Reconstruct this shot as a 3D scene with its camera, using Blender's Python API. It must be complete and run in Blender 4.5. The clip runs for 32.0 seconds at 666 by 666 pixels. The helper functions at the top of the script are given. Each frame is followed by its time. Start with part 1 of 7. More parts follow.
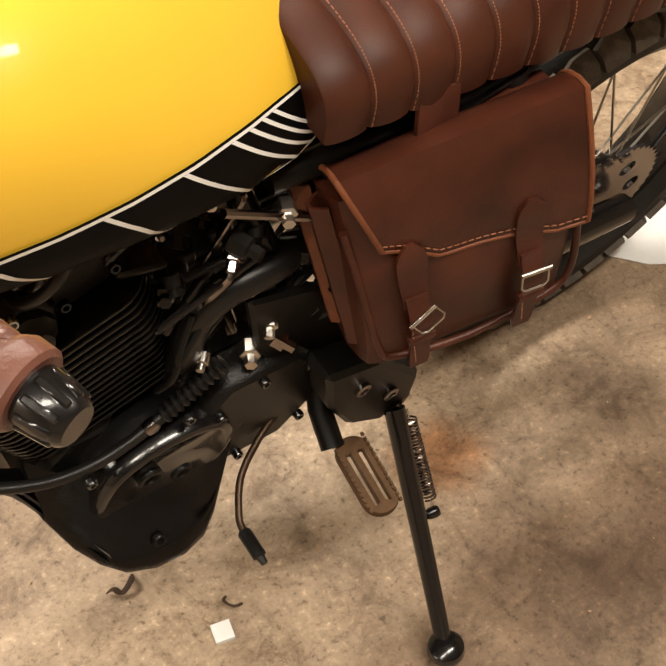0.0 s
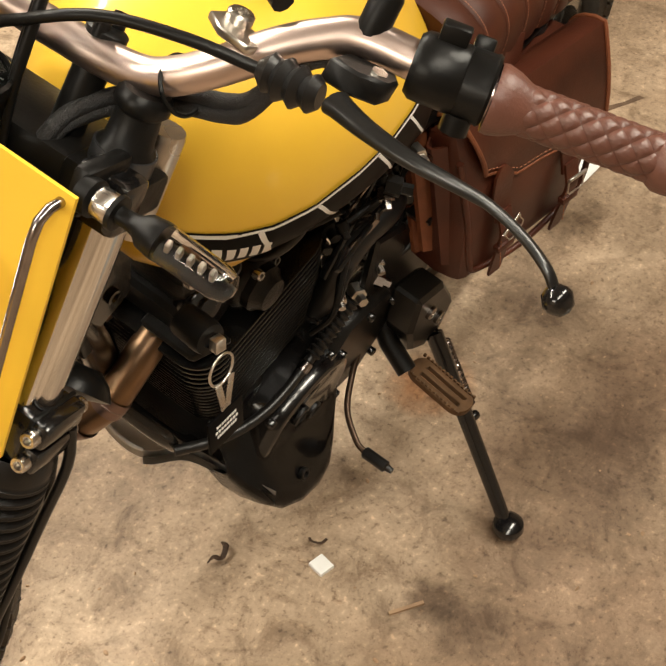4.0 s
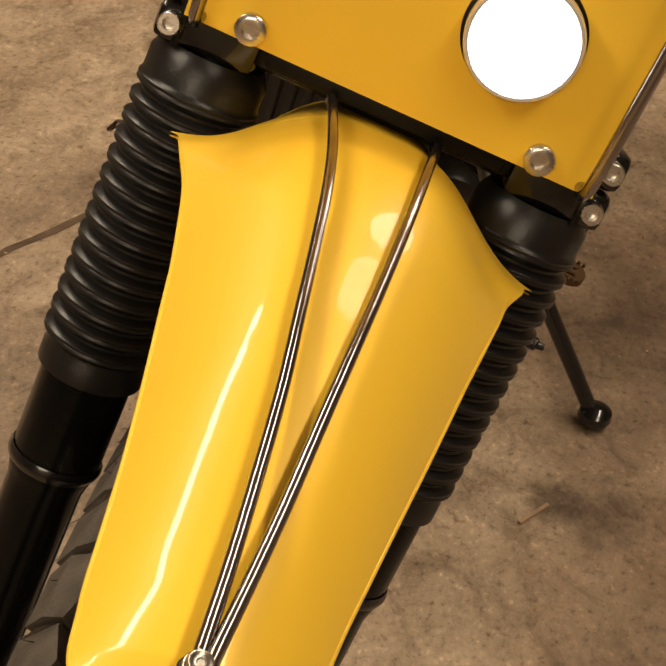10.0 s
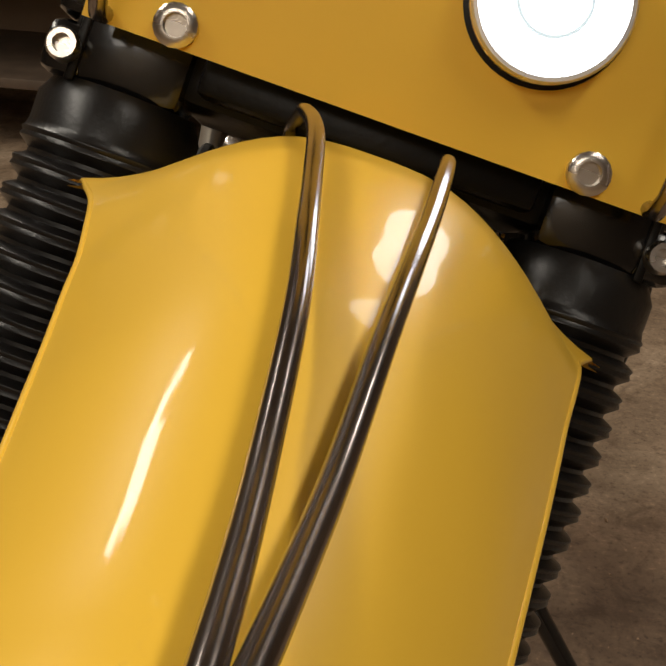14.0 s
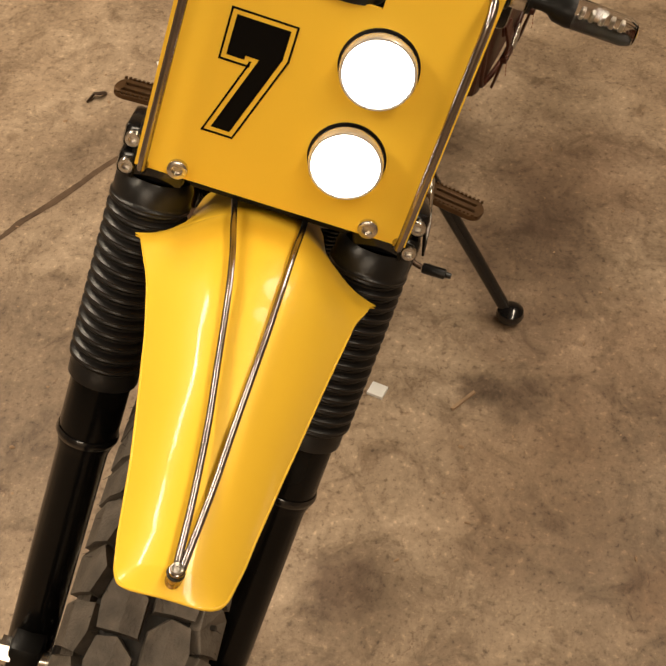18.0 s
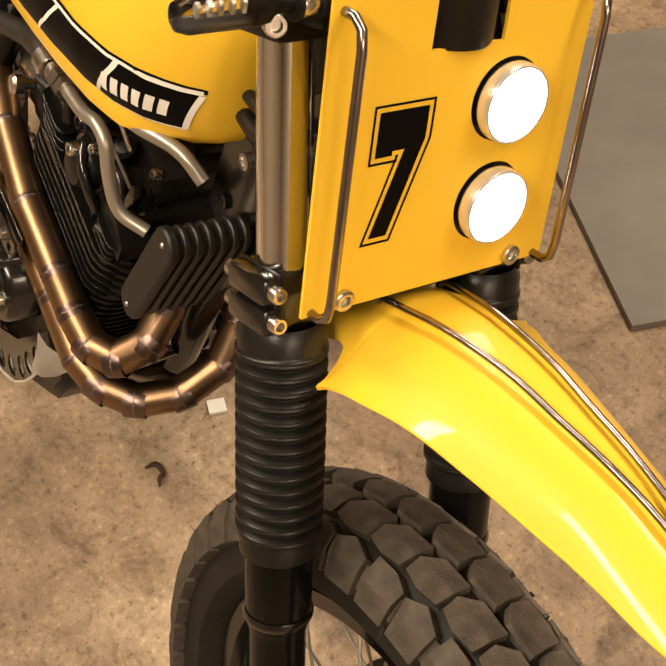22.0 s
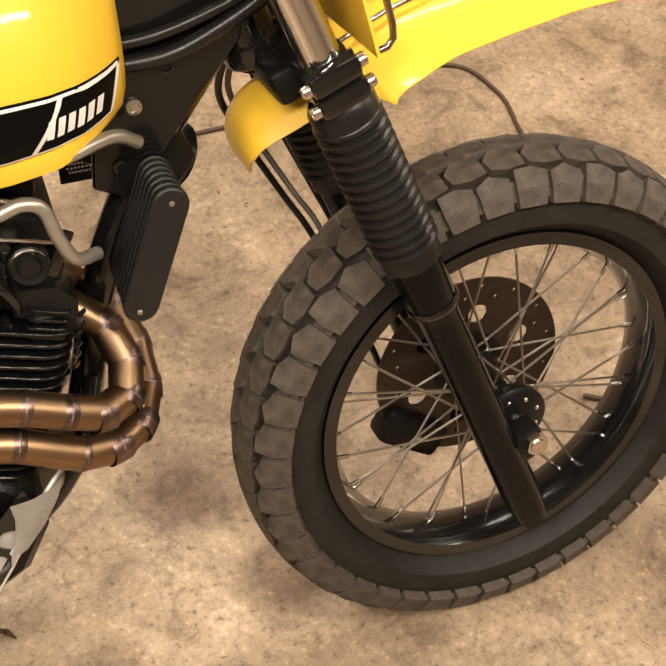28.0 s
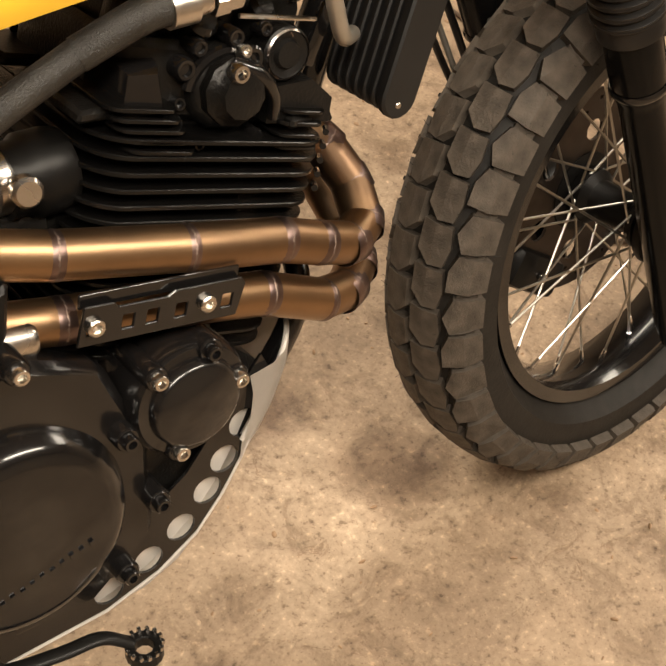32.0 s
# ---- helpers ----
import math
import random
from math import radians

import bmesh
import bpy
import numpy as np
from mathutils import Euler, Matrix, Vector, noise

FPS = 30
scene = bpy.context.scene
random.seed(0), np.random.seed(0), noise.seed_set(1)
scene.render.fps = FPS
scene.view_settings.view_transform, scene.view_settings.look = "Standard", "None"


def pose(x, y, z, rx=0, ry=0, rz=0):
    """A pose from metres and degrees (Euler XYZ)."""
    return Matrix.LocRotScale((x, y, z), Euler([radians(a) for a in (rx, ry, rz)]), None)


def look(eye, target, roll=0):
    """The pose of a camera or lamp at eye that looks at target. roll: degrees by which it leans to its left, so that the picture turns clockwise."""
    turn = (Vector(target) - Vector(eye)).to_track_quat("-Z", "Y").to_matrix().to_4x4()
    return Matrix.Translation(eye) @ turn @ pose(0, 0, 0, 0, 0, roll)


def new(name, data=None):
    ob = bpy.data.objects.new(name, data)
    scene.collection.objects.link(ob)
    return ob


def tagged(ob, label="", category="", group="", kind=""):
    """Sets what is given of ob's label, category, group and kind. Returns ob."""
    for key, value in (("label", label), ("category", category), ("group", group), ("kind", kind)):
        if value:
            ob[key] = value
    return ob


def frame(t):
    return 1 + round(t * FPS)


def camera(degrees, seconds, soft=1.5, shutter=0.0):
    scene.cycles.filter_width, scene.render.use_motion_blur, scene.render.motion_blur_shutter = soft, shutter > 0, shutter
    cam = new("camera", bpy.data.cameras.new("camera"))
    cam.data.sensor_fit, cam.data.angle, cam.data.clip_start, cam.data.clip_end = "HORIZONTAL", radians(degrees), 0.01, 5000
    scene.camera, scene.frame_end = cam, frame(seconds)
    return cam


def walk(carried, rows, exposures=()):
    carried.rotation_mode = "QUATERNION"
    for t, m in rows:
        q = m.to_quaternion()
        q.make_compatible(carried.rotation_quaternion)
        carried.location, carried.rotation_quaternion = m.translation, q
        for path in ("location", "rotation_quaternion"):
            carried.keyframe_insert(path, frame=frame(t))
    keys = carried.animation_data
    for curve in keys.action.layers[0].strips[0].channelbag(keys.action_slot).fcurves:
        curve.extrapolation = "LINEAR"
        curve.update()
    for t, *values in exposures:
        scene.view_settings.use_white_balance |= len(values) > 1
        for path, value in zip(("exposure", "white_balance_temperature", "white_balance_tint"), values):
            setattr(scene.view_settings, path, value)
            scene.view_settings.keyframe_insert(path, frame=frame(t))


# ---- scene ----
cam = camera(29.585, 32.0, soft=1.8)
PATH = [
    (0, (-0.3646, 0.9993, 1.3956), (-0.7651, 0.4358, 0.6730), -1.07),
    (0.5, (-0.3015, 0.9905, 1.4006), (-0.7015, 0.4297, 0.6757), -0.41),
    (1, (-0.2081, 1.0029, 1.4174), (-0.6341, 0.4573, 0.6957), -0.73),
    (1.5, (-0.1185, 1.0059, 1.4310), (-0.5805, 0.4827, 0.7148), -0.22),
    (2, (-0.0725, 0.9762, 1.4339), (-0.5558, 0.4706, 0.7192), 0.48),
    (2.5, (-0.0719, 0.9247, 1.4361), (-0.5569, 0.4269, 0.7172), 0.68),
    (4.5, (0.2346, 0.8266, 1.4911), (-0.4003, 0.4600, 0.8110), 0.65),
    (5, (0.2578, 0.7851, 1.4920), (-0.3923, 0.4315, 0.8195), 0.26),
    (5.5, (0.2518, 0.7250, 1.4886), (-0.3992, 0.3844, 0.8103), 0.03),
    (6, (0.2418, 0.6716, 1.4779), (-0.3994, 0.3394, 0.7861), -0.45),
    (6.5, (0.2907, 0.6341, 1.4965), (-0.3599, 0.3255, 0.8026), -2.01),
    (7, (0.3828, 0.5768, 1.4993), (-0.2976, 0.3204, 0.8128), -1.74),
    (7.5, (0.4260, 0.5237, 1.4908), (-0.2862, 0.3243, 0.8177), -1.25),
    (8, (0.4311, 0.4628, 1.4371), (-0.2985, 0.3033, 0.7721), 0.21),
    (8.5, (0.4217, 0.4209, 1.3687), (-0.3108, 0.2796, 0.7028), 2.51),
    (9, (0.4270, 0.3992, 1.3194), (-0.3067, 0.2574, 0.6549), 3.88),
    (9.5, (0.4192, 0.3605, 1.2529), (-0.3240, 0.2109, 0.6008), 4.97),
    (10, (0.3931, 0.3302, 1.1751), (-0.3576, 0.1779, 0.5323), 6.51),
    (10.5, (0.3679, 0.3033, 1.0757), (-0.0518, 0.2184, 0.7306), 8.14),
    (11, (0.3515, 0.2794, 0.9970), (-0.0846, 0.1933, 0.6732), 7.01),
    (11.5, (0.3186, 0.2706, 0.9342), (-0.1323, 0.1830, 0.6316), 5.32),
    (12, (0.2972, 0.2705, 0.9025), (-0.1739, 0.1881, 0.6310), 4.72),
    (12.5, (0.2763, 0.2691, 0.8878), (-0.2005, 0.1894, 0.6255), 5.01),
    (13, (0.2654, 0.2735, 0.9007), (-0.2143, 0.1976, 0.6426), 3.97),
    (13.5, (0.2588, 0.2828, 0.9368), (-0.4292, 0.1690, 0.5679), 3.31),
    (14, (0.2871, 0.2867, 0.9478), (-0.6298, 0.1533, 0.5715), 3.10),
    (14.5, (0.2861, 0.2963, 0.9776), (-0.6550, 0.1657, 0.6656), 0.77),
    (15, (0.3130, 0.3115, 1.0265), (-0.6283, 0.1823, 0.7147), -0.40),
    (15.5, (0.3560, 0.3258, 1.0899), (-0.5671, 0.2222, 0.7195), -0.05),
    (17.5, (0.5520, 0.4262, 1.4912), (-0.1420, 0.2912, 0.7839), 1.16),
    (18, (0.5891, 0.4390, 1.5293), (-0.0859, 0.3029, 0.8042), 0.41),
    (18.5, (0.5983, 0.4232, 1.5532), (-0.0713, 0.2832, 0.8238), -1.89),
    (19, (0.5677, 0.3778, 1.5422), (-0.0962, 0.2598, 0.8037), -3.12),
    (19.5, (0.4985, 0.2955, 1.5450), (-0.1499, 0.2143, 0.7881), -4.16),
    (20, (0.4581, 0.2511, 1.5463), (-0.1805, 0.2137, 0.7776), -4.16),
    (20.5, (0.4290, 0.1599, 1.5561), (-0.2032, 0.2150, 0.7833), -3.75),
    (21, (0.4027, 0.0392, 1.5769), (-0.2043, 0.2001, 0.7987), -4.16),
    (21.5, (0.3723, -0.0714, 1.5791), (-0.2043, 0.1724, 0.7993), -2.84),
    (22, (0.3352, -0.1388, 1.5712), (-0.2108, 0.1655, 0.7906), 0.10),
    (22.5, (0.2623, -0.1797, 1.5524), (-0.2291, 0.1843, 0.7611), 3.05),
    (23, (0.1551, -0.2263, 1.5507), (-0.2850, 0.1744, 0.7471), 4.53),
    (23.5, (0.0980, -0.2636, 1.5622), (-0.2871, 0.1827, 0.7544), 5.71),
    (24, (0.0468, -0.3637, 1.5653), (-0.2599, 0.1519, 0.7653), 5.57),
    (24.5, (-0.0074, -0.4655, 1.5791), (-0.2372, 0.1071, 0.7921), 4.77),
    (25, (-0.0557, -0.5086, 1.5733), (-0.2362, 0.0971, 0.7983), 4.58),
    (25.5, (-0.1194, -0.5237, 1.5694), (-0.2680, 0.0952, 0.7982), 4.73),
    (27.5, (-0.4695, -0.6731, 1.5847), (-0.3334, -0.0468, 0.8171), 3.41),
    (28, (-0.5506, -0.7584, 1.5904), (-0.3090, -0.1524, 0.8325), 4.11),
    (28.5, (-0.6283, -0.8152, 1.5895), (-0.3218, -0.2270, 0.8411), 5.02),
    (29, (-0.7090, -0.8450, 1.5794), (-0.3705, -0.2655, 0.8380), 5.91),
    (29.5, (-0.7930, -0.7792, 1.5603), (-0.4375, -0.2058, 0.8222), 6.83),
    (30, (-0.8529, -0.6569, 1.5104), (-0.4843, -0.1119, 0.7573), 7.17),
    (30.5, (-0.8891, -0.5943, 1.4560), (-0.4975, -0.0852, 0.6895), 7.27),
    (31, (-0.9329, -0.5337, 1.3358), (-0.4784, -0.0474, 0.5895), 10.23),
    (31.5, (-0.9819, -0.5183, 1.2843), (-0.4951, -0.0386, 0.5543), 12.01),
    (32, (-1.0234, -0.5202, 1.2804), (-0.5449, -0.0380, 0.5466), 12.33),
]
walk(cam, [(t, look(e, g, r)) for t, e, g, r in PATH], exposures=[(0, 0.30, 6350, 9), (1, 0.50, 6350, 9), (2, 0.45, 6350, 9), (5, 0.08, 6300, 5), (6, 0.0, 6350, 5), (7, -0.15, 6700, 8), (8, -0.28, 7100, 10), (10, -0.62, 7300, 11), (11, -0.62, 7300, 12), (12, -0.55, 7300, 13), (13, -0.62, 7400, 14), (13.6, -0.95, 6600, 11), (14, -1.10, 6200, 9), (14.5, -0.85, 6100, 9), (15, -0.50, 6050, 8), (15.5, -0.45, 6300, 9), (18, -0.42, 7200, 11), (21, -0.15, 7500, 13), (23, -0.05, 7500, 13), (24.3, 0.0, 6900, 11), (25, 0.08, 6500, 10), (28, 0.20, 6500, 10), (29, 0.20, 6500, 10), (30, 0.05, 6500, 10), (32, 0.15, 6600, 10)])

# ---- light ----
world = bpy.data.worlds.new("garage_world")
scene.world = world
world.use_nodes = True
world.node_tree.nodes["Background"].inputs[0].default_value = (1.0, 0.82, 0.62, 1)
world.node_tree.nodes["Background"].inputs[1].default_value = 0.22


def area_lamp(name, m, sx, sy, power, colour):
    la = bpy.data.lights.new(name, "AREA")
    la.shape, la.size, la.size_y, la.energy, la.color = "RECTANGLE", sx, sy, power, colour
    ob = new(name, la)
    ob.matrix_world = m
    return ob


WARM = (1.0, 0.89, 0.74)
# Four overhead tubes; the last, a broad panel, is added to fill the front.
for x, y, turn, power in ((-1.35, -1.10, 0, 68), (0.45, -1.10, 0, 58), (-1.35, 1.25, 0, 47), (0.40, 1.25, 0, 34), (2.9, 0.2, 90, 70)):
    area_lamp("tube_and_fill_light", pose(x, y, 2.52, 0, 0, turn), 1.5, 0.26 if x < 2 else 1.2, power, WARM)


# ---- materials ----
def material(name, colour, rough=0.5, metal=0.0, var=0.12, scale=30.0, bump=0.0, bscale=200.0, coat=0.0, colour2=None, detail=4.0, rvar=0.1, spec=0.5, coat_rough=0.07):
    """A procedural surface: two scales of tone, roughness wear and fine relief, in object coordinates."""
    ma = bpy.data.materials.new(name)
    ma.use_nodes = True
    nt = ma.node_tree
    b = nt.nodes["Principled BSDF"]
    tc = nt.nodes.new("ShaderNodeTexCoord")
    n1 = nt.nodes.new("ShaderNodeTexNoise")
    n1.inputs["Scale"].default_value, n1.inputs["Detail"].default_value = scale, detail
    n2 = nt.nodes.new("ShaderNodeTexNoise")
    n2.inputs["Scale"].default_value, n2.inputs["Detail"].default_value = scale * 0.17, 2.0
    add = nt.nodes.new("ShaderNodeMath")
    add.operation = "MULTIPLY_ADD"
    add.inputs[1].default_value = 0.5
    nt.links.new(tc.outputs["Object"], n1.inputs["Vector"])
    nt.links.new(tc.outputs["Object"], n2.inputs["Vector"])
    nt.links.new(n1.outputs["Fac"], add.inputs[0])
    half = nt.nodes.new("ShaderNodeMath")
    half.operation = "MULTIPLY"
    half.inputs[1].default_value = 0.5
    nt.links.new(n2.outputs["Fac"], half.inputs[0])
    nt.links.new(half.outputs[0], add.inputs[2])
    ramp = nt.nodes.new("ShaderNodeValToRGB")
    ramp.color_ramp.elements[0].position, ramp.color_ramp.elements[1].position = 0.3, 0.7
    c2 = colour2 or tuple(min(1, c * (1 + var)) for c in colour)
    ramp.color_ramp.elements[0].color = (*[c * (1 - var) for c in colour], 1)
    ramp.color_ramp.elements[1].color = (*c2, 1)
    nt.links.new(add.outputs[0], ramp.inputs[0])
    nt.links.new(ramp.outputs[0], b.inputs["Base Color"])
    rr = nt.nodes.new("ShaderNodeMapRange")
    rr.inputs["To Min"].default_value, rr.inputs["To Max"].default_value = max(0.02, rough - rvar), min(1, rough + rvar)
    nt.links.new(n2.outputs["Fac"], rr.inputs["Value"])
    nt.links.new(rr.outputs[0], b.inputs["Roughness"])
    b.inputs["Metallic"].default_value = metal
    b.inputs["Coat Weight"].default_value = coat
    b.inputs["Coat Roughness"].default_value = coat_rough
    b.inputs["Specular IOR Level"].default_value = spec
    if bump:
        n3 = nt.nodes.new("ShaderNodeTexNoise")
        n3.inputs["Scale"].default_value, n3.inputs["Detail"].default_value = bscale, 6.0
        bp = nt.nodes.new("ShaderNodeBump")
        bp.inputs["Strength"].default_value, bp.inputs["Distance"].default_value = bump, 0.002
        nt.links.new(tc.outputs["Object"], n3.inputs["Vector"])
        nt.links.new(n3.outputs["Fac"], bp.inputs["Height"])
        nt.links.new(bp.outputs[0], b.inputs["Normal"])
    return ma


def emitter(name, colour, strength):
    ma = bpy.data.materials.new(name)
    ma.use_nodes = True
    b = ma.node_tree.nodes["Principled BSDF"]
    b.inputs["Base Color"].default_value = (*colour, 1)
    b.inputs["Emission Color"].default_value, b.inputs["Emission Strength"].default_value = (*colour, 1), strength
    return ma


def glass(name, colour=(1, 1, 1), rough=0.03):
    ma = bpy.data.materials.new(name)
    ma.use_nodes = True
    b = ma.node_tree.nodes["Principled BSDF"]
    b.inputs["Base Color"].default_value, b.inputs["Transmission Weight"].default_value = (*colour, 1), 1.0
    b.inputs["Roughness"].default_value, b.inputs["IOR"].default_value = rough, 1.4
    return ma


YELLOW = material("yellow_paint", (0.78, 0.475, 0.040), 0.40, var=0.03, scale=12, coat=0.38, rvar=0.05, spec=0.25, coat_rough=0.06)
PLATE_Y = material("yellow_plate_paint", (0.84, 0.515, 0.047), 0.42, var=0.04, scale=10, rvar=0.06, bump=0.03, bscale=300, spec=0.3)
BLACKGLOSS = material("gloss_black_paint", (0.006, 0.0055, 0.0055), 0.20, var=0.3, scale=40, coat=0.5, bump=0.05, bscale=250, spec=0.35)
BLACK = material("satin_black", (0.006, 0.0056, 0.0052), 0.36, var=0.3, scale=50, bump=0.1, bscale=300, spec=0.2)
ENGINE = material("black_engine_casting", (0.007, 0.0065, 0.006), 0.30, var=0.4, scale=60, bump=0.35, bscale=350, spec=0.25)
FIN = material("black_fins", (0.0045, 0.0042, 0.004), 0.22, var=0.4, scale=70, bump=0.2, bscale=300, spec=0.35)
RUBBER = material("matt_rubber", (0.008, 0.0072, 0.0068), 0.34, var=0.3, scale=60, bump=0.10, bscale=500, rvar=0.08, spec=0.42)
TYRE = material("tyre_rubber", (0.044, 0.036, 0.029), 0.68, var=0.45, scale=60, bump=0.6, bscale=420, colour2=(0.122, 0.100, 0.079), spec=0.3)
STEEL = material("brushed_steel", (0.62, 0.58, 0.53), 0.28, 1.0, var=0.12, scale=80, bump=0.06, bscale=400)
CHROME = material("chromed_tube", (0.74, 0.735, 0.735), 0.12, 1.0, var=0.06, scale=30)
DARKSTEEL = material("dark_steel_rod", (0.30, 0.265, 0.25), 0.20, 1.0, var=0.25, scale=60)
ALLOY = material("satin_alloy_bar", (0.70, 0.56, 0.50), 0.34, 1.0, var=0.06, scale=60, bump=0.03)
COPPER = material("heat_tinted_pipe", (0.135, 0.086, 0.066), 0.37, 1.0, var=0.3, scale=9, colour2=(0.47, 0.295, 0.155), bump=0.06)
WELD = material("weld_bead", (0.24, 0.18, 0.155), 0.45, 1.0, var=0.3, scale=150, bump=0.5, bscale=500)
LEATHER = material("brown_leather", (0.036, 0.0090, 0.0048), 0.40, var=0.4, scale=16, bump=0.22, bscale=420, colour2=(0.112, 0.030, 0.0145), detail=7.0, spec=0.35)
SEATHIDE = material("dark_seat_leather", (0.036, 0.0095, 0.0052), 0.46, var=0.35, scale=22, bump=0.14, bscale=650, colour2=(0.072, 0.021, 0.010), spec=0.25)
LEATHER_EDGE = material("raw_leather_edge", (0.17, 0.050, 0.017), 0.6, var=0.3, scale=60, bump=0.3, bscale=400)
GRIPLEATHER = material("quilted_grip_leather", (0.118, 0.047, 0.032), 0.36, var=0.25, scale=40, bump=0.25, bscale=500)
THREAD = material("stitching", (0.26, 0.10, 0.05), 0.8)
RUST = material("bronze_footpeg", (0.095, 0.047, 0.017), 0.5, 0.5, var=0.3, scale=90, bump=0.3)
WHITE = material("white_vinyl", (0.80, 0.78, 0.74), 0.4, var=0.03)
SLIDER = material("black_slider_paint", (0.004, 0.0038, 0.0036), 0.18, var=0.3, scale=30, spec=0.12)
VINYL = material("black_vinyl", (0.0030, 0.0027, 0.0027), 0.42, var=0.2, spec=0.06)
PAPER = material("white_paper", (0.82, 0.82, 0.80), 0.8, var=0.04, scale=60)
GREYHOSE = material("grey_braided_hose", (0.20, 0.185, 0.16), 0.45, 0.3, var=0.2, scale=200, bump=0.3, bscale=700)
# Kept darker than the lugs: the shade of the grooves is in this colour.
CARCASS = material("groove_shaded_carcass", (0.011, 0.0095, 0.008), 0.62, var=0.4, scale=60, bump=0.3, bscale=300, colour2=(0.020, 0.017, 0.014), spec=0.3)
LAMPWHITE = emitter("headlight_glow", (0.93, 0.97, 1.0), 9.0)


LEDCOOL = emitter("cool_reflector_glow", (0.74, 0.90, 1.0), 0.98)
BEZEL = material("machined_alloy_bezel", (0.84, 0.83, 0.82), 0.26, 0.7, var=0.10, scale=90)
LEDCELL = material("silvered_led_cells", (0.62, 0.58, 0.52), 0.3, 0.4, var=0.5, scale=400)
LENS = glass("clear_lens", (0.86, 0.84, 0.82), 0.03)
GLASS = glass("gauge_glass")
RED = emitter("red_warning_lamp", (1.0, 0.03, 0.02), 0.8)


def concrete():
    ma = bpy.data.materials.new("stained_concrete")
    ma.use_nodes = True
    nt = ma.node_tree
    b = nt.nodes["Principled BSDF"]
    tc = nt.nodes.new("ShaderNodeTexCoord")

    def noise(scale, detail, rough=0.6, warp=0.0):
        n = nt.nodes.new("ShaderNodeTexNoise")
        n.inputs["Scale"].default_value, n.inputs["Detail"].default_value = scale, detail
        n.inputs["Roughness"].default_value, n.inputs["Distortion"].default_value = rough, warp
        nt.links.new(tc.outputs["Object"], n.inputs["Vector"])
        return n.outputs["Fac"]

    def ramp(fac, *stops):
        r = nt.nodes.new("ShaderNodeValToRGB")
        while len(r.color_ramp.elements) < len(stops):
            r.color_ramp.elements.new(0.5)
        for e, (pos, col) in zip(r.color_ramp.elements, stops):
            e.position, e.color = pos, (*col, 1)
        nt.links.new(fac, r.inputs[0])
        return r.outputs[0]

    def mix(kind, a, c, fac=1.0):
        m = nt.nodes.new("ShaderNodeMix")
        m.data_type, m.blend_type = "RGBA", kind
        m.inputs["Factor"].default_value = fac
        nt.links.new(a, m.inputs["A"])
        nt.links.new(c, m.inputs["B"])
        return m.outputs["Result"]

    # cement tone, blotches, greasy stains, trowel pits and pale specks
    col = ramp(noise(2.3, 8.0, 0.62, 0.4), (0.32, (0.185, 0.128, 0.083)), (0.50, (0.32, 0.233, 0.156)), (0.66, (0.475, 0.364, 0.258)))
    col = mix("MULTIPLY", col, ramp(noise(13.0, 9.0, 0.68, 0.8), (0.33, (0.55, 0.50, 0.45)), (0.48, (0.95, 0.94, 0.92)), (0.68, (1.22, 1.21, 1.20))))
    col = mix("MULTIPLY", col, ramp(noise(5.5, 6.0, 0.7, 1.2), (0.57, (1, 1, 1)), (0.70, (0.55, 0.52, 0.49))), 0.9)
    col = mix("MULTIPLY", col, ramp(noise(90.0, 4.0, 0.6), (0.29, (0.42, 0.38, 0.34)), (0.42, (0.93, 0.92, 0.91)), (0.60, (1.05, 1.05, 1.05)), (0.70, (1.55, 1.52, 1.48))), 0.95)
    col = mix("MULTIPLY", col, ramp(noise(34.0, 3.0, 0.5, 2.0), (0.25, (0.45, 0.40, 0.36)), (0.34, (1, 1, 1))), 0.30)
    col = mix("MULTIPLY", col, ramp(noise(210.0, 3.0, 0.7), (0.30, (0.55, 0.50, 0.46)), (0.40, (0.96, 0.95, 0.95)), (0.62, (1.03, 1.03, 1.03)), (0.70, (1.45, 1.43, 1.40))), 0.9)
    col = mix("MULTIPLY", col, ramp(noise(22.0, 7.0, 0.75, 1.5), (0.60, (1, 1, 1)), (0.66, (0.62, 0.56, 0.51)), (0.74, (0.50, 0.44, 0.40))), 0.8)
    # oil spots, one rusty mark and broad darker patches, each at its own spot
    for x, y, rad, tone in ((-0.760, 0.404, 0.055, (0.42, 0.38, 0.35)), (-0.755, 0.470, 0.075, (0.52, 0.48, 0.45)), (-1.39, 0.24, 0.14, (0.55, 0.52, 0.50)), (-1.12, 0.19, 0.10, (1.0, 0.70, 0.50)), (-0.25, 0.09, 0.10, (0.60, 0.57, 0.54)), (-0.36, 0.28, 0.13, (0.68, 0.66, 0.64)), (-0.90, 0.44, 0.11, (0.72, 0.68, 0.66)), (-0.44, 0.70, 0.10, (0.70, 0.62, 0.56)), (-0.58, 0.50, 0.24, (0.74, 0.68, 0.63)), (-0.86, 0.62, 0.30, (0.70, 0.64, 0.60)), (-1.33, 0.52, 0.28, (0.66, 0.60, 0.57)), (-1.09, 0.43, 0.22, (0.66, 0.61, 0.58)), (-0.36, 0.264, 0.09, (0.55, 0.50, 0.48)), (-0.26, 0.10, 0.12, (0.70, 0.65, 0.61))):
        mp = nt.nodes.new("ShaderNodeMapping")
        mp.inputs["Location"].default_value = (-x / rad, -y / rad, 0)
        mp.inputs["Scale"].default_value = (1 / rad, 1 / rad, 1)
        wob = nt.nodes.new("ShaderNodeTexNoise")
        wob.inputs["Scale"].default_value, wob.inputs["Detail"].default_value = 2.2, 5.0
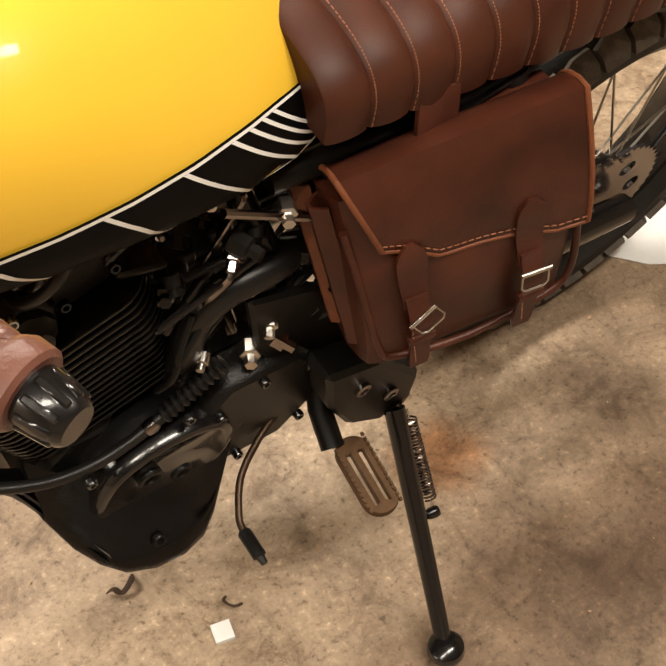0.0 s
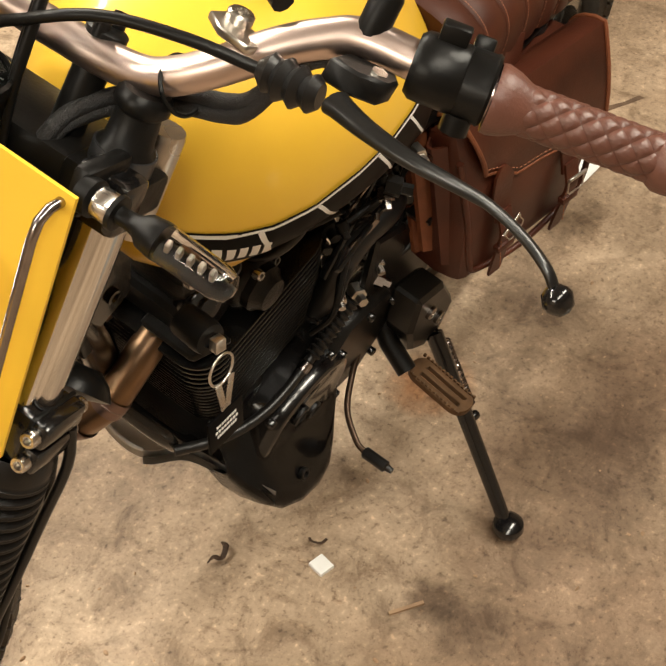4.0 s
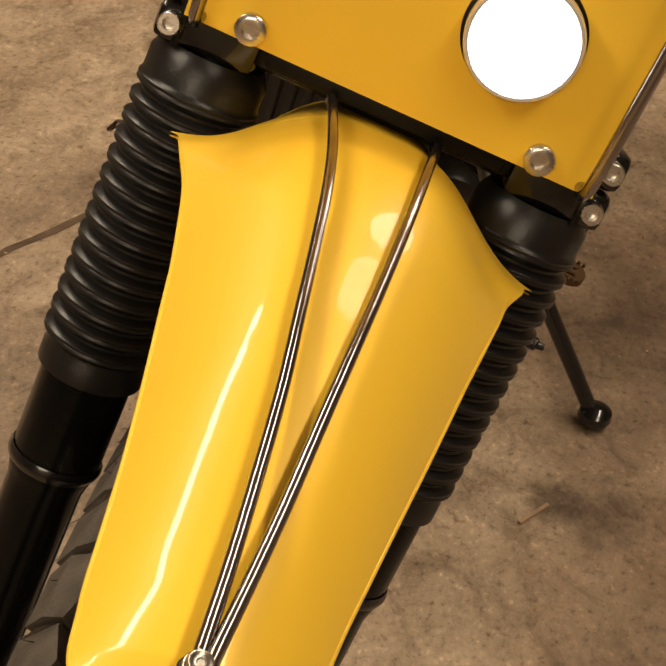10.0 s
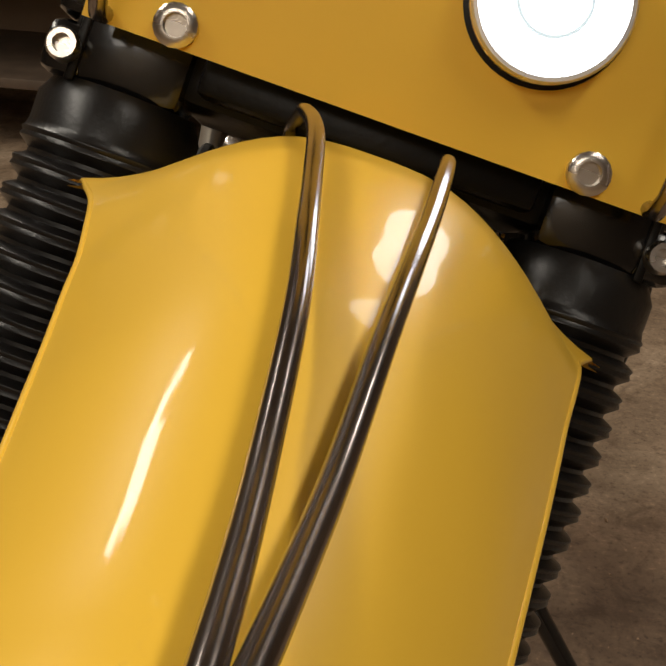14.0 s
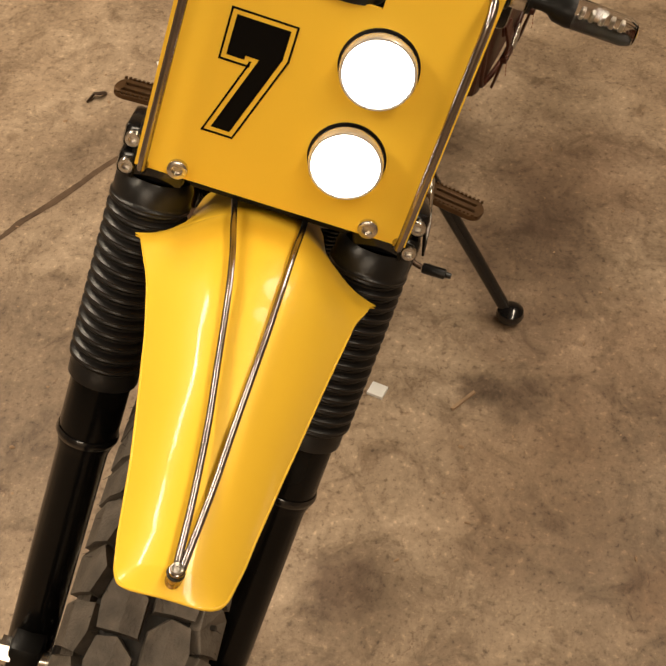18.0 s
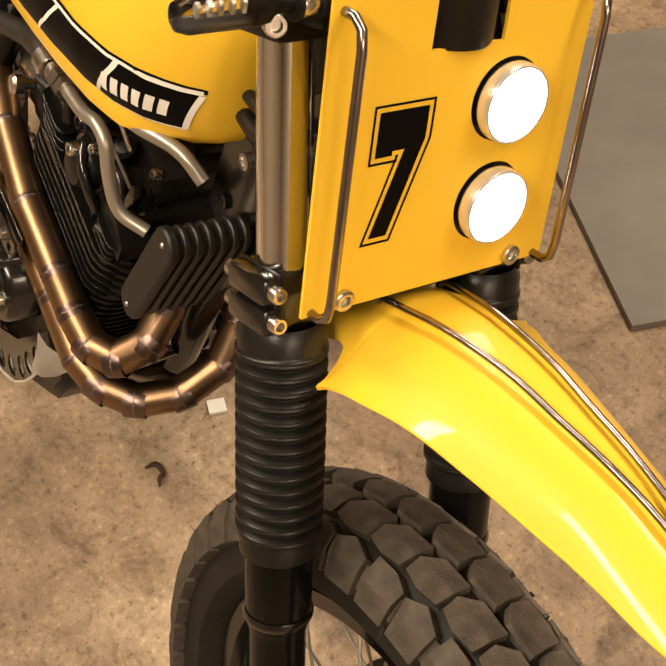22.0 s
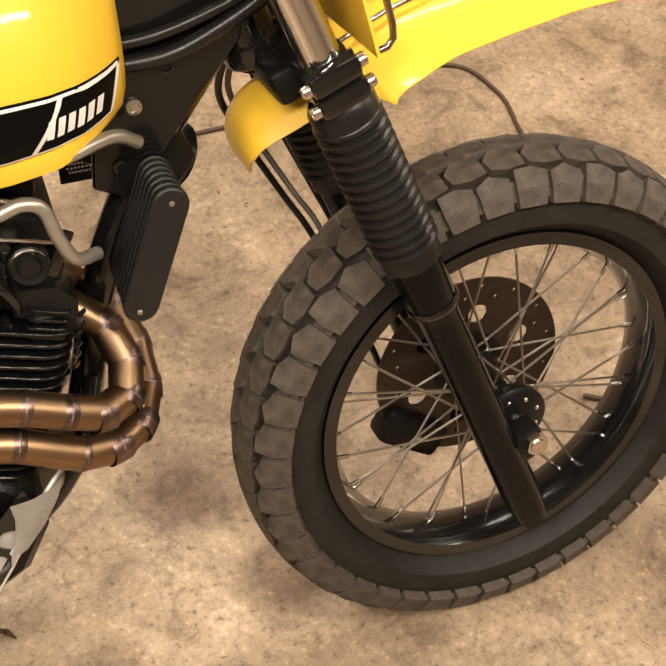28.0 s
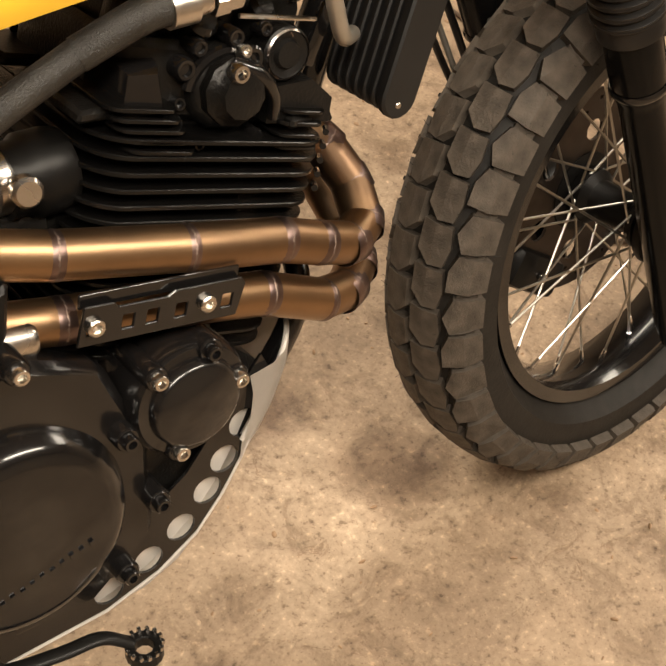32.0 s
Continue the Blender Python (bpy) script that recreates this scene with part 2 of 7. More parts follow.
        gr = nt.nodes.new("ShaderNodeTexGradient")
        gr.gradient_type = "SPHERICAL"
        nt.links.new(tc.outputs["Object"], mp.inputs["Vector"])
        nt.links.new(mp.outputs[0], gr.inputs["Vector"])
        nt.links.new(mp.outputs[0], wob.inputs["Vector"])
        mu = nt.nodes.new("ShaderNodeMath")
        mu.operation = "MULTIPLY"
        nt.links.new(gr.outputs["Fac"], mu.inputs[0])
        nt.links.new(wob.outputs["Fac"], mu.inputs[1])
        col = mix("MULTIPLY", col, ramp(mu.outputs[0], (0.08, (1, 1, 1)), (0.34, tone)))
    nt.links.new(col, b.inputs["Base Color"])
    rr = nt.nodes.new("ShaderNodeMapRange")
    rr.inputs["To Min"].default_value, rr.inputs["To Max"].default_value = 0.38, 0.80
    nt.links.new(noise(6.0, 6.0), rr.inputs["Value"])
    nt.links.new(rr.outputs[0], b.inputs["Roughness"])
    bp = nt.nodes.new("ShaderNodeBump")
    bp.inputs["Strength"].default_value, bp.inputs["Distance"].default_value = 0.35, 0.003
    nt.links.new(noise(70.0, 8.0, 0.7), bp.inputs["Height"])
    nt.links.new(bp.outputs[0], b.inputs["Normal"])
    return ma


CONCRETE = concrete()
PLASTER = material("garage_wall_plaster", (0.36, 0.28, 0.20), 0.8, var=0.1, scale=6, bump=0.2, bscale=60)
CEIL = material("ceiling_board", (0.26, 0.22, 0.18), 0.8, var=0.05, scale=5)
WOOD = material("pine_board", (0.34, 0.19, 0.09), 0.6, var=0.3, scale=14, bump=0.2)
GREYBOARD = material("grey_metal_sheet", (0.20, 0.185, 0.165), 0.45, 0.3, var=0.15, scale=14, bump=0.1)


# ---- mesh helpers ----
def mesh_of(bm, name, mat, smooth=True):
    me = bpy.data.meshes.new(name)
    bmesh.ops.recalc_face_normals(bm, faces=bm.faces)
    bm.to_mesh(me)
    bm.free()
    for p in me.polygons:
        p.use_smooth = smooth
    for a in (mat if isinstance(mat, (list, tuple)) else [mat]):
        me.materials.append(a)
    if smooth:
        me.set_sharp_from_angle(angle=radians(42))
    return me


def thing(name, m, label, category, group="", kind=""):
    ob = new(name)
    ob.matrix_world = m
    return tagged(ob, label, category, group, kind)


def part(name, bm, mat, parent, label="", m=None, smooth=True):
    me = bm if isinstance(bm, bpy.types.Mesh) else mesh_of(bm, name, mat, smooth)
    ob = new(name, me)
    ob.parent = parent
    if m is not None:
        ob.matrix_basis = m
    return tagged(ob, label) if label else ob


def spline(pts, n=8):
    """Smooth curve through points (Catmull-Rom)."""
    p = [Vector(q) for q in pts]
    p = [p[0] * 2 - p[1]] + p + [p[-1] * 2 - p[-2]]
    out = []
    for i in range(1, len(p) - 2):
        a, b, c, d = p[i - 1:i + 3]
        for k in range(n):
            s = k / n
            out.append(0.5 * (2 * b + (c - a) * s + (2 * a - 5 * b + 4 * c - d) * s * s + (3 * b - a - 3 * c + d) * s ** 3))
    return out + [p[-2]]


def tube(pts, r, n=12, bm=None, caps=True, flat=1.0):
    """A tube along points; r may be a list. flat squeezes it."""
    bm = bm or bmesh.new()
    pts = [Vector(p) for p in pts]
    rs = list(r) if isinstance(r, (list, tuple)) else [r] * len(pts)
    t0 = (pts[1] - pts[0]).normalized()
    nrm = t0.orthogonal().normalized() if abs(t0.z) > 0.95 else t0.cross(Vector((0, 0, 1))).normalized()
    rings, prev = [], t0
    for i, p in enumerate(pts):
        t = (pts[min(i + 1, len(pts) - 1)] - pts[max(i - 1, 0)]).normalized()
        nrm = (prev.rotation_difference(t) @ nrm).normalized()
        nrm = (nrm - t * nrm.dot(t)).normalized()
        prev = t
        bi = t.cross(nrm)
        rings.append([bm.verts.new(p + (nrm * math.cos(a) + bi * math.sin(a) * flat) * rs[i]) for a in [2 * math.pi * k / n for k in range(n)]])
    for a, b in zip(rings, rings[1:]):
        for k in range(n):
            bm.faces.new((a[k], a[(k + 1) % n], b[(k + 1) % n], b[k]))
    if caps:
        bm.faces.new(rings[0][::-1])
        bm.faces.new(rings[-1])
    return bm


def lathe(profile, n=24, m=None, bm=None, closed=False):
    """Turned body about local z from (radius, height) pairs."""
    bm = bm or bmesh.new()
    m = m or Matrix()
    rings = []
    for r, z in profile:
        if r < 1e-6:
            rings.append([bm.verts.new(m @ Vector((0, 0, z)))])
        else:
            rings.append([bm.verts.new(m @ Vector((r * math.cos(2 * math.pi * k / n), r * math.sin(2 * math.pi * k / n), z))) for k in range(n)])
    pairs = list(zip(rings, rings[1:])) + ([(rings[-1], rings[0])] if closed else [])
    for a, b in pairs:
        for k in range(n):
            q = [a[k % len(a)], a[(k + 1) % len(a)], b[(k + 1) % len(b)], b[k % len(b)]]
            q = list(dict.fromkeys(q))
            if len(q) > 2:
                bm.faces.new(q)
    return bm


def aim(p, axis, roll=0):
    """Matrix at p whose z runs along axis."""
    return Matrix.Translation(p) @ Vector(axis).to_track_quat("Z", "Y").to_matrix().to_4x4() @ Matrix.Rotation(radians(roll), 4, "Z")


def box(sx, sy, sz, m=None, bevel=0.0, bm=None, seg=2):
    b2 = bmesh.new()
    bmesh.ops.create_cube(b2, size=1.0)
    bmesh.ops.scale(b2, vec=(sx, sy, sz), verts=b2.verts)
    if bevel:
        bmesh.ops.bevel(b2, geom=b2.edges[:], offset=bevel, segments=seg, affect="EDGES", profile=0.5)
    if m is not None:
        bmesh.ops.transform(b2, matrix=m, verts=b2.verts)
    return join(bm, b2)


def join(bm, b2):
    if bm is None:
        return b2
    me = bpy.data.meshes.new("tmp")
    b2.to_mesh(me)
    b2.free()
    bm.from_mesh(me)
    bpy.data.meshes.remove(me)
    return bm


def prism(poly, depth, m=None, bevel=0.0, bm=None, holes=()):
    """A plate: polygon in local xy, extruded along z by depth; holes are further polygons."""
    b2 = bmesh.new()
    loops = [poly, *holes]
    edges = []
    for lp in loops:
        vs = [b2.verts.new((x, y, 0)) for x, y in lp]
        edges += [b2.edges.new((vs[i], vs[(i + 1) % len(vs)])) for i in range(len(vs))]
    if holes:
        bmesh.ops.triangle_fill(b2, use_beauty=True, use_dissolve=False, edges=edges)
    else:
        b2.faces.new(b2.verts[:])
    r = bmesh.ops.extrude_face_region(b2, geom=b2.faces[:])
    bmesh.ops.translate(b2, vec=(0, 0, depth), verts=[v for v in r["geom"] if isinstance(v, bmesh.types.BMVert)])
    if bevel:
        bmesh.ops.bevel(b2, geom=[e for e in b2.edges if len(e.link_faces) == 2 and e.calc_face_angle(0) > 0.7], offset=bevel, segments=1, affect="EDGES")
    if m is not None:
        bmesh.ops.transform(b2, matrix=m, verts=b2.verts)
    return join(bm, b2)


def loft(rings, bm=None, caps=True, closed=True):
    bm = bm or bmesh.new()
    rv = [[bm.verts.new(p) for p in r] for r in rings]
    n = len(rv[0])
    for a, b in zip(rv, rv[1:]):
        for k in range(n if closed else n - 1):
            bm.faces.new((a[k], a[(k + 1) % n], b[(k + 1) % n], b[k]))
    if caps and closed:
        bm.faces.new(rv[0][::-1])
        bm.faces.new(rv[-1])
    return bm


def circle(x, y, r, n=24):
    return [(x + r * math.cos(2 * math.pi * k / n), y + r * math.sin(2 * math.pi * k / n)) for k in range(n)]


def socket_screw(r=0.006, hgt=0.006):
    """A hex socket head on local z."""
    return lathe([(0, 0), (r, 0), (r, hgt * 0.8), (r * 0.85, hgt), (r * 0.55, hgt), (r * 0.5, hgt * 0.35), (0, hgt * 0.35)], 16)


# frames: the leaning machine and its steered front
LEAN = pose(0, 0, 0, -15, 0, 0)
STEER = Matrix(((0.9314, -0.0613, -0.3588, -0.202), (0.0623, 0.9980, -0.0089, 0.003), (0.3587, -0.0141, 0.9334, 0.868), (0, 0, 0, 1)))

# ---- the garage ----
def slab(name, x0, x1, y0, y1, z0, z1, mat, label, category):
    ob = new(name, mesh_of(box(x1 - x0, y1 - y0, z1 - z0, pose((x0 + x1) / 2, (y0 + y1) / 2, (z0 + z1) / 2)), name, mat, False))
    return tagged(ob, label, category, kind="structure")


slab("floor", -4.2, 3.6, -3.4, 3.6, -0.12, 0.0, CONCRETE, "stained bare concrete garage floor with oil marks", "floor")
# Ceiling and walls are added, mostly unseen, to close the room and bounce light.
slab("ceiling", -4.2, 3.6, -3.4, 3.6, 2.6, 2.7, CEIL, "unseen garage ceiling, added to close the room", "ceiling")
slab("wall_north", -4.2, 3.6, 3.6, 3.75, -0.12, 2.7, PLASTER, "plain beige plastered garage wall, added to close the room", "wall")
slab("wall_south", -4.2, 3.6, -3.55, -3.4, -0.12, 2.7, PLASTER, "plain beige plastered garage wall, added to close the room", "wall")
slab("wall_east", 3.6, 3.75, -3.55, 3.75, -0.12, 2.7, PLASTER, "plain beige plastered garage wall, added to close the room", "wall")
slab("wall_west", -4.35, -4.2, -3.55, 3.75, -0.12, 2.7, PLASTER, "plain beige plastered garage wall, added to close the room", "wall")

# ---- the motorcycle ----
bike = thing("motorcycle", LEAN, "yellow and black scrambler motorcycle leaning on its side stand", "motorcycle")


def bp(name, bm, mat, label="", smooth=True):
    return part(name, bm, mat, bike, label, None, smooth)


def sp(name, bm, mat, label="", smooth=True):
    return part(name, bm, mat, bike, label, STEER, smooth)


# front wheel: axle ahead of the fork legs
WC = Vector((0.012, 0.0, -0.558))
WHEEL = STEER @ Matrix.Translation(WC) @ Matrix.Rotation(radians(-90), 4, "X")
R_T, R_R, W_T = 0.345, 0.236, 0.055


def tyre_profile():
    pr = []
    for k in range(17):
        a = radians(-100 + 200 * k / 16)
        c, s = math.cos(a), math.sin(a)
        pr.append((R_T - 0.0715 + 0.055 * math.copysign(abs(c) ** 0.8, c), W_T * math.copysign(abs(s) ** 0.75, s)))
    return [(R_R + 0.004, -0.030)] + pr + [(R_R + 0.004, 0.030)]


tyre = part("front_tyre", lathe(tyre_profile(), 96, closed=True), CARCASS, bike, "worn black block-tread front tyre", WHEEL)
rim = part("front_rim", lathe([(R_R + 0.004, -0.036), (R_R - 0.012, -0.036), (R_R - 0.016, -0.028), (R_R - 0.022, -0.012), (R_R - 0.022, 0.012), (R_R - 0.016, 0.028), (R_R - 0.012, 0.036), (R_R + 0.004, 0.036)], 96, closed=True), BLACKGLOSS, bike, "glossy black spoked rim", WHEEL)
part("front_hub", lathe([(0, -0.055), (0.012, -0.055), (0.034, -0.045), (0.034, -0.036), (0.024, -0.028), (0.022, 0.0), (0.024, 0.028), (0.034, 0.036), (0.034, 0.05), (0.012, 0.058), (0, 0.058)], 32), BLACK, bike, "", WHEEL)


def tyre_at(phi, off=0.0):
    """Radius and side offset on the carcass at profile angle phi (degrees)."""
    a = radians(phi)
    c, q = math.cos(a), math.sin(a)
    return R_T - 0.0715 + (0.055 + off) * math.copysign(abs(c) ** 0.8, c), (W_T + off) * math.copysign(abs(q) ** 0.75, q)


NB = 44
PITCH = 2 * math.pi / NB


def block_mesh(poly, h):
    """A tread lug: polygon of (profile angle, share of the pitch)."""
    bm, lo, hi = bmesh.new(), [], []
    cx, cy = sum(p[0] for p in poly) / len(poly), sum(p[1] for p in poly) / len(poly)
    for off, k, out in ((-0.001, 1.0, lo), (h, 0.952, hi)):
        for phi, q in poly:
            r, y = tyre_at(cx + (phi - cx) * k, off)
            a = (cy + (q - cy) * k) * PITCH
            out.append(bm.verts.new((r * math.cos(a), r * math.sin(a), y)))
    n = len(poly)
    bm.faces.new(hi)
    for k in range(n):
        bm.faces.new((lo[k], lo[(k + 1) % n], hi[(k + 1) % n], hi[k]))
    return mesh_of(bm, "tread_block", TYRE, False)


CENTRE = [(0.5, -0.24), (11, -0.54), (27, -0.49), (32, -0.06), (29, 0.42), (12, 0.43), (0.5, 0.46)]
SHOULDER_A = [(33, -0.06), (42, -0.49), (58, -0.48), (79, -0.44), (79, 0.40), (58, 0.43), (43, 0.44)]
SHOULDER_B = [(33, -0.42), (58, -0.48), (79, -0.44), (79, 0.40), (58, 0.43), (41, 0.48), (33, 0.10)]
TIE = [(46, 0.38), (46, 0.60), (72, 0.64), (72, 0.34)]
for sy in (1, -1):
    c0, s0 = (0.0, 0.42) if sy > 0 else (0.5, 0.92)
    for poly, shift, h, step in ((CENTRE, c0, 0.0100, 1), (SHOULDER_A, s0, 0.0116, 2), (SHOULDER_B, s0 + 1, 0.0116, 2), (TIE, s0, 0.0065, 1)):
        me = block_mesh([(p * sy, q) for p, q in poly], h)
        for k in range(0, NB, step):
            part("tie_bar" if poly is TIE else "tread_block", me, TYRE, tyre, "", Matrix.Rotation((k + shift) * PITCH, 4, "Z"))
# Sipes as thin dark slabs on the lugs; their shade is in the colour.
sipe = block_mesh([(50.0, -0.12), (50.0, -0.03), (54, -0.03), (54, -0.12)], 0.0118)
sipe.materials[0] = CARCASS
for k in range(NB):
    part("sipe_mark", sipe, CARCASS, tyre, "", Matrix.Rotation((k + 0.92 - 0.5) * PITCH, 4, "Z"))
# fine mould hairs on the lug rims
hairs = bmesh.new()
for k in range(NB * 8):
    sy = 1 if k % 2 else -1
    phi, a = (random.choice((29, 36, 60, 76)) + random.uniform(-1, 1)) * sy, k * PITCH / 8 + random.uniform(-0.02, 0.02)
    r, y = tyre_at(phi, 0.0085)
    r2, y2 = tyre_at(phi + sy * random.uniform(-6, 8), 0.0085 + random.uniform(0.003, 0.007))
    tube([(r * math.cos(a), r * math.sin(a), y), (r2 * math.cos(a + 0.01), r2 * math.sin(a + 0.01), y2)], [0.0004, 0.0002], 3, hairs)
tagged(part("mould_hairs", hairs, CARCASS, tyre), "thin moulding hairs on the tread", kind="stuff")
# spokes laced three-cross, with bright nipples
SPOKE = material("spoke_steel", (0.42, 0.40, 0.36), 0.32, 1.0, var=0.1, scale=60)
for side in (1, -1):
    for lean in (1, -1):
        p0 = Vector((0.031, 0, side * 0.040))
        a1 = lean * radians(62)
        p1 = Vector((0.212 * math.cos(a1), 0.212 * math.sin(a1), side * 0.007))
        sm = mesh_of(tube([p0, p1], 0.0017, 6), "spoke", SPOKE)
        d = (p1 - p0).normalized()
        nm = mesh_of(tube([p1 - d * 0.012, p1 - d * 0.002, p1 + d * 0.006], [0.0026, 0.0032, 0.0034], 8), "nipple", CHROME)
        for k in range(9):
            m = WHEEL @ Matrix.Rotation(2 * math.pi * (k / 9) + (0.175 if lean > 0 else 0) + (0.35 if side > 0 else 0), 4, "Z")
            so = part("spoke", sm, SPOKE, bike, "", m)
            part("spoke_nipple", nm, CHROME, so, "bright nipple")
# brake disc on the left, drive housing on the right
DISC = WHEEL @ Matrix.Translation((0, 0, 0.056))
disc = part("brake_disc", prism(circle(0, 0, 0.130, 60), 0.004, holes=[circle(0, 0, 0.040, 30)] + [circle(0.078 * math.cos(k * math.pi / 3), 0.078 * math.sin(k * math.pi / 3), 0.014, 10) for k in range(6)] + [circle((0.104 + 0.014 * (k % 2)) * math.cos(k * math.pi / 15), (0.104 + 0.014 * (k % 2)) * math.sin(k * math.pi / 15), 0.0032, 6) for k in range(30)]), material("brake_disc_steel", (0.060, 0.048, 0.040), 0.35, 0.9, var=0.3, scale=40), bike, "dark drilled brake disc", DISC, False)
part("disc_carrier", lathe([(0.030, -0.004), (0.050, -0.002), (0.050, 0.006), (0.030, 0.008)], 30, closed=True), BLACK, disc)
drive = part("drive_housing", lathe([(0.020, -0.050), (0.042, -0.054), (0.044, -0.058), (0.044, -0.066), (0.038, -0.071), (0.016, -0.074), (0, -0.074)], 30), BLACK, bike, "black speedometer drive housing", WHEEL)
for k in range(8):
    part("housing_rivet", lathe([(0.0035, 0), (0.0025, -0.0015), (0, -0.0015)], 8, Matrix.Translation((0.030 * math.cos(k * 0.785), 0.030 * math.sin(k * 0.785), -0.0715))), STEEL, drive)
axle = sp("front_axle", tube([WC + Vector((0, -0.128, 0)), WC + Vector((0, 0.125, 0))], 0.0095, 16), STEEL, "steel wheel axle")
part("axle_nut", lathe([(0.007, -0.004), (0.015, -0.004), (0.015, 0.010), (0.007, 0.010)], 6, aim(WC + Vector((0, -0.122, 0)), (0, 1, 0)), closed=True), STEEL, axle)
for sy in (1, -1):
    sp("axle_clamp", box(0.062, 0.036, 0.046, pose(-0.004, sy * 0.100, -0.562), 0.010), BLACK)
caliper = sp("brake_caliper", box(0.050, 0.045, 0.095, pose(-0.095, 0.060, -0.600, 0, -35, 0), 0.010), BLACK, "black brake caliper")
part("caliper_bolt", socket_screw(0.006, 0.006), STEEL, caliper, "", aim((-0.095, 0.036, -0.60), (0, -1, 0)))
for r, mt, dx in ((0.0042, RUBBER, 0.0), (0.0036, GREYHOSE, 0.012)):
    sp("brake_hose", tube(spline([(-0.075 + dx, 0.030, 0.02), (-0.105 + dx, 0.085, -0.05), (-0.103 + dx, 0.110, -0.12), (-0.100 + dx, 0.1126, -0.156), (-0.091 + dx, 0.119, -0.23), (-0.082 + dx, 0.1264, -0.307), (-0.085, 0.090, -0.45), (-0.095, 0.065, -0.56)], 7), r, 10), mt, "black brake hose")
sp("brake_hose", tube(spline([(-0.045, 0.13, 0.0), (-0.052, 0.136, -0.04), (-0.058, 0.132, -0.11), (-0.056, 0.130, -0.20), (-0.052, 0.126, -0.30), (-0.05, 0.12, -0.42)], 7), 0.0046, 10), RUBBER, "black hose along the fork leg")

# fork legs
for sy, side in ((1, "left"), (-1, "right")):
    y = sy * 0.100
    fx = -0.026
    sp("fork_tube", lathe([(0.0205, -0.06), (0.0205, 0.210), (0.016, 0.213), (0, 0.213)], 32, pose(fx, y, 0)), CHROME, "polished steel fork stanchion")
    prof = [(0.030, -0.022), (0.0345, -0.030), (0.0345, -0.042)]
    for k in range(14):
        z = -0.045 - k * 0.0124
        prof += [(0.0352, z), (0.0361, z - 0.0007), (0.0362, z - 0.0013), (0.0355, z - 0.0026), (0.0361, z - 0.0040), (0.0361, z - 0.0046), (0.0350, z - 0.0056), (0.0312, z - 0.0086), (0.0312, z - 0.0104)]
    prof += [(0.033, -0.221), (0.033, -0.232), (0.029, -0.234)]
    sp("fork_gaiter", lathe(prof, 40, pose(fx, y, 0)), RUBBER, "ribbed black rubber fork gaiter")
    sp("fork_slider", lathe([(0.0285, -0.230), (0.0285, -0.302), (0.0265, -0.309), (0.0245, -0.318), (0.0245, -0.655), (0.021, -0.690), (0.012, -0.694), (0, -0.694)], 32, pose(fx, y, 0)), SLIDER, "black fork slider")
    sp("slider_ring", lathe([(0.0292, -0.293), (0.0305, -0.296), (0.0305, -0.299), (0.0292, -0.302)], 32, pose(fx, y, 0), closed=True), BLACKGLOSS)
    # lower clamp with two pinch bolts
    cl = sp("lower_clamp", box(0.050, 0.050, 0.046, pose(fx, y, 0.0), 0.005), BLACKGLOSS)
    part("clamp_slot", box(0.053, 0.004, 0.048, pose(fx, sy * 0.1195, 0.0), 0.001), BLACK, cl)
    for z in (0.0120, -0.0120):
        part("clamp_lug", box(0.052, 0.019, 0.0222, pose(fx, sy * 0.1245, z), 0.005), BLACKGLOSS, cl)
        for x, d in ((0.003, 1), (-0.055, -1)):
            part("pinch_bolt", socket_screw(0.0068, 0.008), STEEL, cl, "bright socket bolt", aim((x - 0.003 * d, sy * 0.1245, z), (d, 0, 0)))
    sp("top_clamp", box(0.056, 0.052, 0.030, pose(fx, y, 0.205), 0.006), BLACK)
sp("lower_yoke", box(0.07, 0.16, 0.036, pose(-0.04, 0, 0.0), 0.008), BLACK)
# Black bar added in the gap under the plate, standing for its shade.
sp("shade_gap_bar", box(0.018, 0.140, 0.018, pose(-0.002, 0, -0.004), 0.003), BLACK)
sp("top_yoke", box(0.075, 0.17, 0.024, pose(-0.04, 0, 0.205), 0.006), BLACK)
sp("steering_stem", lathe([(0.024, 0.0), (0.024, 0.20)], 20, pose(-0.06, 0, 0)), BLACK)

# number plate
TILT = math.atan2(0.030, 0.23)
PL = Matrix.Translation((0.020, 0, -0.001)) @ Matrix(((0, math.sin(TILT), math.cos(TILT), 0), (1, 0, 0, 0), (0, math.cos(TILT), -math.sin(TILT), 0), (0, 0, 0, 1)))
# local: x to the machine's left, y up the plate, z out of its face
outline = [(-0.117, 0), (0.117, 0), (0.118, 0.232), (0.034, 0.234), (0.034, 0.189), (-0.032, 0.189), (-0.032, 0.234), (-0.118, 0.232)]
LAMPS = [(0.046, 0.1440), (0.046, 0.0620)]
plate = part("number_plate", prism(outline, 0.003, holes=[circle(x, y, 0.0322, 48) for x, y in LAMPS]), PLATE_Y, bike, "flat yellow race number plate", STEER @ PL, False)
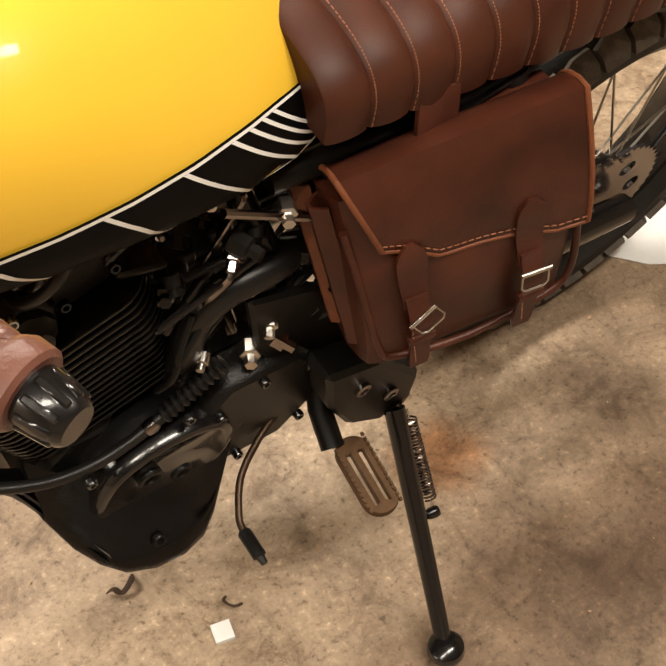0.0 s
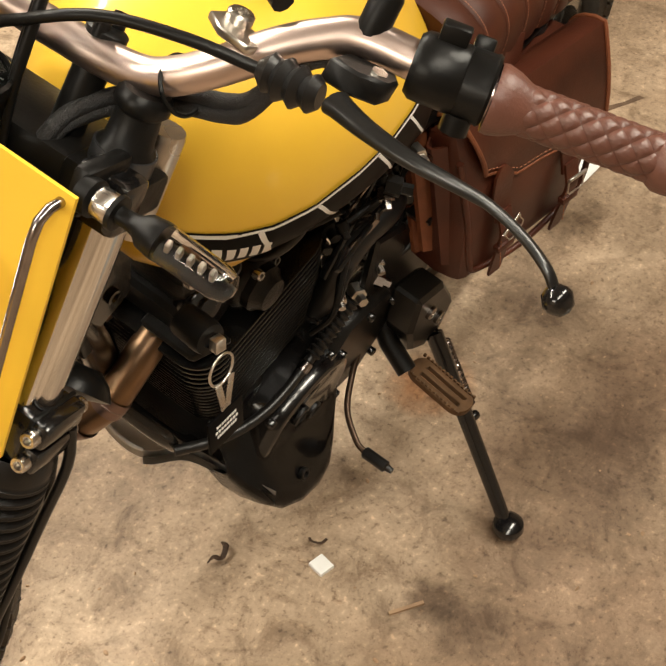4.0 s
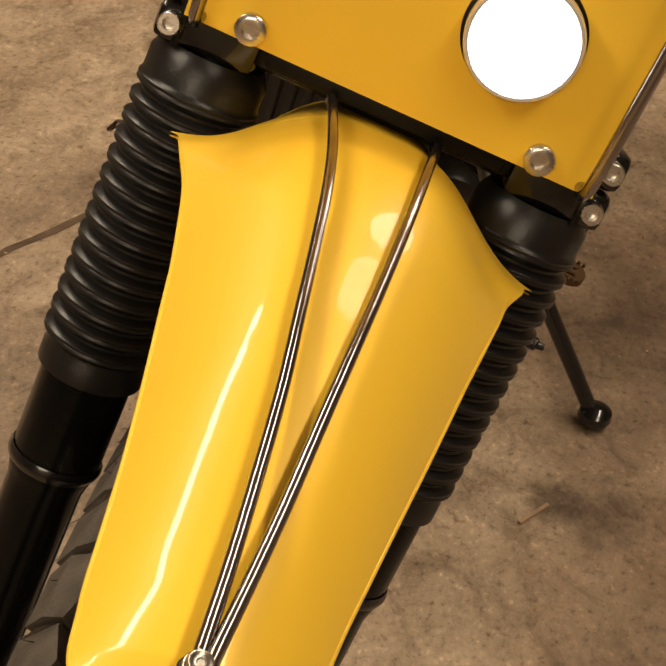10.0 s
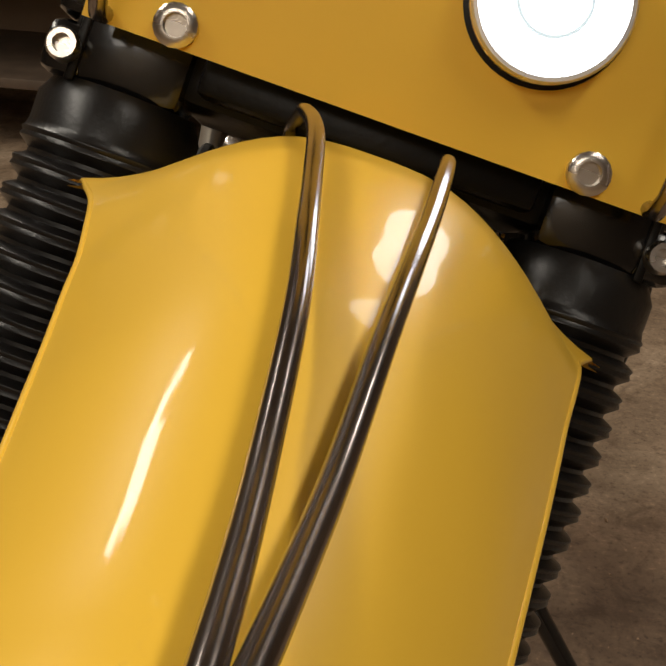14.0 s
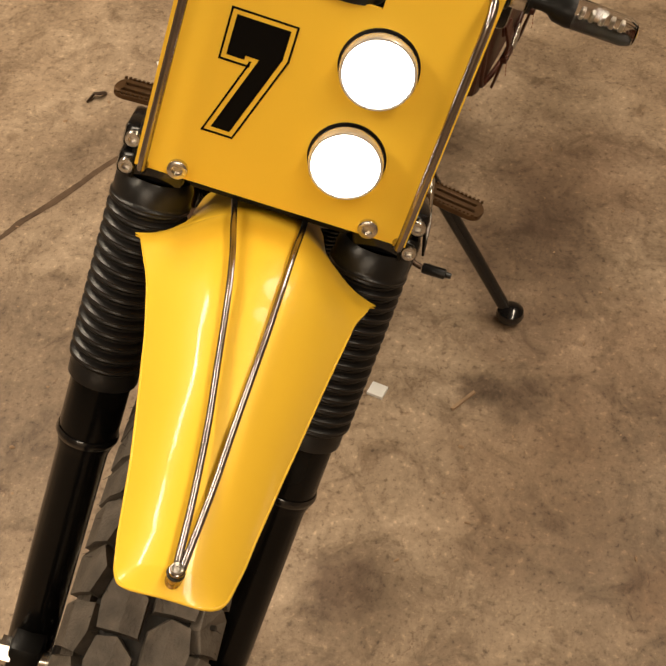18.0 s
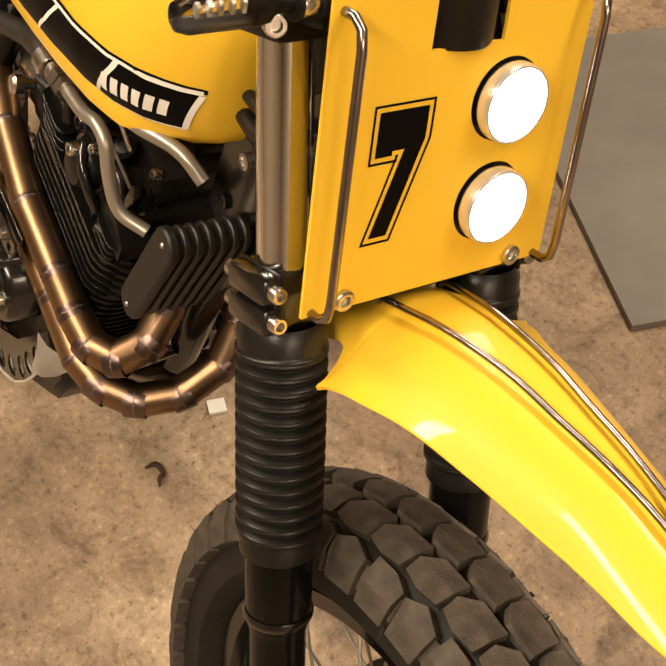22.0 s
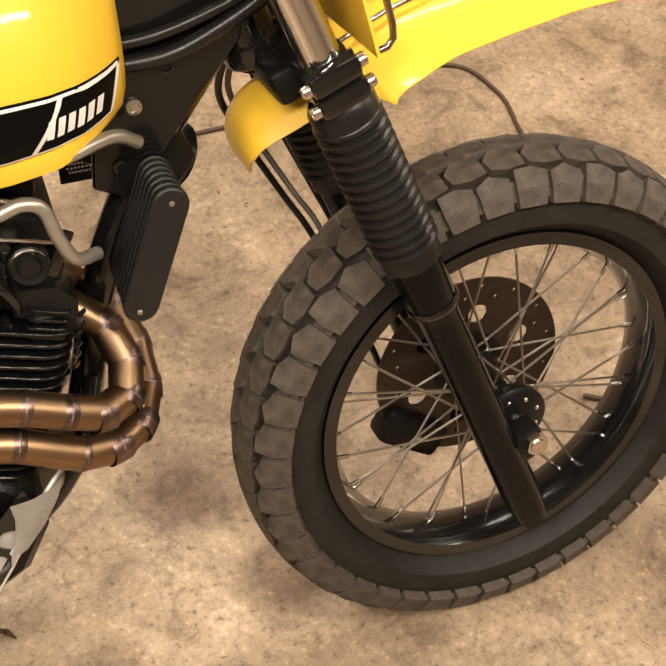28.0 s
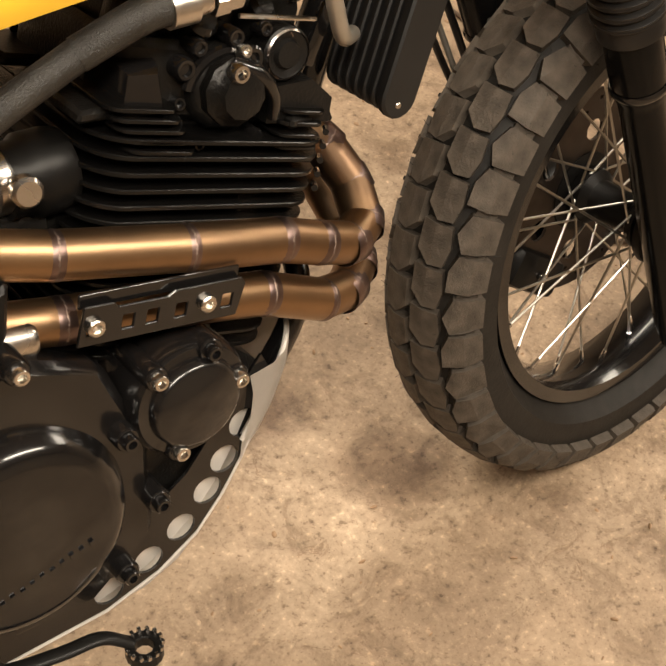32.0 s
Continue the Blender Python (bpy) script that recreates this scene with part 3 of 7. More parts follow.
for x, y in LAMPS:
    m = STEER @ PL @ Matrix.Translation((x, y, 0))
    hl = part("headlight", lathe([(0.0, 0.004), (0.0275, 0.004), (0.0298, 0.0055), (0.0304, 0.0075), (0.0304, 0.0150), (0.0294, 0.0168), (0.0278, 0.0168), (0.0273, 0.014), (0.0, 0.012)], 48), BEZEL, bike, "small round alloy LED headlight, lit", m)
    part("lamp_can", lathe([(0, -0.030), (0.034, -0.030), (0.036, -0.006), (0.036, -0.002), (0.0255, -0.001), (0.0255, 0.005), (0, 0.005)], 32), RUBBER, hl, "black lamp housing")
    part("lens", lathe([(0.0275, 0.0150), (0.0220, 0.0172), (0.011, 0.0188), (0, 0.0192)], 40), LAMPWHITE, hl, "glowing white lens")
    part("reflector_rim", tube([Vector((0.0135 * math.cos(a), 0.0135 * math.sin(a), 0.0183)) for a in [2 * math.pi * k / 36 for k in range(37)]], 0.0009, 6, caps=False), LEDCOOL, hl, "cool reflector rim behind the lens")
SCREWS = [(0.082, 0.006), (-0.082, 0.006)]
for x, y in SCREWS:
    part("plate_screw", socket_screw(0.0085, 0.005), STEEL, plate, "socket screw with washer", Matrix.Translation((x, y + 0.002, 0.003)))
SEVEN = [(-0.069, 0.150), (-0.026, 0.150), (-0.026, 0.126), (-0.0500, 0.0535), (-0.0655, 0.0535), (-0.0435, 0.120), (-0.0545, 0.120), (-0.0545, 0.1165), (-0.069, 0.1165)]
part("number_seven", prism(SEVEN, 0.0004), VINYL, plate, "black block numeral 7", Matrix.Translation((0, 0, 0.0031)), False)


def offset_poly(poly, d):
    out, n = [], len(poly)
    area = sum(poly[i][0] * poly[(i + 1) % n][1] - poly[(i + 1) % n][0] * poly[i][1] for i in range(n))
    sg = -1 if area > 0 else 1
    for i in range(n):
        a, b, c = Vector(poly[i - 1]), Vector(poly[i]), Vector(poly[(i + 1) % n])
        u, v = (b - a).normalized(), (c - b).normalized()
        nu, nv = Vector((-u.y, u.x)) * sg, Vector((-v.y, v.x)) * sg
        k = (nu + nv) / max(0.3, 1 + nu.dot(nv))
        out.append(tuple(b + k * d))
    return out


def outline_strip(poly, d0, d1, h):
    bm = bmesh.new()
    a, b = offset_poly(poly, d0), offset_poly(poly, d1)
    n = len(poly)
    v = [[bm.verts.new((x, y, z)) for x, y in q] for q in (a, b) for z in (0, h)]
    for k in range(n):
        m = (k + 1) % n
        bm.faces.new((v[1][k], v[1][m], v[3][m], v[3][k]))
        bm.faces.new((v[0][k], v[0][m], v[1][m], v[1][k]))
        bm.faces.new((v[2][k], v[2][m], v[3][m], v[3][k]))
    return bm


part("numeral_outline", outline_strip(SEVEN, 0.0036, 0.0053, 0.0004), VINYL, plate, "thin black outline round the numeral", Matrix.Translation((0, 0, 0.0031)), False)
for sx in (1, -1):
    pts = [(sx * 0.109, 0.224, 0.0), (sx * 0.109, 0.224, 0.014), (sx * 0.109, 0.2185, 0.022), (sx * 0.109, 0.205, 0.0245), (sx * 0.109, 0.11, 0.0245), (sx * 0.109, 0.022, 0.0245), (sx * 0.109, 0.009, 0.022), (sx * 0.109, 0.003, 0.014), (sx * 0.109, 0.003, 0.0)]
    part("guard_rail", tube(pts, 0.0036, 12), DARKSTEEL, plate, "bent steel guard rod")

# ridge stations: x, ridge z, half width, side drop, centre y
FEND = [(-0.127, -0.090, 0.026, 0.022, 0), (-0.1255, -0.074, 0.036, 0.033, 0), (-0.120, -0.056, 0.046, 0.047, 0), (-0.108, -0.040, 0.052, 0.058, 0), (-0.090, -0.030, 0.056, 0.066, 0), (-0.065, -0.0255, 0.059, 0.066, 0), (-0.035, -0.0225, 0.061, 0.060, 0), (-0.01, -0.0205, 0.062, 0.050, 0.001), (0.004, -0.0195, 0.066, 0.0455, 0.002), (0.01, -0.0193, 0.076, 0.0448, 0.003), (0.0145, -0.0193, 0.088, 0.0440, 0.004), (0.0175, -0.0194, 0.097, 0.0433, 0.005), (0.0200, -0.0195, 0.1045, 0.0428, 0.005), (0.029, -0.0200, 0.1015, 0.0415, 0.005), (0.042, -0.0205, 0.098, 0.0405, 0.005), (0.065, -0.021, 0.090, 0.045, 0.0042), (0.09, -0.025, 0.0841, 0.044, 0.0054),
        (0.12, -0.0305, 0.0778, 0.0425, 0.0058), (0.15, -0.0385, 0.0716, 0.0415, 0.0060), (0.18, -0.049, 0.0664, 0.0395, 0.0057), (0.21, -0.0590, 0.0611, 0.0390, 0.0055), (0.24, -0.071, 0.0558, 0.036, 0.005), (0.27, -0.087, 0.0507, 0.031, 0.0045), (0.30, -0.106, 0.0461, 0.0235, 0.0036), (0.325, -0.1195, 0.0428, 0.0155, 0.003), (0.340, -0.1245, 0.0402, 0.0115, 0.0025), (0.3485, -0.1275, 0.0388, 0.0098, 0.0022), (0.3540, -0.1297, 0.0376, 0.0080, 0.002), (0.3585, -0.1314, 0.0362, 0.0064, 0.0018), (0.3620, -0.1328, 0.0346, 0.0050, 0.0015), (0.3650, -0.1340, 0.0325, 0.0038, 0.001), (0.3672, -0.1349, 0.0296, 0.0028, 0.0005), (0.3686, -0.1354, 0.0262, 0.0020, 0.0005), (0.3696, -0.1358, 0.0215, 0.0012, 0.0005), (0.3700, -0.1360, 0.0160, 0.0006, 0.0005)]


def smooth_stations(rows, n=4):
    """Cubic blend between the stations, so that the skin has no flats."""
    a = np.array(rows, float)
    x = a[:, 0]
    slope = np.gradient(a, x, axis=0)
    slope[:12] *= 0.0
    for i in range(1, 12):
        d0, d1 = (a[i] - a[i - 1]) / max(1e-6, x[i] - x[i - 1]), (a[i + 1] - a[i]) / max(1e-6, x[i + 1] - x[i])
        slope[i] = np.where(d0 * d1 > 0, 2 * d0 * d1 / np.where(np.abs(d0 + d1) < 1e-9, 1, d0 + d1), 0)
    out = []
    for i in range(len(a) - 1):
        h = x[i + 1] - x[i]
        for k in range(n):
            t = k / n
            v = (2 * t ** 3 - 3 * t ** 2 + 1) * a[i] + (t ** 3 - 2 * t ** 2 + t) * h * slope[i] + (3 * t ** 2 - 2 * t ** 3) * a[i + 1] + (t ** 3 - t ** 2) * h * slope[i + 1]
            v[0] = x[i] + h * t
            out.append([float(q) for q in v])
    return out + [[float(q) for q in a[-1]]]


SKIN = smooth_stations(FEND)


def drop(y, w, d, x):
    """How far the skin falls below the ridge: a dome flaring into wings at the root, a plain trough further on."""
    k = min(1.0, max(0.0, (0.150 - x) / 0.10))
    k = k * k * (3 - 2 * k)
    tip = min(1.0, max(0.0, (x - 0.25) / 0.09))
    return d * ((1 - k) * (y / w) ** (2.5 - 0.4 * tip) + k * (1 - math.exp(-(y / 0.070) ** 3.1)))


def skin_z(y, x, z, w, d):
    """Height of the outer skin; the crown swells slightly, the rims keep their line."""
    lift = (0.0028 + 0.0042 * min(1.0, max(0.0, (x - 0.27) / 0.06))) * min(1.0, max(0.0, (0.3695 - x) / 0.013))
    return z - drop(y, w, d, x) + lift * (1 - (y / w) ** 2.5)


def fender_mesh():
    bm, rows = bmesh.new(), []
    for x, z, w, d, c in SKIN:
        rows.append([bm.verts.new((x, c + w * j / 16, skin_z(w * abs(j / 16), x, z, w, d))) for j in range(-16, 17)])
    fs = [bm.faces.new((a[k], a[k + 1], b[k + 1], b[k])) for a, b in zip(rows, rows[1:]) for k in range(32)]
    bm.normal_update()
    if fs[len(fs) // 2].normal.z < 0:
        bmesh.ops.reverse_faces(bm, faces=fs)
    bm.normal_update()
    under = {v: bm.verts.new(v.co - v.normal * 0.0022) for r in rows for v in r}
    for f in fs:
        bm.faces.new([under[v] for v in reversed(f.verts)])
    return bm


def fender_rim():
    """Rolled bead along both flanks and round the front."""
    flank = [r for r in SKIN if r[0] >= 0.0285]
    right = [Vector((x, c - w, z - drop(w, w, d, x) - 0.0009)) for x, z, w, d, c in flank]
    left = [Vector((x, c + w, z - drop(w, w, d, x) - 0.0009)) for x, z, w, d, c in flank]
    x, z, w, d, c = SKIN[-1]
    front = [Vector((x, c + w * k / 5, z - drop(w * abs(k / 5), w, d, x) - 0.0009)) for k in range(-4, 5)]
    path = right + front + left[::-1]
    return tube(path, [0.0012 * min(1.0, 0.15 + 0.12 * min(k, len(path) - 1 - k)) for k in range(len(path))], 10)


fender = sp("front_fender", fender_mesh(), YELLOW, "glossy yellow front mudguard with flared wings")
part("rolled_edge", fender_rim(), YELLOW, fender)
ta = Vector((0.37, 0.0, 0.929))
tb = Vector((0.3607, 0.0015, -0.1312))
RODZ = [(0.002, -0.016), (0.010, -0.0118), (0.035, -0.0118), (0.065, -0.0120), (0.10, -0.0172), (0.14, -0.0258), (0.18, -0.0400), (0.22, -0.0530), (0.26, -0.0700), (0.30, -0.0915), (0.33, -0.1030), (0.356, -0.1115), (0.365, -0.1155)]
for name, ys in (("left", (0.0318, 0.0318, 0.0304, 0.0278, 0.0256, 0.0230, 0.0204, 0.0172, 0.0140, 0.0112, 0.0083, 0.0055, 0.0046)), ("right", (-0.0300, -0.0300, -0.0275, -0.0248, -0.0200, -0.0156, -0.0115, -0.0081, -0.0040, -0.0010, 0.0002, 0.0005, 0.0008))):
    part("fender_stay", tube(spline([(x, y, z) for (x, z), y in zip(RODZ, ys)], 4), 0.0027, 12), DARKSTEEL, fender, "slim polished steel stay rod")
AMBER = material("worn_gold_sleeve", (0.30, 0.165, 0.045), 0.26, 0.5, var=0.25, scale=150, coat=0.5)
sleeve = part("stay_standoff", lathe([(0.0054, -0.003), (0.0054, 0.0034), (0.0051, 0.0037), (0.0054, 0.0040), (0.0054, 0.0122), (0, 0.0122)], 32, aim(tb, ta)), AMBER, fender, "dull gold round sleeve with lettering")
marks = bmesh.new()
for k in range(28):
    q = radians(12.86 * k)
    box(0.0003, 0.00035, 0.0011 if k % 3 else 0.0016, aim(tb, ta) @ Matrix.Rotation(q, 4, "Z") @ pose(0.00530, 0, 0.0058, 14, 0, 0), 0, marks)
part("sleeve_lettering", marks, VINYL, sleeve)
part("standoff_collar", lathe([(0.0050, 0.0108), (0.0060, 0.0116), (0.0062, 0.0126), (0.0057, 0.0134), (0.0046, 0.0138)], 32, aim(tb, ta)), RUBBER, fender)
part("stay_clamp", lathe([(0.0, 0.0132), (0.0050, 0.0134), (0.0053, 0.0142), (0.0052, 0.0168), (0.0046, 0.0173), (0, 0.0173)], 28, aim(tb, ta)), DARKSTEEL, fender, "flattened joint of both stay rods")
part("stay_bolt", lathe([(0.0043, 0.0170), (0.0045, 0.0186), (0.0041, 0.0194), (0.0033, 0.0193), (0.0030, 0.0190), (0.0017, 0.0189), (0.0014, 0.0184), (0, 0.0184)], 24, aim(tb, ta)), material("scuffed_bolt_steel", (0.36, 0.33, 0.29), 0.30, 1.0, var=0.25, scale=500, bump=0.05, bscale=900), fender, "scuffed steel bolt head")
GA = STEER @ PL @ Matrix.Translation((0.001, 0.0, -0.024)) @ Matrix.Rotation(radians(-90), 4, "X")
gauge = part("speedometer", lathe([(0, 0.150), (0.018, 0.150), (0.020, 0.186), (0.0335, 0.1875), (0.0345, 0.190), (0.0345, 0.236), (0.036, 0.238), (0.036, 0.247), (0.034, 0.249), (0.0325, 0.246), (0.0325, 0.240), (0, 0.240)], 40), BLACK, bike, "round black instrument pod with a clear lens", GA)
part("lens", lathe([(0.0325, 0.2465), (0.025, 0.2500), (0.012, 0.2522), (0, 0.2526), (0, 0.2510), (0.012, 0.2506), (0.025, 0.2484), (0.0325, 0.2445)], 40, closed=False), GLASS, gauge, "clear domed lens")
part("dial", lathe([(0.0315, 0.2402), (0.030, 0.2408), (0, 0.2408)], 40), VINYL, gauge)
part("needle", box(0.015, 0.0013, 0.0008, pose(0.004, -0.004, 0.2425, 0, 0, 30)), RED, gauge, "red needle")
for k in range(21):
    q = radians(-210 + 12 * k)
    part("dial_mark", box(0.0030 if k % 5 == 0 else 0.0018, 0.0006, 0.0003, pose(0.0262 * math.cos(q), 0.0262 * math.sin(q), 0.2410, 0, 0, math.degrees(q))), WHITE, gauge)
for k, (x, y) in enumerate(((0.004, -0.010), (-0.004, -0.013))):
    part("warning_lamp", lathe([(0.0018, 0.2408), (0.0018, 0.2418), (0, 0.2418)], 10, Matrix.Translation((x, y, 0))), RED, gauge, "small red warning lamp")
for sy in (1, -1):
    ind = sp("indicator", tube([(0.036, sy * 0.166, 0.2265), (0.0365, sy * 0.170, 0.2265), (0.037, sy * 0.214, 0.2255), (0.037, sy * 0.221, 0.2255), (0.037, sy * 0.2235, 0.2255)], [0.0105, 0.0125, 0.0115, 0.009, 0.004], 20), LENS, "clear tubular LED indicator")
    part("indicator_stem", tube([(0.034, sy * 0.112, 0.224), (0.035, sy * 0.1215, 0.2250), (0.0352, sy * 0.1225, 0.2252), (0.0356, sy * 0.1360, 0.2258), (0.0357, sy * 0.1362, 0.2258), (0.0358, sy * 0.1392, 0.2259), (0.0359, sy * 0.1395, 0.2259), (0.036, sy * 0.1480, 0.2262), (0.036, sy * 0.1530, 0.2263), (0.036, sy * 0.1580, 0.2264), (0.0362, sy * 0.168, 0.2265), (0.0365, sy * 0.1715, 0.2265)], [0.0125, 0.0125, 0.008, 0.008, 0.0120, 0.0115, 0.0062, 0.0062, 0.0072, 0.0112, 0.0128, 0.0128], 20), BLACK, ind)
    part("indicator_nut", lathe([(0.0, 0), (0.0098, 0), (0.0103, 0.001), (0.0103, 0.0125), (0.0095, 0.0135), (0, 0.0135)], 12, aim((0.0352, sy * 0.1225, 0.2252), (0, sy, 0.02))), STEEL, ind, "bright faceted steel nut")
    part("indicator_back", tube([(0.0325, sy * 0.170, 0.2200), (0.0330, sy * 0.214, 0.2195), (0.0335, sy * 0.220, 0.2200)], [0.0052, 0.0050, 0.003], 12), BLACK, ind, "dark half shell behind the lamps")
    leds = bmesh.new()
    for k in range(5):
        box(0.0045, 0.0034, 0.0085, pose(0.0395, sy * (0.1775 + 0.0078 * k), 0.2285, 0, 40, 0), 0.0006, leds, 1)
    part("led_row", leds, LEDCELL, ind, "row of small LED cells")
    sp("indicator_bracket", box(0.05, 0.014, 0.035, pose(0.012, sy * 0.108, 0.222), 0.005), BLACK)
BARL = [(-0.034, 0.0, 0.2716), (-0.034, 0.0247, 0.2722), (-0.033, 0.0629, 0.2741), (-0.031, 0.0932, 0.2802), (-0.030, 0.1140, 0.2925), (-0.033, 0.1321, 0.3080), (-0.038, 0.1468, 0.3224), (-0.044, 0.1631, 0.3386), (-0.051, 0.1824, 0.3533), (-0.057, 0.2032, 0.3640), (-0.060, 0.245, 0.3685), (-0.065, 0.285, 0.3713), (-0.079, 0.342, 0.3777), (-0.0935, 0.396, 0.3838)]
for sy in (1, -1):
    sp("handlebar", tube(spline([(x, y * sy, z) for x, y, z in BARL], 6), 0.0125, 16), ALLOY, "satin alloy handlebar")
    c0, c1 = Vector((-0.064, sy * 0.285, 0.371)), Vector((-0.094, sy * 0.398, 0.384))
    gd = (c1 - c0)
    gl = gd.length
    gm = aim(c0, gd)
    grip = sp("grip", lathe([(0.0, 0.0), (0.0210, 0.0), (0.0216, 0.004), (0.0195, 0.012), (0.0158, 0.020), (0.0143, 0.026), (0.0139, gl - 0.018), (0.0165, gl - 0.015), (0.0187, gl - 0.011), (0.0187, gl - 0.002), (0.0165, gl), (0, gl)], 40, gm), GRIPLEATHER, "brown quilted leather handlebar grip")
    nr, nz, z0, z1 = 6, 6, 0.016, gl - 0.012
    da, dz = math.pi / nr, (z1 - z0) / (nz * 2)
    pad, grid = bmesh.new(), []
    for i in range(9):
        row = []
        for j in range(9):
            a, b = (i / 4 - 1) * 0.985, (j / 4 - 1) * 0.985
            puff = 0.0140 + 0.0017 * (max(0, 1 - a * a) * max(0, 1 - b * b)) ** 0.42
            u, v = (a + b) / 2 * da, (a - b) / 2 * dz
            row.append(pad.verts.new((puff * math.cos(u), puff * math.sin(u), v)))
        grid.append(row)
    for a, b in zip(grid, grid[1:]):
        for k in range(8):
            pad.faces.new((a[k], b[k], b[k + 1], a[k + 1]))
    pad = mesh_of(pad, "quilted_pad", GRIPLEATHER)
    for i in range(nr * 2):
        for j in range(nz * 2 - 1):
            if (i + j) % 2 == 0:
                part("quilted_pad", pad, GRIPLEATHER, grip, "", gm @ Matrix.Rotation(math.pi * i / nr, 4, "Z") @ Matrix.Translation((0, 0, z0 + (z1 - z0) * (j + 1) / (nz * 2))))
    end = c1.copy()
    plug = part("bar_end", lathe([(0.0130, -0.002), (0.0136, 0.003), (0.0128, 0.011), (0.0108, 0.0195), (0.0090, 0.0215), (0, 0.0215)], 24, aim(end, gd)), BLACKGLOSS, grip, "fluted black bar end plug")
    flute = mesh_of(box(0.0030, 0.0038, 0.016, None, 0.0008, None, 1), "flute", BLACKGLOSS)
    for k in range(10):
        part("flute", flute, BLACKGLOSS, plug, "", aim(end, gd) @ Matrix.Rotation(0.628 * k, 4, "Z") @ pose(0.0119, 0, 0.0100, 0, -8, 0))
# left switch block and clutch lever
sw0, sw1 = Vector((-0.054, 0.236, 0.368)), Vector((-0.066, 0.284, 0.3735))
swm = aim(sw0, sw1 - sw0)
switch = sp("switch_block", lathe([(0, 0.0), (0.0175, 0.0), (0.0207, 0.004), (0.0213, 0.012), (0.0213, 0.030), (0.0207, 0.031), (0.0213, 0.032), (0.0215, 0.045), (0.0222, 0.047), (0.0210, 0.049), (0, 0.049)], 28, swm), BLACK, "black handlebar switch housing")
part("switch_button", box(0.010, 0.016, 0.018, swm @ pose(-0.002, 0.0235, 0.018, 0, 0, 10), 0.002), BLACK, switch)
part("switch_button", box(0.009, 0.012, 0.013, swm @ pose(0.010, 0.0205, 0.036, 0, 0, -20), 0.002), BLACK, switch)
part("switch_foot", lathe([(0, 0), (0.009, 0), (0.009, 0.012), (0, 0.012)], 14, swm @ pose(-0.006, -0.029, 0.036, -90, 0, 0)), BLACK, switch)
letters = bmesh.new()
for k in range(5):
    box(0.0016, 0.0003, 0.0022, swm @ pose(0.013 - 0.0026 * k, 0.0186, 0.028, 0, 0, -20), 0, letters)
part("switch_lettering", letters, THREAD, switch, "pale switch marking")
perch = sp("clutch_perch", prism([(-0.004, -0.012), (0.030, -0.015), (0.038, -0.006), (0.040, 0.008), (0.022, 0.018), (0.0, 0.016)], 0.016, Matrix(((0.25, 0.95, 0, -0.040), (0.95, -0.22, 0.1, 0.200), (0.12, 0.0, 0.98, 0.340), (0, 0, 0, 1))), 0.002), BLACK)
part("perch_bolt", lathe([(0.0072, 0.0), (0.0072, 0.002), (0.0055, 0.0022), (0.0055, 0.0065), (0, 0.0065)], 6, aim((-0.033, 0.226, 0.354), (0.1, 0.1, 1))), STEEL, perch, "hexagon pivot nut")
LEV = [(-0.0115, 0.2163, 0.338), (-0.0019, 0.2426, 0.338), (0.0042, 0.273, 0.339), (0.0033, 0.2999, 0.34), (-0.0007, 0.3234, 0.339), (0.0021, 0.3482, 0.335), (0.0086, 0.3686, 0.329), (0.0097, 0.3787, 0.321)]
LEVERBLACK = material("satin_lever_black", (0.010, 0.0095, 0.009), 0.32, var=0.3, scale=60, bump=0.1, bscale=300, spec=0.45)
lever = sp("clutch_lever", tube(spline(LEV, 5), [0.0112 - 0.0068 * min(1.0, (k / 22) ** 0.6) for k in range(36)], 14, flat=0.7), LEVERBLACK, "black clutch lever with a ball end")
part("lever_ball", lathe([(0, -0.0095), (0.0055, -0.0078), (0.0093, -0.002), (0.0093, 0.002), (0.0055, 0.0078), (0, 0.0095)], 20, aim((0.0105, 0.3825, 0.3180), (0.2, 0.9, -0.2))), BLACKGLOSS, lever)
sp("lever_boot", tube([(-0.008, 0.208, 0.338), (-0.008, 0.203, 0.337), (-0.009, 0.198, 0.336), (-0.0095, 0.193, 0.335), (-0.010, 0.188, 0.3345), (-0.0105, 0.183, 0.334), (-0.011, 0.178, 0.3335), (-0.011, 0.173, 0.333), (-0.010, 0.166, 0.332)], [0.0080, 0.0120, 0.0092, 0.0135, 0.0100, 0.0140, 0.0100, 0.0125, 0.0055], 18), RUBBER, "ribbed rubber cable boot")
sp("clutch_cable", tube(spline([(-0.010, 0.168, 0.332), (0.004, 0.125, 0.330), (0.013, 0.075, 0.318), (0.018, 0.035, 0.295), (0.006, -0.002, 0.262), (-0.015, -0.01, 0.20), (-0.03, -0.01, 0.12)], 8), 0.0038, 10), BLACK, "black clutch cable")
for sy in (1, -1):
    rz = sp("bar_riser", lathe([(0.0125, -0.055), (0.0125, -0.01), (0.0145, -0.008), (0.0145, 0.016), (0.012, 0.018), (0, 0.018)], 20, pose(-0.041, sy * 0.0525, 0.271, 0, -8, 0)), BLACK)
    for x in (-0.010, 0.010):
        part("riser_bolt", lathe([(0.0055, 0.014), (0.0055, 0.026), (0.003, 0.026), (0.003, 0.020), (0, 0.020)], 14, pose(-0.041 + x, sy * 0.0525, 0.271, 0, -8, 0)), BLACK, rz)
MIR = Matrix(((0.29, 0.02, 0.955, 0.024), (0.72, 0.645, -0.23, 0.344), (-0.62, 0.76, 0.18, 0.549), (0, 0, 0, 1)))


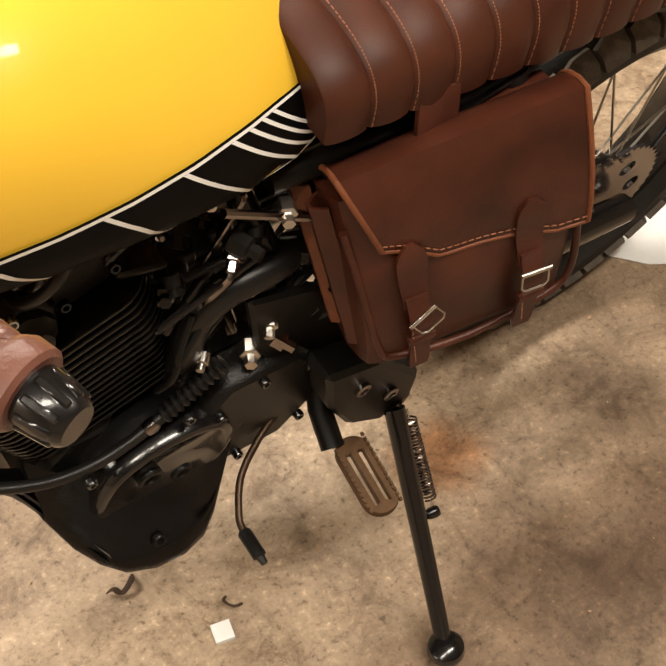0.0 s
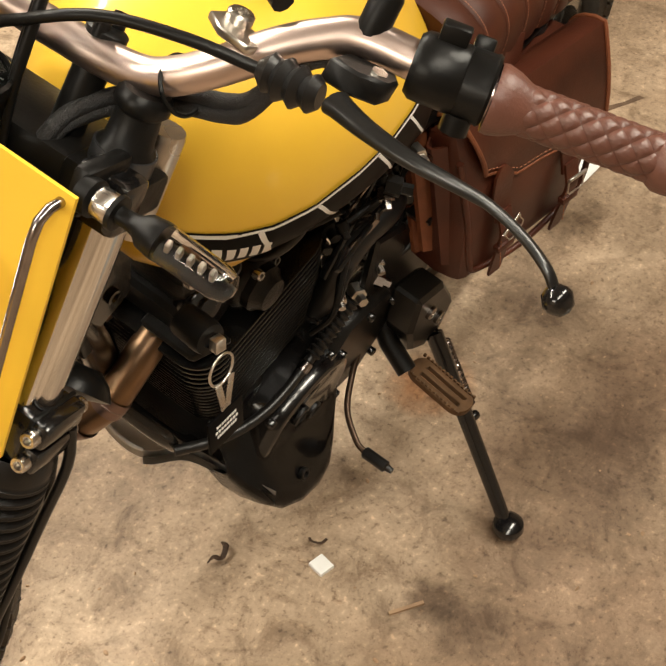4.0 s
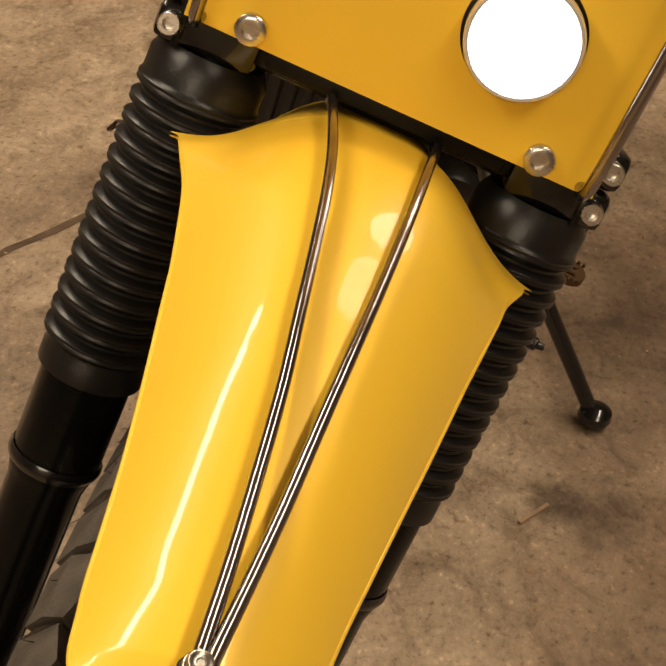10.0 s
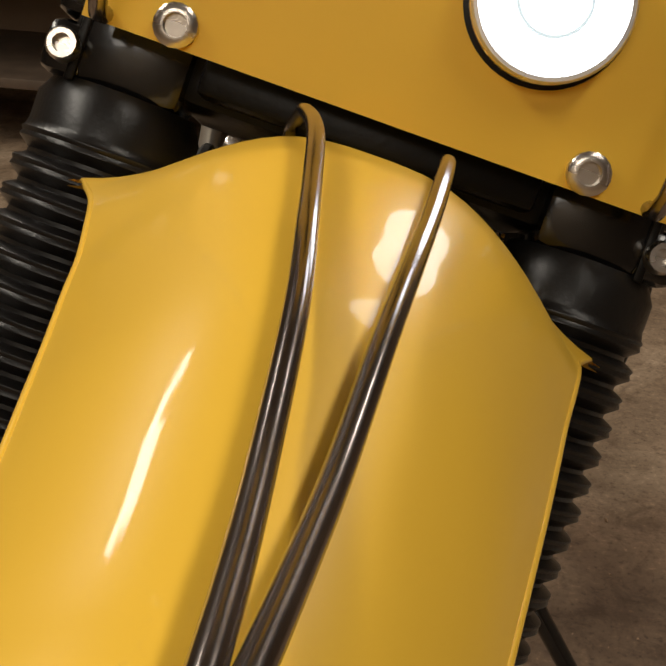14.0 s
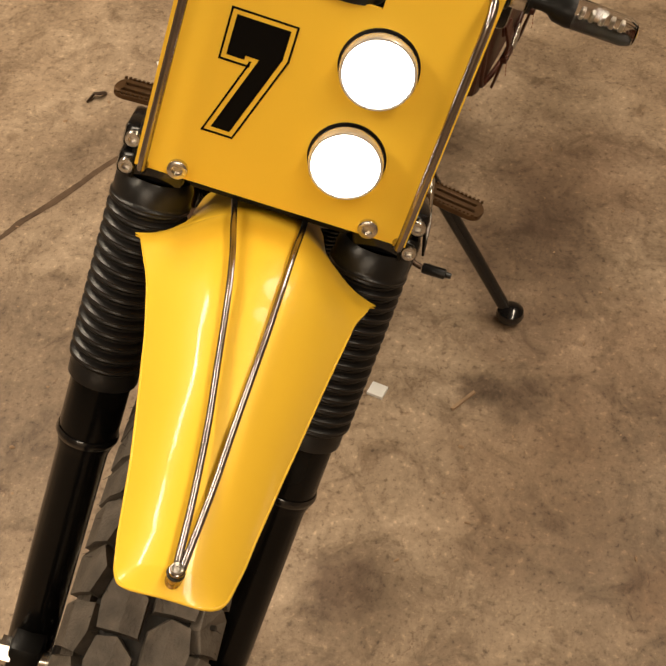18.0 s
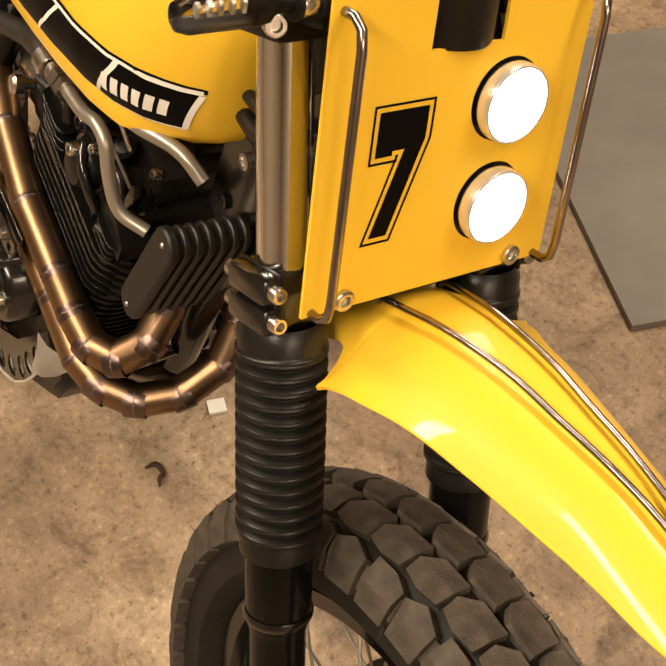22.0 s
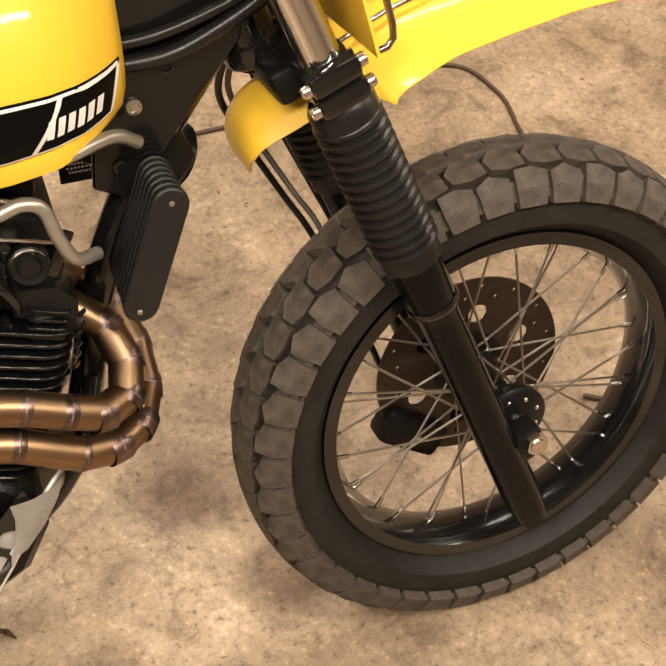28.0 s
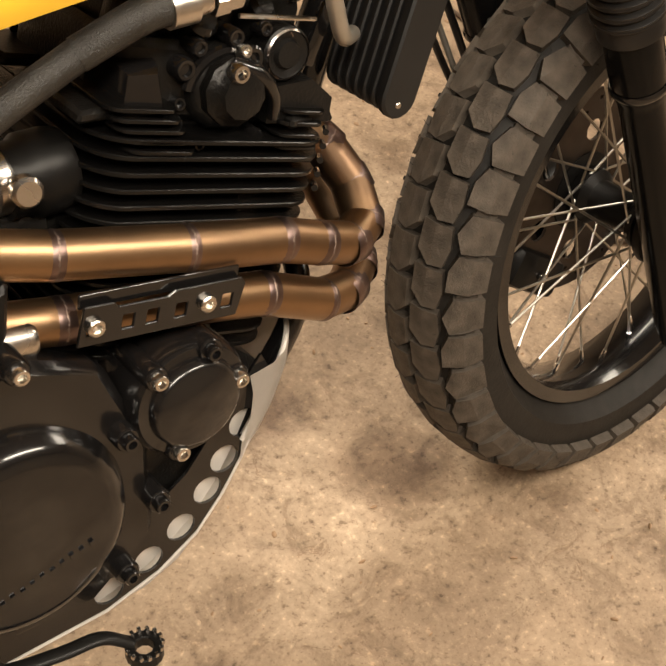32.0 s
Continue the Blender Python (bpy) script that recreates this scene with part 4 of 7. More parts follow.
def mirror_ring(k, z):
    return [MIR @ Vector((0.082 * k * math.copysign(abs(math.cos(a)) ** 0.75, math.cos(a)) * (1 + 0.10 * math.sin(a)), 0.038 * k * math.copysign(abs(math.sin(a)) ** 0.75, math.sin(a)) * (1 - 0.18 * math.cos(a)), z)) for a in [2 * math.pi * n / 36 for n in range(36)]]


mirror = sp("mirror", loft([mirror_ring(0.97, -0.010), mirror_ring(1.0, -0.004), mirror_ring(0.97, 0.006), mirror_ring(0.80, 0.020), mirror_ring(0.5, 0.030), mirror_ring(0.15, 0.034)]), BLACK, "black rear-view mirror shell")
part("mirror_glass", loft([mirror_ring(0.93, -0.0102), mirror_ring(0.92, -0.0112)]), CHROME, mirror, "mirror glass")
part("mirror_stalk", tube(spline([(-0.056, 0.205, 0.372), (-0.054, 0.206, 0.42), (-0.040, 0.225, 0.47), (-0.010, 0.27, 0.53), (0.022, 0.315, 0.575)], 6), 0.005, 10), BLACK, mirror)
part("mirror_mount", lathe([(0.010, 0), (0.010, 0.030), (0.007, 0.034), (0, 0.034)], 14, aim((-0.056, 0.205, 0.365), (0.03, 0.02, 1))), BLACK, mirror)
# wiring looms, fork caps, perch arm
BRAID = material("braided_loom", (0.018, 0.017, 0.017), 0.5, var=0.6, scale=400, bump=0.8, bscale=900)
for k, off in ((0, 0.0), (1, 0.009)):
    sp("wiring_loom", tube(spline([(-0.030, 0.030, 0.150), (-0.018, 0.042, 0.185), (-0.0100, 0.0519, 0.2142 - off), (-0.0220, 0.0566, 0.2326 - off), (-0.0380, 0.0686, 0.2477 - off), (-0.0540, 0.0831, 0.2576 - off), (-0.0560, 0.1044, 0.2698 - off), (-0.0540, 0.1226, 0.2773 - off), (-0.0500, 0.1432, 0.2863 - off), (-0.0480, 0.1582, 0.2987 - off), (-0.050, 0.178, 0.335), (-0.062, 0.205, 0.352)], 6), 0.0058, 12), BRAID, "braided black wiring loom")
tc0, td = Vector((-0.038, 0.1145, 0.2840)), Vector((0, 0.76, 0.65))
tu, tv = Vector((1, 0, 0)), td.cross(Vector((1, 0, 0)))
sp("cable_tie", tube([tc0 + tu * 0.0240 * math.cos(a) + tv * 0.0190 * math.sin(a) for a in [2 * math.pi * n / 24 for n in range(25)]], 0.0015, 6, caps=False), BLACK, "black cable tie")
for x, y in ((-0.004, 0.028), (0.004, 0.034), (-0.01, -0.022)):
    sp("control_cable", tube(spline([(x - 0.02, y - 0.004, 0.10), (x, y, 0.18), (x + 0.006, y - 0.002, 0.25), (x - 0.006, y - 0.008, 0.33), (x - 0.04, y - 0.03, 0.39)], 6), 0.0042, 10), BLACK, "black control cable")
sp("control_cable", tube(spline([(-0.02, -0.055, 0.15), (0.0, -0.06, 0.22), (0.004, -0.066, 0.30), (-0.01, -0.08, 0.38)], 6), 0.0042, 10), GREYHOSE, "pale grey cable")
sp("control_cable", tube(spline([(-0.02, -0.080, 0.15), (-0.004, -0.088, 0.22), (-0.004, -0.098, 0.30), (-0.02, -0.11, 0.38)], 6), 0.0068, 12), BRAID, "braided black hose")
for sy in (1, -1):
    cap = sp("fork_cap", lathe([(0.0235, 0.206), (0.0235, 0.216), (0.020, 0.219), (0.020, 0.234), (0.0165, 0.238), (0.0150, 0.260), (0.0185, 0.264), (0.0185, 0.271), (0.015, 0.275), (0, 0.275)], 28, pose(-0.026, sy * 0.100, 0)), BLACK, "black fork top cap")
    part("cap_collar", lathe([(0.0215, 0.220), (0.0215, 0.233), (0.018, 0.233), (0.018, 0.220)], 28, pose(-0.026, sy * 0.100, 0), closed=True), material("grey_anodised", (0.10, 0.10, 0.105), 0.4, 0.8), cap)
sp("lock_barrel", lathe([(0.0150, 0.16), (0.0150, 0.238), (0.0138, 0.242), (0, 0.242)], 24, pose(-0.0607, 0.1062, 0)), STEEL, "satin steel barrel behind the fork cap")
sp("perch_arm", prism([(-0.020, -0.010), (0.004, -0.014), (0.024, -0.012), (0.030, 0.006), (0.010, 0.016), (-0.012, 0.012)], 0.006, Matrix(((0.55, 0.8, 0.1, -0.041), (0.82, -0.55, 0.05, 0.130), (0.0, 0.05, 0.99, 0.330), (0, 0, 0, 1))), 0.001), STEEL, "grey mirror bracket plate")
sp("bracket_bolt", socket_screw(0.009, 0.007), STEEL, "bright socket bolt").matrix_basis = STEER @ aim((-0.0468, 0.1296, 0.336), (0.08, 0.05, 1))
sp("bracket_arm", tube(spline([(-0.05, 0.15, 0.36), (-0.075, 0.10, 0.372), (-0.10, 0.04, 0.385)], 5), 0.008, 10), BLACK)
sp("top_bracket", box(0.030, 0.040, 0.040, pose(0.002, 0.112, 0.212), 0.006), BLACKGLOSS)
sp("top_clamp_bolt", socket_screw(0.0085, 0.008), STEEL, "bright socket bolt").matrix_basis = STEER @ aim((0.004, -0.130, 0.206), (0.9, -0.4, 0))
# stations: x, half width, bottom z, top z
TANKS = [(-0.399, 0.040, 0.872, 0.965, 0.34), (-0.401, 0.058, 0.860, 0.990, 0.34), (-0.408, 0.076, 0.848, 1.004, 0.34), (-0.425, 0.096, 0.838, 1.016, 0.34), (-0.450, 0.119, 0.832, 1.025, 0.33), (-0.48, 0.136, 0.829, 1.032, 0.32), (-0.52, 0.147, 0.827, 1.036, 0.30), (-0.58, 0.152, 0.825, 1.034, 0.26), (-0.64, 0.151, 0.822, 1.024, 0.22),
         (-0.70, 0.145, 0.818, 1.006, 0.17), (-0.76, 0.133, 0.812, 0.980, 0.11), (-0.81, 0.116, 0.806, 0.952, 0.07), (-0.85, 0.098, 0.801, 0.925, 0.05), (-0.875, 0.082, 0.798, 0.905, 0.04)]


def tank_at(x):
    """Half width, bottom, top and height of the fullest line at x."""
    for a, b in zip(TANKS, TANKS[1:]):
        if b[0] <= x <= a[0]:
            s = (x - a[0]) / (b[0] - a[0])
            return [a[k] + (b[k] - a[k]) * s for k in (1, 2, 3, 4)]
    return list(TANKS[-1][1:])


def tank_point(x, v, out=0.0, sy=1):
    """v: 0 at the keel, 1 at the crown."""
    w, zb, zt, wm = tank_at(x)
    H = zt - zb
    if v < wm:
        s = v / wm
        y = w * (0.74 + 0.26 * math.sin(s * math.pi / 2) ** 0.9)
        z = zb + H * v * (0.75 + 0.25 * s)
    else:
        s = (v - wm) / (1 - wm)
        y = w * math.cos(s * math.pi / 2) ** (0.62 if x > -0.6 else 0.62 + 1.3 * min(1, (-0.6 - x) / 0.25))
        z = zb + H * (wm + (1 - wm) * (0.25 * s + 0.75 * math.sin(s * math.pi / 2)))
    return Vector((x, sy * (y + out), z + (out * 0.6 if v > wm else -out * 0.4)))


def tank_mesh():
    rings = []
    xs = [s[0] for s in TANKS]
    fine = []
    for a, b in zip(xs, xs[1:]):
        fine += [a + (b - a) * k / 3 for k in range(3)]
    fine.append(xs[-1])
    for x in fine:
        r = [tank_point(x, k / 20) for k in range(20)] + [tank_point(x, 1.0)] + [tank_point(x, k / 20, 0, -1) for k in range(19, -1, -1)]
        rings.append(r)
    return loft(rings)


tank = bp("fuel_tank", tank_mesh(), YELLOW, "glossy yellow fuel tank with black side bands")
BLO, BHI = 0.125, 0.330


def band(sy, x0, x1, v0, v1, out, n=40, m=6, xshift=0.0):
    bm, rows = bmesh.new(), []
    for i in range(n + 1):
        x = x0 + (x1 - x0) * i / n
        rows.append([bm.verts.new(tank_point(max(min(x + xshift * j / m, -0.3995), -0.874), v0(x) + (v1(x) - v0(x)) * j / m, out, sy)) for j in range(m + 1)])
    for a, b in zip(rows, rows[1:]):
        for k in range(m):
            bm.faces.new((a[k], a[k + 1], b[k + 1], b[k]))
    return bm


def band_low(sy):
    """Lower edge of the band; on the left flank it runs down to the seam."""
    return lambda x: BLO - (0.062 * min(1.0, max(0.0, (-x - 0.46) / 0.12)) if sy > 0 else 0.0)


for sy in (1, -1):
    low = band_low(sy)
    part("side_band", band(sy, -0.422, -0.868, low, lambda x: BHI, 0.0014, n=60, xshift=0.012), VINYL, tank, "glossy black speed-block band")
    part("band_edge", band(sy, -0.408, -0.868, lambda x: BHI + 0.008, lambda x: BHI + 0.021, 0.0016, m=2), VINYL, tank, "thin black edge line")
    part("band_line", band(sy, -0.410, -0.868, lambda x: BHI, lambda x: BHI + 0.011, 0.0018, m=2), WHITE, tank, "white pinstripe")
    part("band_line", band(sy, -0.422, -0.868, lambda x: low(x) - 0.008, lambda x: low(x) + 0.003, 0.0018, m=2), WHITE, tank, "white pinstripe")
    for x in (-0.497, -0.60, -0.69, -0.76, -0.81, -0.830, -0.846, -0.860):
        part("band_stripe", band(sy, x, x - 0.005, low, lambda x: BHI, 0.002, 1, 8, 0.035 if x > -0.45 else (0.03 if x > -0.5 else (0.075 if sy > 0 else 0.05))), WHITE, tank, "slanting white stripe")
    part("band_stripe", band(sy, -0.420, -0.424, lambda x: BLO, lambda x: BHI, 0.0022, 1, 8, 0.012), WHITE, tank, "slanting white stripe")
    lip = bmesh.new()
    rows = [[lip.verts.new(tank_point(x, v, o, sy) + Vector((0, 0, dz))) for v, o, dz in ((0.105, 0.0005, 0), (0.085, 0.004 * g, -0.001 * g), (0.07, 0.0055 * g, -0.006 * g), (0.06, 0.0055 * g, -0.011 * g), (0.05, 0.003 * g, -0.0115 * g))] for x, g in [(-0.420 - 0.0112 * k, min(1.0, 0.05 + k / 5) * (1.0 if sy < 0 else max(0.02, 1 - k / 9))) for k in range(41)]]
    for a, b in zip(rows, rows[1:]):
        for k in range(4):
            lip.faces.new((a[k], a[k + 1], b[k + 1], b[k]) if sy > 0 else (a[k], b[k], b[k + 1], a[k + 1]))
    part("seam_lip", lip, YELLOW, tank, "folded yellow seam lip")
    # brand lettering as plain bars
    for k in range(6):
        part("lettering_bar", band(sy, -0.432 - 0.0096 * k, -0.4385 - 0.0096 * k, lambda x: 0.185, lambda x: 0.270, 0.0022, 1, 4, 0.004), WHITE, tank)
part("filler_cap", lathe([(0, 0.0), (0.030, 0.0), (0.032, 0.006), (0.030, 0.012), (0.022, 0.014), (0, 0.014)], 30, pose(-0.56, 0.0, 1.031)), CHROME, tank, "chromed filler cap")
def seat_section(x, k):
    """Half outline across the seat at x; k swells the rib."""
    w, top = 0.130 + 0.005 * k, 0.900 + 0.0055 * k + 0.02 * max(0, (-x - 0.9))
    lo = 0.835 - 0.09 * max(0, min(1, (-x - 0.842) / 0.3)) * 0.3
    pts = []
    for i in range(25):
        a = math.pi * i / 24
        c, s = math.cos(a), math.sin(a)
        pts.append((x, w * math.copysign(abs(c) ** 0.55, c), lo + (top - lo) * abs(s) ** 0.6))
    return pts


rings = []
x = -0.826
nrib = 11
for r in range(nrib):
    for s in (0.0, 0.06, 0.25, 0.5, 0.75, 0.94):
        rings.append(seat_section(x - 0.044 * (r + s), (math.sin(math.pi * s)) ** 0.5 if s > 0 else 0.0))
rings.append(seat_section(x - 0.044 * nrib, 0.4))
seat = bp("seat", loft(rings), SEATHIDE, "brown leather seat with padded cross ribs")
for r in range(1, nrib):
    for d in (-0.0035,):
        sec = seat_section(x - 0.044 * r + d, 0.45)
        st = bmesh.new()
        for i in range(1, 24):
            for j in range(3):
                p, q = Vector(sec[i - 1]).lerp(Vector(sec[i]), j / 3 + 0.05), Vector(sec[i - 1]).lerp(Vector(sec[i]), j / 3 + 0.26)
                tube([p, q], 0.0007, 4, st)
        part("stitching", st, THREAD, seat, "pale stitched seam")
# rear wheel, swingarm, chain and tail
RW = Matrix.Translation((-1.40, 0, 0.335)) @ Matrix.Rotation(radians(-90), 4, "X")
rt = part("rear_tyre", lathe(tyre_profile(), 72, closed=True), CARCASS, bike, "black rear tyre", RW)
for sy in (1, -1):
    me = block_mesh([(p * sy, q) for p, q in SHOULDER_B], 0.009)
    for k in range(NB):
        part("tread_block", me, TYRE, rt, "", Matrix.Rotation(k * PITCH, 4, "Z"))
part("rear_rim", lathe([(R_R + 0.004, -0.036), (R_R - 0.012, -0.036), (R_R - 0.022, -0.012), (R_R - 0.022, 0.012), (R_R - 0.012, 0.036), (R_R + 0.004, 0.036)], 72, closed=True), BLACKGLOSS, bike, "black rear rim", RW)
part("rear_hub", lathe([(0, -0.06), (0.05, -0.05), (0.03, 0), (0.05, 0.05), (0, 0.06)], 28), BLACK, bike, "", RW)
for k in range(18):
    a0 = 2 * math.pi * k / 18
    b0 = a0 + (0.9 if k % 2 else -0.9)
    part("spoke", tube([(0.045 * math.cos(a0), 0.045 * math.sin(a0), 0.045), (0.212 * math.cos(b0), 0.212 * math.sin(b0), 0.008)], 0.0018, 6), SPOKE, bike, "", RW)
sprocket = part("rear_sprocket", prism([((0.090 + (0.006 if n % 2 else 0)) * math.cos(math.pi * n / 42), (0.090 + (0.006 if n % 2 else 0)) * math.sin(math.pi * n / 42)) for n in range(84)], 0.006, holes=[circle(0.055 * math.cos(q), 0.055 * math.sin(q), 0.014, 10) for q in [2 * math.pi * n / 6 for n in range(6)]]), DARKSTEEL, bike, "dark rear sprocket", RW @ Matrix.Translation((0, 0, 0.072)), False)
link = mesh_of(box(0.017, 0.006, 0.010, None, 0.002, seg=1), "chain_link", DARKSTEEL)
for z0, z1 in ((0.440, 0.425), (0.360, 0.245)):
    for k in range(36):
        q = k / 35
        part("chain_link", link, DARKSTEEL, bike, "", pose(-0.86 - 0.54 * q, 0.078 + 0.004 * (k % 2), z0 + (z1 - z0) * q, 0, math.degrees(math.atan2(z1 - z0, 0.54)), 0))
for sy in (1, -1):
    bp("peg_hanger", prism([(-0.778, 0.632), (-0.855, 0.600), (-0.900, 0.560), (-1.005, 0.440), (-1.018, 0.345), (-0.975, 0.318), (-0.900, 0.345), (-0.862, 0.420), (-0.800, 0.520)], 0.014, Matrix(((1, 0, 0, 0), (0, 0, 1, sy * 0.120 - 0.007), (0, 1, 0, 0), (0, 0, 0, 1))), 0.004), BLACK, "black footpeg hanger plate", False)
    bp("swingarm", tube([(-0.88, sy * 0.10, 0.395), (-1.42, sy * 0.105, 0.335)], [0.026, 0.020], 12), BLACKGLOSS, "black swingarm")
    bp("rear_shock", tube([(-1.05, sy * 0.11, 0.80), (-1.20, sy * 0.12, 0.42)], 0.020, 14), BLACK)
bp("chain_guard", box(0.40, 0.03, 0.03, pose(-1.12, 0.085, 0.455, 0, 4, 0), 0.008), BLACK)
bp("rear_fender", loft([[(-1.10 - 0.34 * i / 8, y, 0.78 - 0.10 * (i / 8) ** 2 - 0.03 * (y / 0.07) ** 2 + q) for y, q in ((-0.07, 0), (0, 0.01), (0.07, 0), (0.07, -0.006), (0, 0.004), (-0.07, -0.006))] for i in range(9)]), BLACK, "black rear mudguard")
bp("side_panel", prism([(-0.80, 0.78), (-0.90, 0.60), (-1.02, 0.58), (-1.10, 0.76)], 0.012, Matrix(((1, 0, 0, 0), (0, 0, 1, 0.075), (0, 1, 0, 0), (0, 0, 0, 1))), 0.003), BLACK, "black side panel")
bp("bag_strap", box(0.045, 0.006, 0.10, pose(-0.945, 0.140, 0.79, 12, 0, 0), 0.001), LEATHER, "leather strap under the seat")
bp("rear_frame", tube([(-0.80, 0.10, 0.77), (-1.0, 0.115, 0.785), (-1.35, 0.115, 0.86)], 0.013, 10), BLACK)
bp("rear_frame", tube([(-0.80, -0.10, 0.77), (-1.0, -0.115, 0.785), (-1.35, -0.115, 0.86)], 0.013, 10), BLACK)
bp("head_gusset", prism([(-0.470, 0.832), (-0.385, 0.882), (-0.336, 0.760), (-0.372, 0.715), (-0.408, 0.722), (-0.430, 0.770)], 0.044, Matrix(((1, 0, 0, 0), (0, 0, 1, -0.022), (0, 1, 0, 0), (0, 0, 0, 1))), 0.006), BLACK, "black steering head gusset", False)
# cylinder with fins, head, crankcases
def rounded(w, d, r, n=5):
    out = []
    for cx, cy, a0 in ((w - r, d - r, 0), (-w + r, d - r, 90), (-w + r, -d + r, 180), (w - r, -d + r, 270)):
        out += [(cx + r * math.cos(radians(a0 + 90 * k / n)), cy + r * math.sin(radians(a0 + 90 * k / n))) for k in range(n + 1)]
    return out


CYL = Matrix.Translation((-0.652, 0.0, 0.495)) @ Matrix.Rotation(radians(18), 4, "Y")
cyl = bp("cylinder", prism(rounded(0.072, 0.07, 0.03), 0.19, CYL), ENGINE, "black finned engine cylinder")
for k in range(15):
    z = 0.004 + k * 0.0128
    w = 0.098 + 0.010 * min(k, 10) / 10
    f_ = prism(rounded(w, 0.100 + 0.006 * min(k, 10) / 10, 0.035, 7), 0.0040, CYL @ Matrix.Translation((0.006, 0, z)), 0.0008)
    part("cooling_fin", f_, FIN, cyl)
head = bp("cylinder_head", prism(rounded(0.090, 0.080, 0.02), 0.060, CYL @ Matrix.Translation((0.004, 0, 0.192)), 0.006), ENGINE, "black engine cylinder head with covers")
part("rocker_cover", box(0.160, 0.130, 0.050, CYL @ pose(0.004, 0, 0.268), 0.014), ENGINE, head)
part("rocker_ridge", box(0.120, 0.050, 0.022, CYL @ pose(0.004, 0, 0.298), 0.008), ENGINE, head)
for sy in (1, -1):
    for x in (0.095, -0.088):
        part("head_fin", prism([(x - 0.03, 0.105 * sy), (x + 0.012, 0.088 * sy), (x + 0.012, 0.02 * sy), (x - 0.03, 0.02 * sy)], 0.010, CYL @ Matrix.Translation((0, 0, 0.196)), 0.003), ENGINE, head)
    part("cam_cap", lathe([(0.034, -0.01), (0.034, 0.006), (0.030, 0.012), (0.027, 0.013), (0.027, 0.022), (0.022, 0.026), (0.018, 0.034), (0.009, 0.036), (0, 0.036)], 10, CYL @ aim((0.010, sy * 0.078, 0.222), (0, sy, 0.05))), ENGINE, head, "faceted camshaft cap")
    part("valve_cover", lathe([(0.024, -0.01), (0.024, 0.006), (0.021, 0.010), (0.010, 0.0105), (0.009, 0.014), (0, 0.014)], 26, CYL @ aim((0.066, sy * 0.066, 0.246), (0.1, sy, 0.35))), BLACKGLOSS, head, "round valve inspection cover")
    part("valve_cover", lathe([(0.024, -0.01), (0.024, 0.016), (0.019, 0.020), (0.019, 0.034), (0.012, 0.038), (0, 0.038)], 12, CYL @ aim((-0.056, sy * 0.050, 0.262), (-0.1, sy * 0.35, 0.9))), ENGINE, head)
    part("boss", lathe([(0.012, -0.02), (0.012, 0.02), (0.008, 0.024), (0, 0.024)], 14, CYL @ aim((0.030, sy * 0.066, 0.268), (0.1, sy * 0.6, 0.7))), ENGINE, head)
    part("boss", lathe([(0.014, -0.02), (0.014, 0.012), (0.010, 0.016), (0, 0.016)], 14, CYL @ aim((-0.018, sy * 0.070, 0.262), (0, sy * 0.7, 0.6))), BLACKGLOSS, head)
    for x, y, z in ((0.012, 0.092, 0.252), (0.080, 0.078, 0.205), (-0.080, 0.078, 0.21), (0.072, 0.060, 0.290), (-0.070, 0.060, 0.292), (-0.028, 0.080, 0.206)):
        part("head_bolt", socket_screw(0.0055, 0.008), STEEL if x > 0 else BLACKGLOSS, head, "", CYL @ aim((x, sy * y, z), (0, sy, 0.3)))
RS = Vector((0, -1, 0.05))
part("rocker_housing", loft([[(-0.650 + dx * w, y, 0.724 + dz * w * 0.5) for dx, dz in ((-0.024, -0.040), (0.022, -0.052), (0.020, 0.030), (-0.012, 0.044))] for y, w in ((-0.05, 1.1), (-0.088, 1.0), (-0.098, 0.72))]), BLACKGLOSS, head, "tapered rocker housing")
for k in range(5):
    part("head_fin", prism(rounded(0.030, 0.046, 0.012, 4), 0.0034, Matrix.Translation((-0.652 + 0.003 * k, -0.060, 0.712 - 0.0092 * k)) @ Matrix.Rotation(radians(18), 4, "Y"), 0.0007), FIN, head)
    part("head_fin", prism(rounded(0.022, 0.040, 0.010, 4), 0.0034, Matrix.Translation((-0.512 - 0.003 * k, -0.062, 0.668 - 0.0092 * k)) @ Matrix.Rotation(radians(18), 4, "Y"), 0.0007), FIN, head)
part("head_wedge", loft([[(x, y, z) for x, z in ((-0.545, 0.668), (-0.486, 0.652), (-0.482, 0.672), (-0.500, 0.692), (-0.540, 0.696))] for y in (-0.045, -0.086, -0.094)]), ENGINE, head)
part("cam_flange", tube([Vector((-0.577 + 0.033 * math.cos(q), -0.088, 0.700 + 0.033 * math.sin(q))) for q in [radians(20 + 10 * n) for n in range(15)]], 0.005, 8), BLACKGLOSS, head, "raised cover rim")
part("cam_rib", tube(spline([(-0.575, -0.100, 0.728), (-0.556, -0.108, 0.716), (-0.543, -0.104, 0.694), (-0.540, -0.096, 0.674)], 5), 0.0055, 10), BLACKGLOSS, head)
part("cam_bolt", socket_screw(0.0075, 0.010), STEEL, head, "bright socket bolt", aim((-0.577, -0.106, 0.724), RS))
ringed = part("tappet_cap", lathe([(0.021, -0.02), (0.021, 0.004), (0.018, 0.006), (0.012, 0.004), (0.010, 0.008), (0, 0.008)], 28, aim((-0.521, -0.086, 0.717), RS)), ENGINE, head, "round tappet cap")
part("cap_ring", lathe([(0.0185, 0.005), (0.0200, 0.0062), (0.0185, 0.0075)], 28, aim((-0.521, -0.086, 0.717), RS), closed=True), DARKSTEEL, ringed)
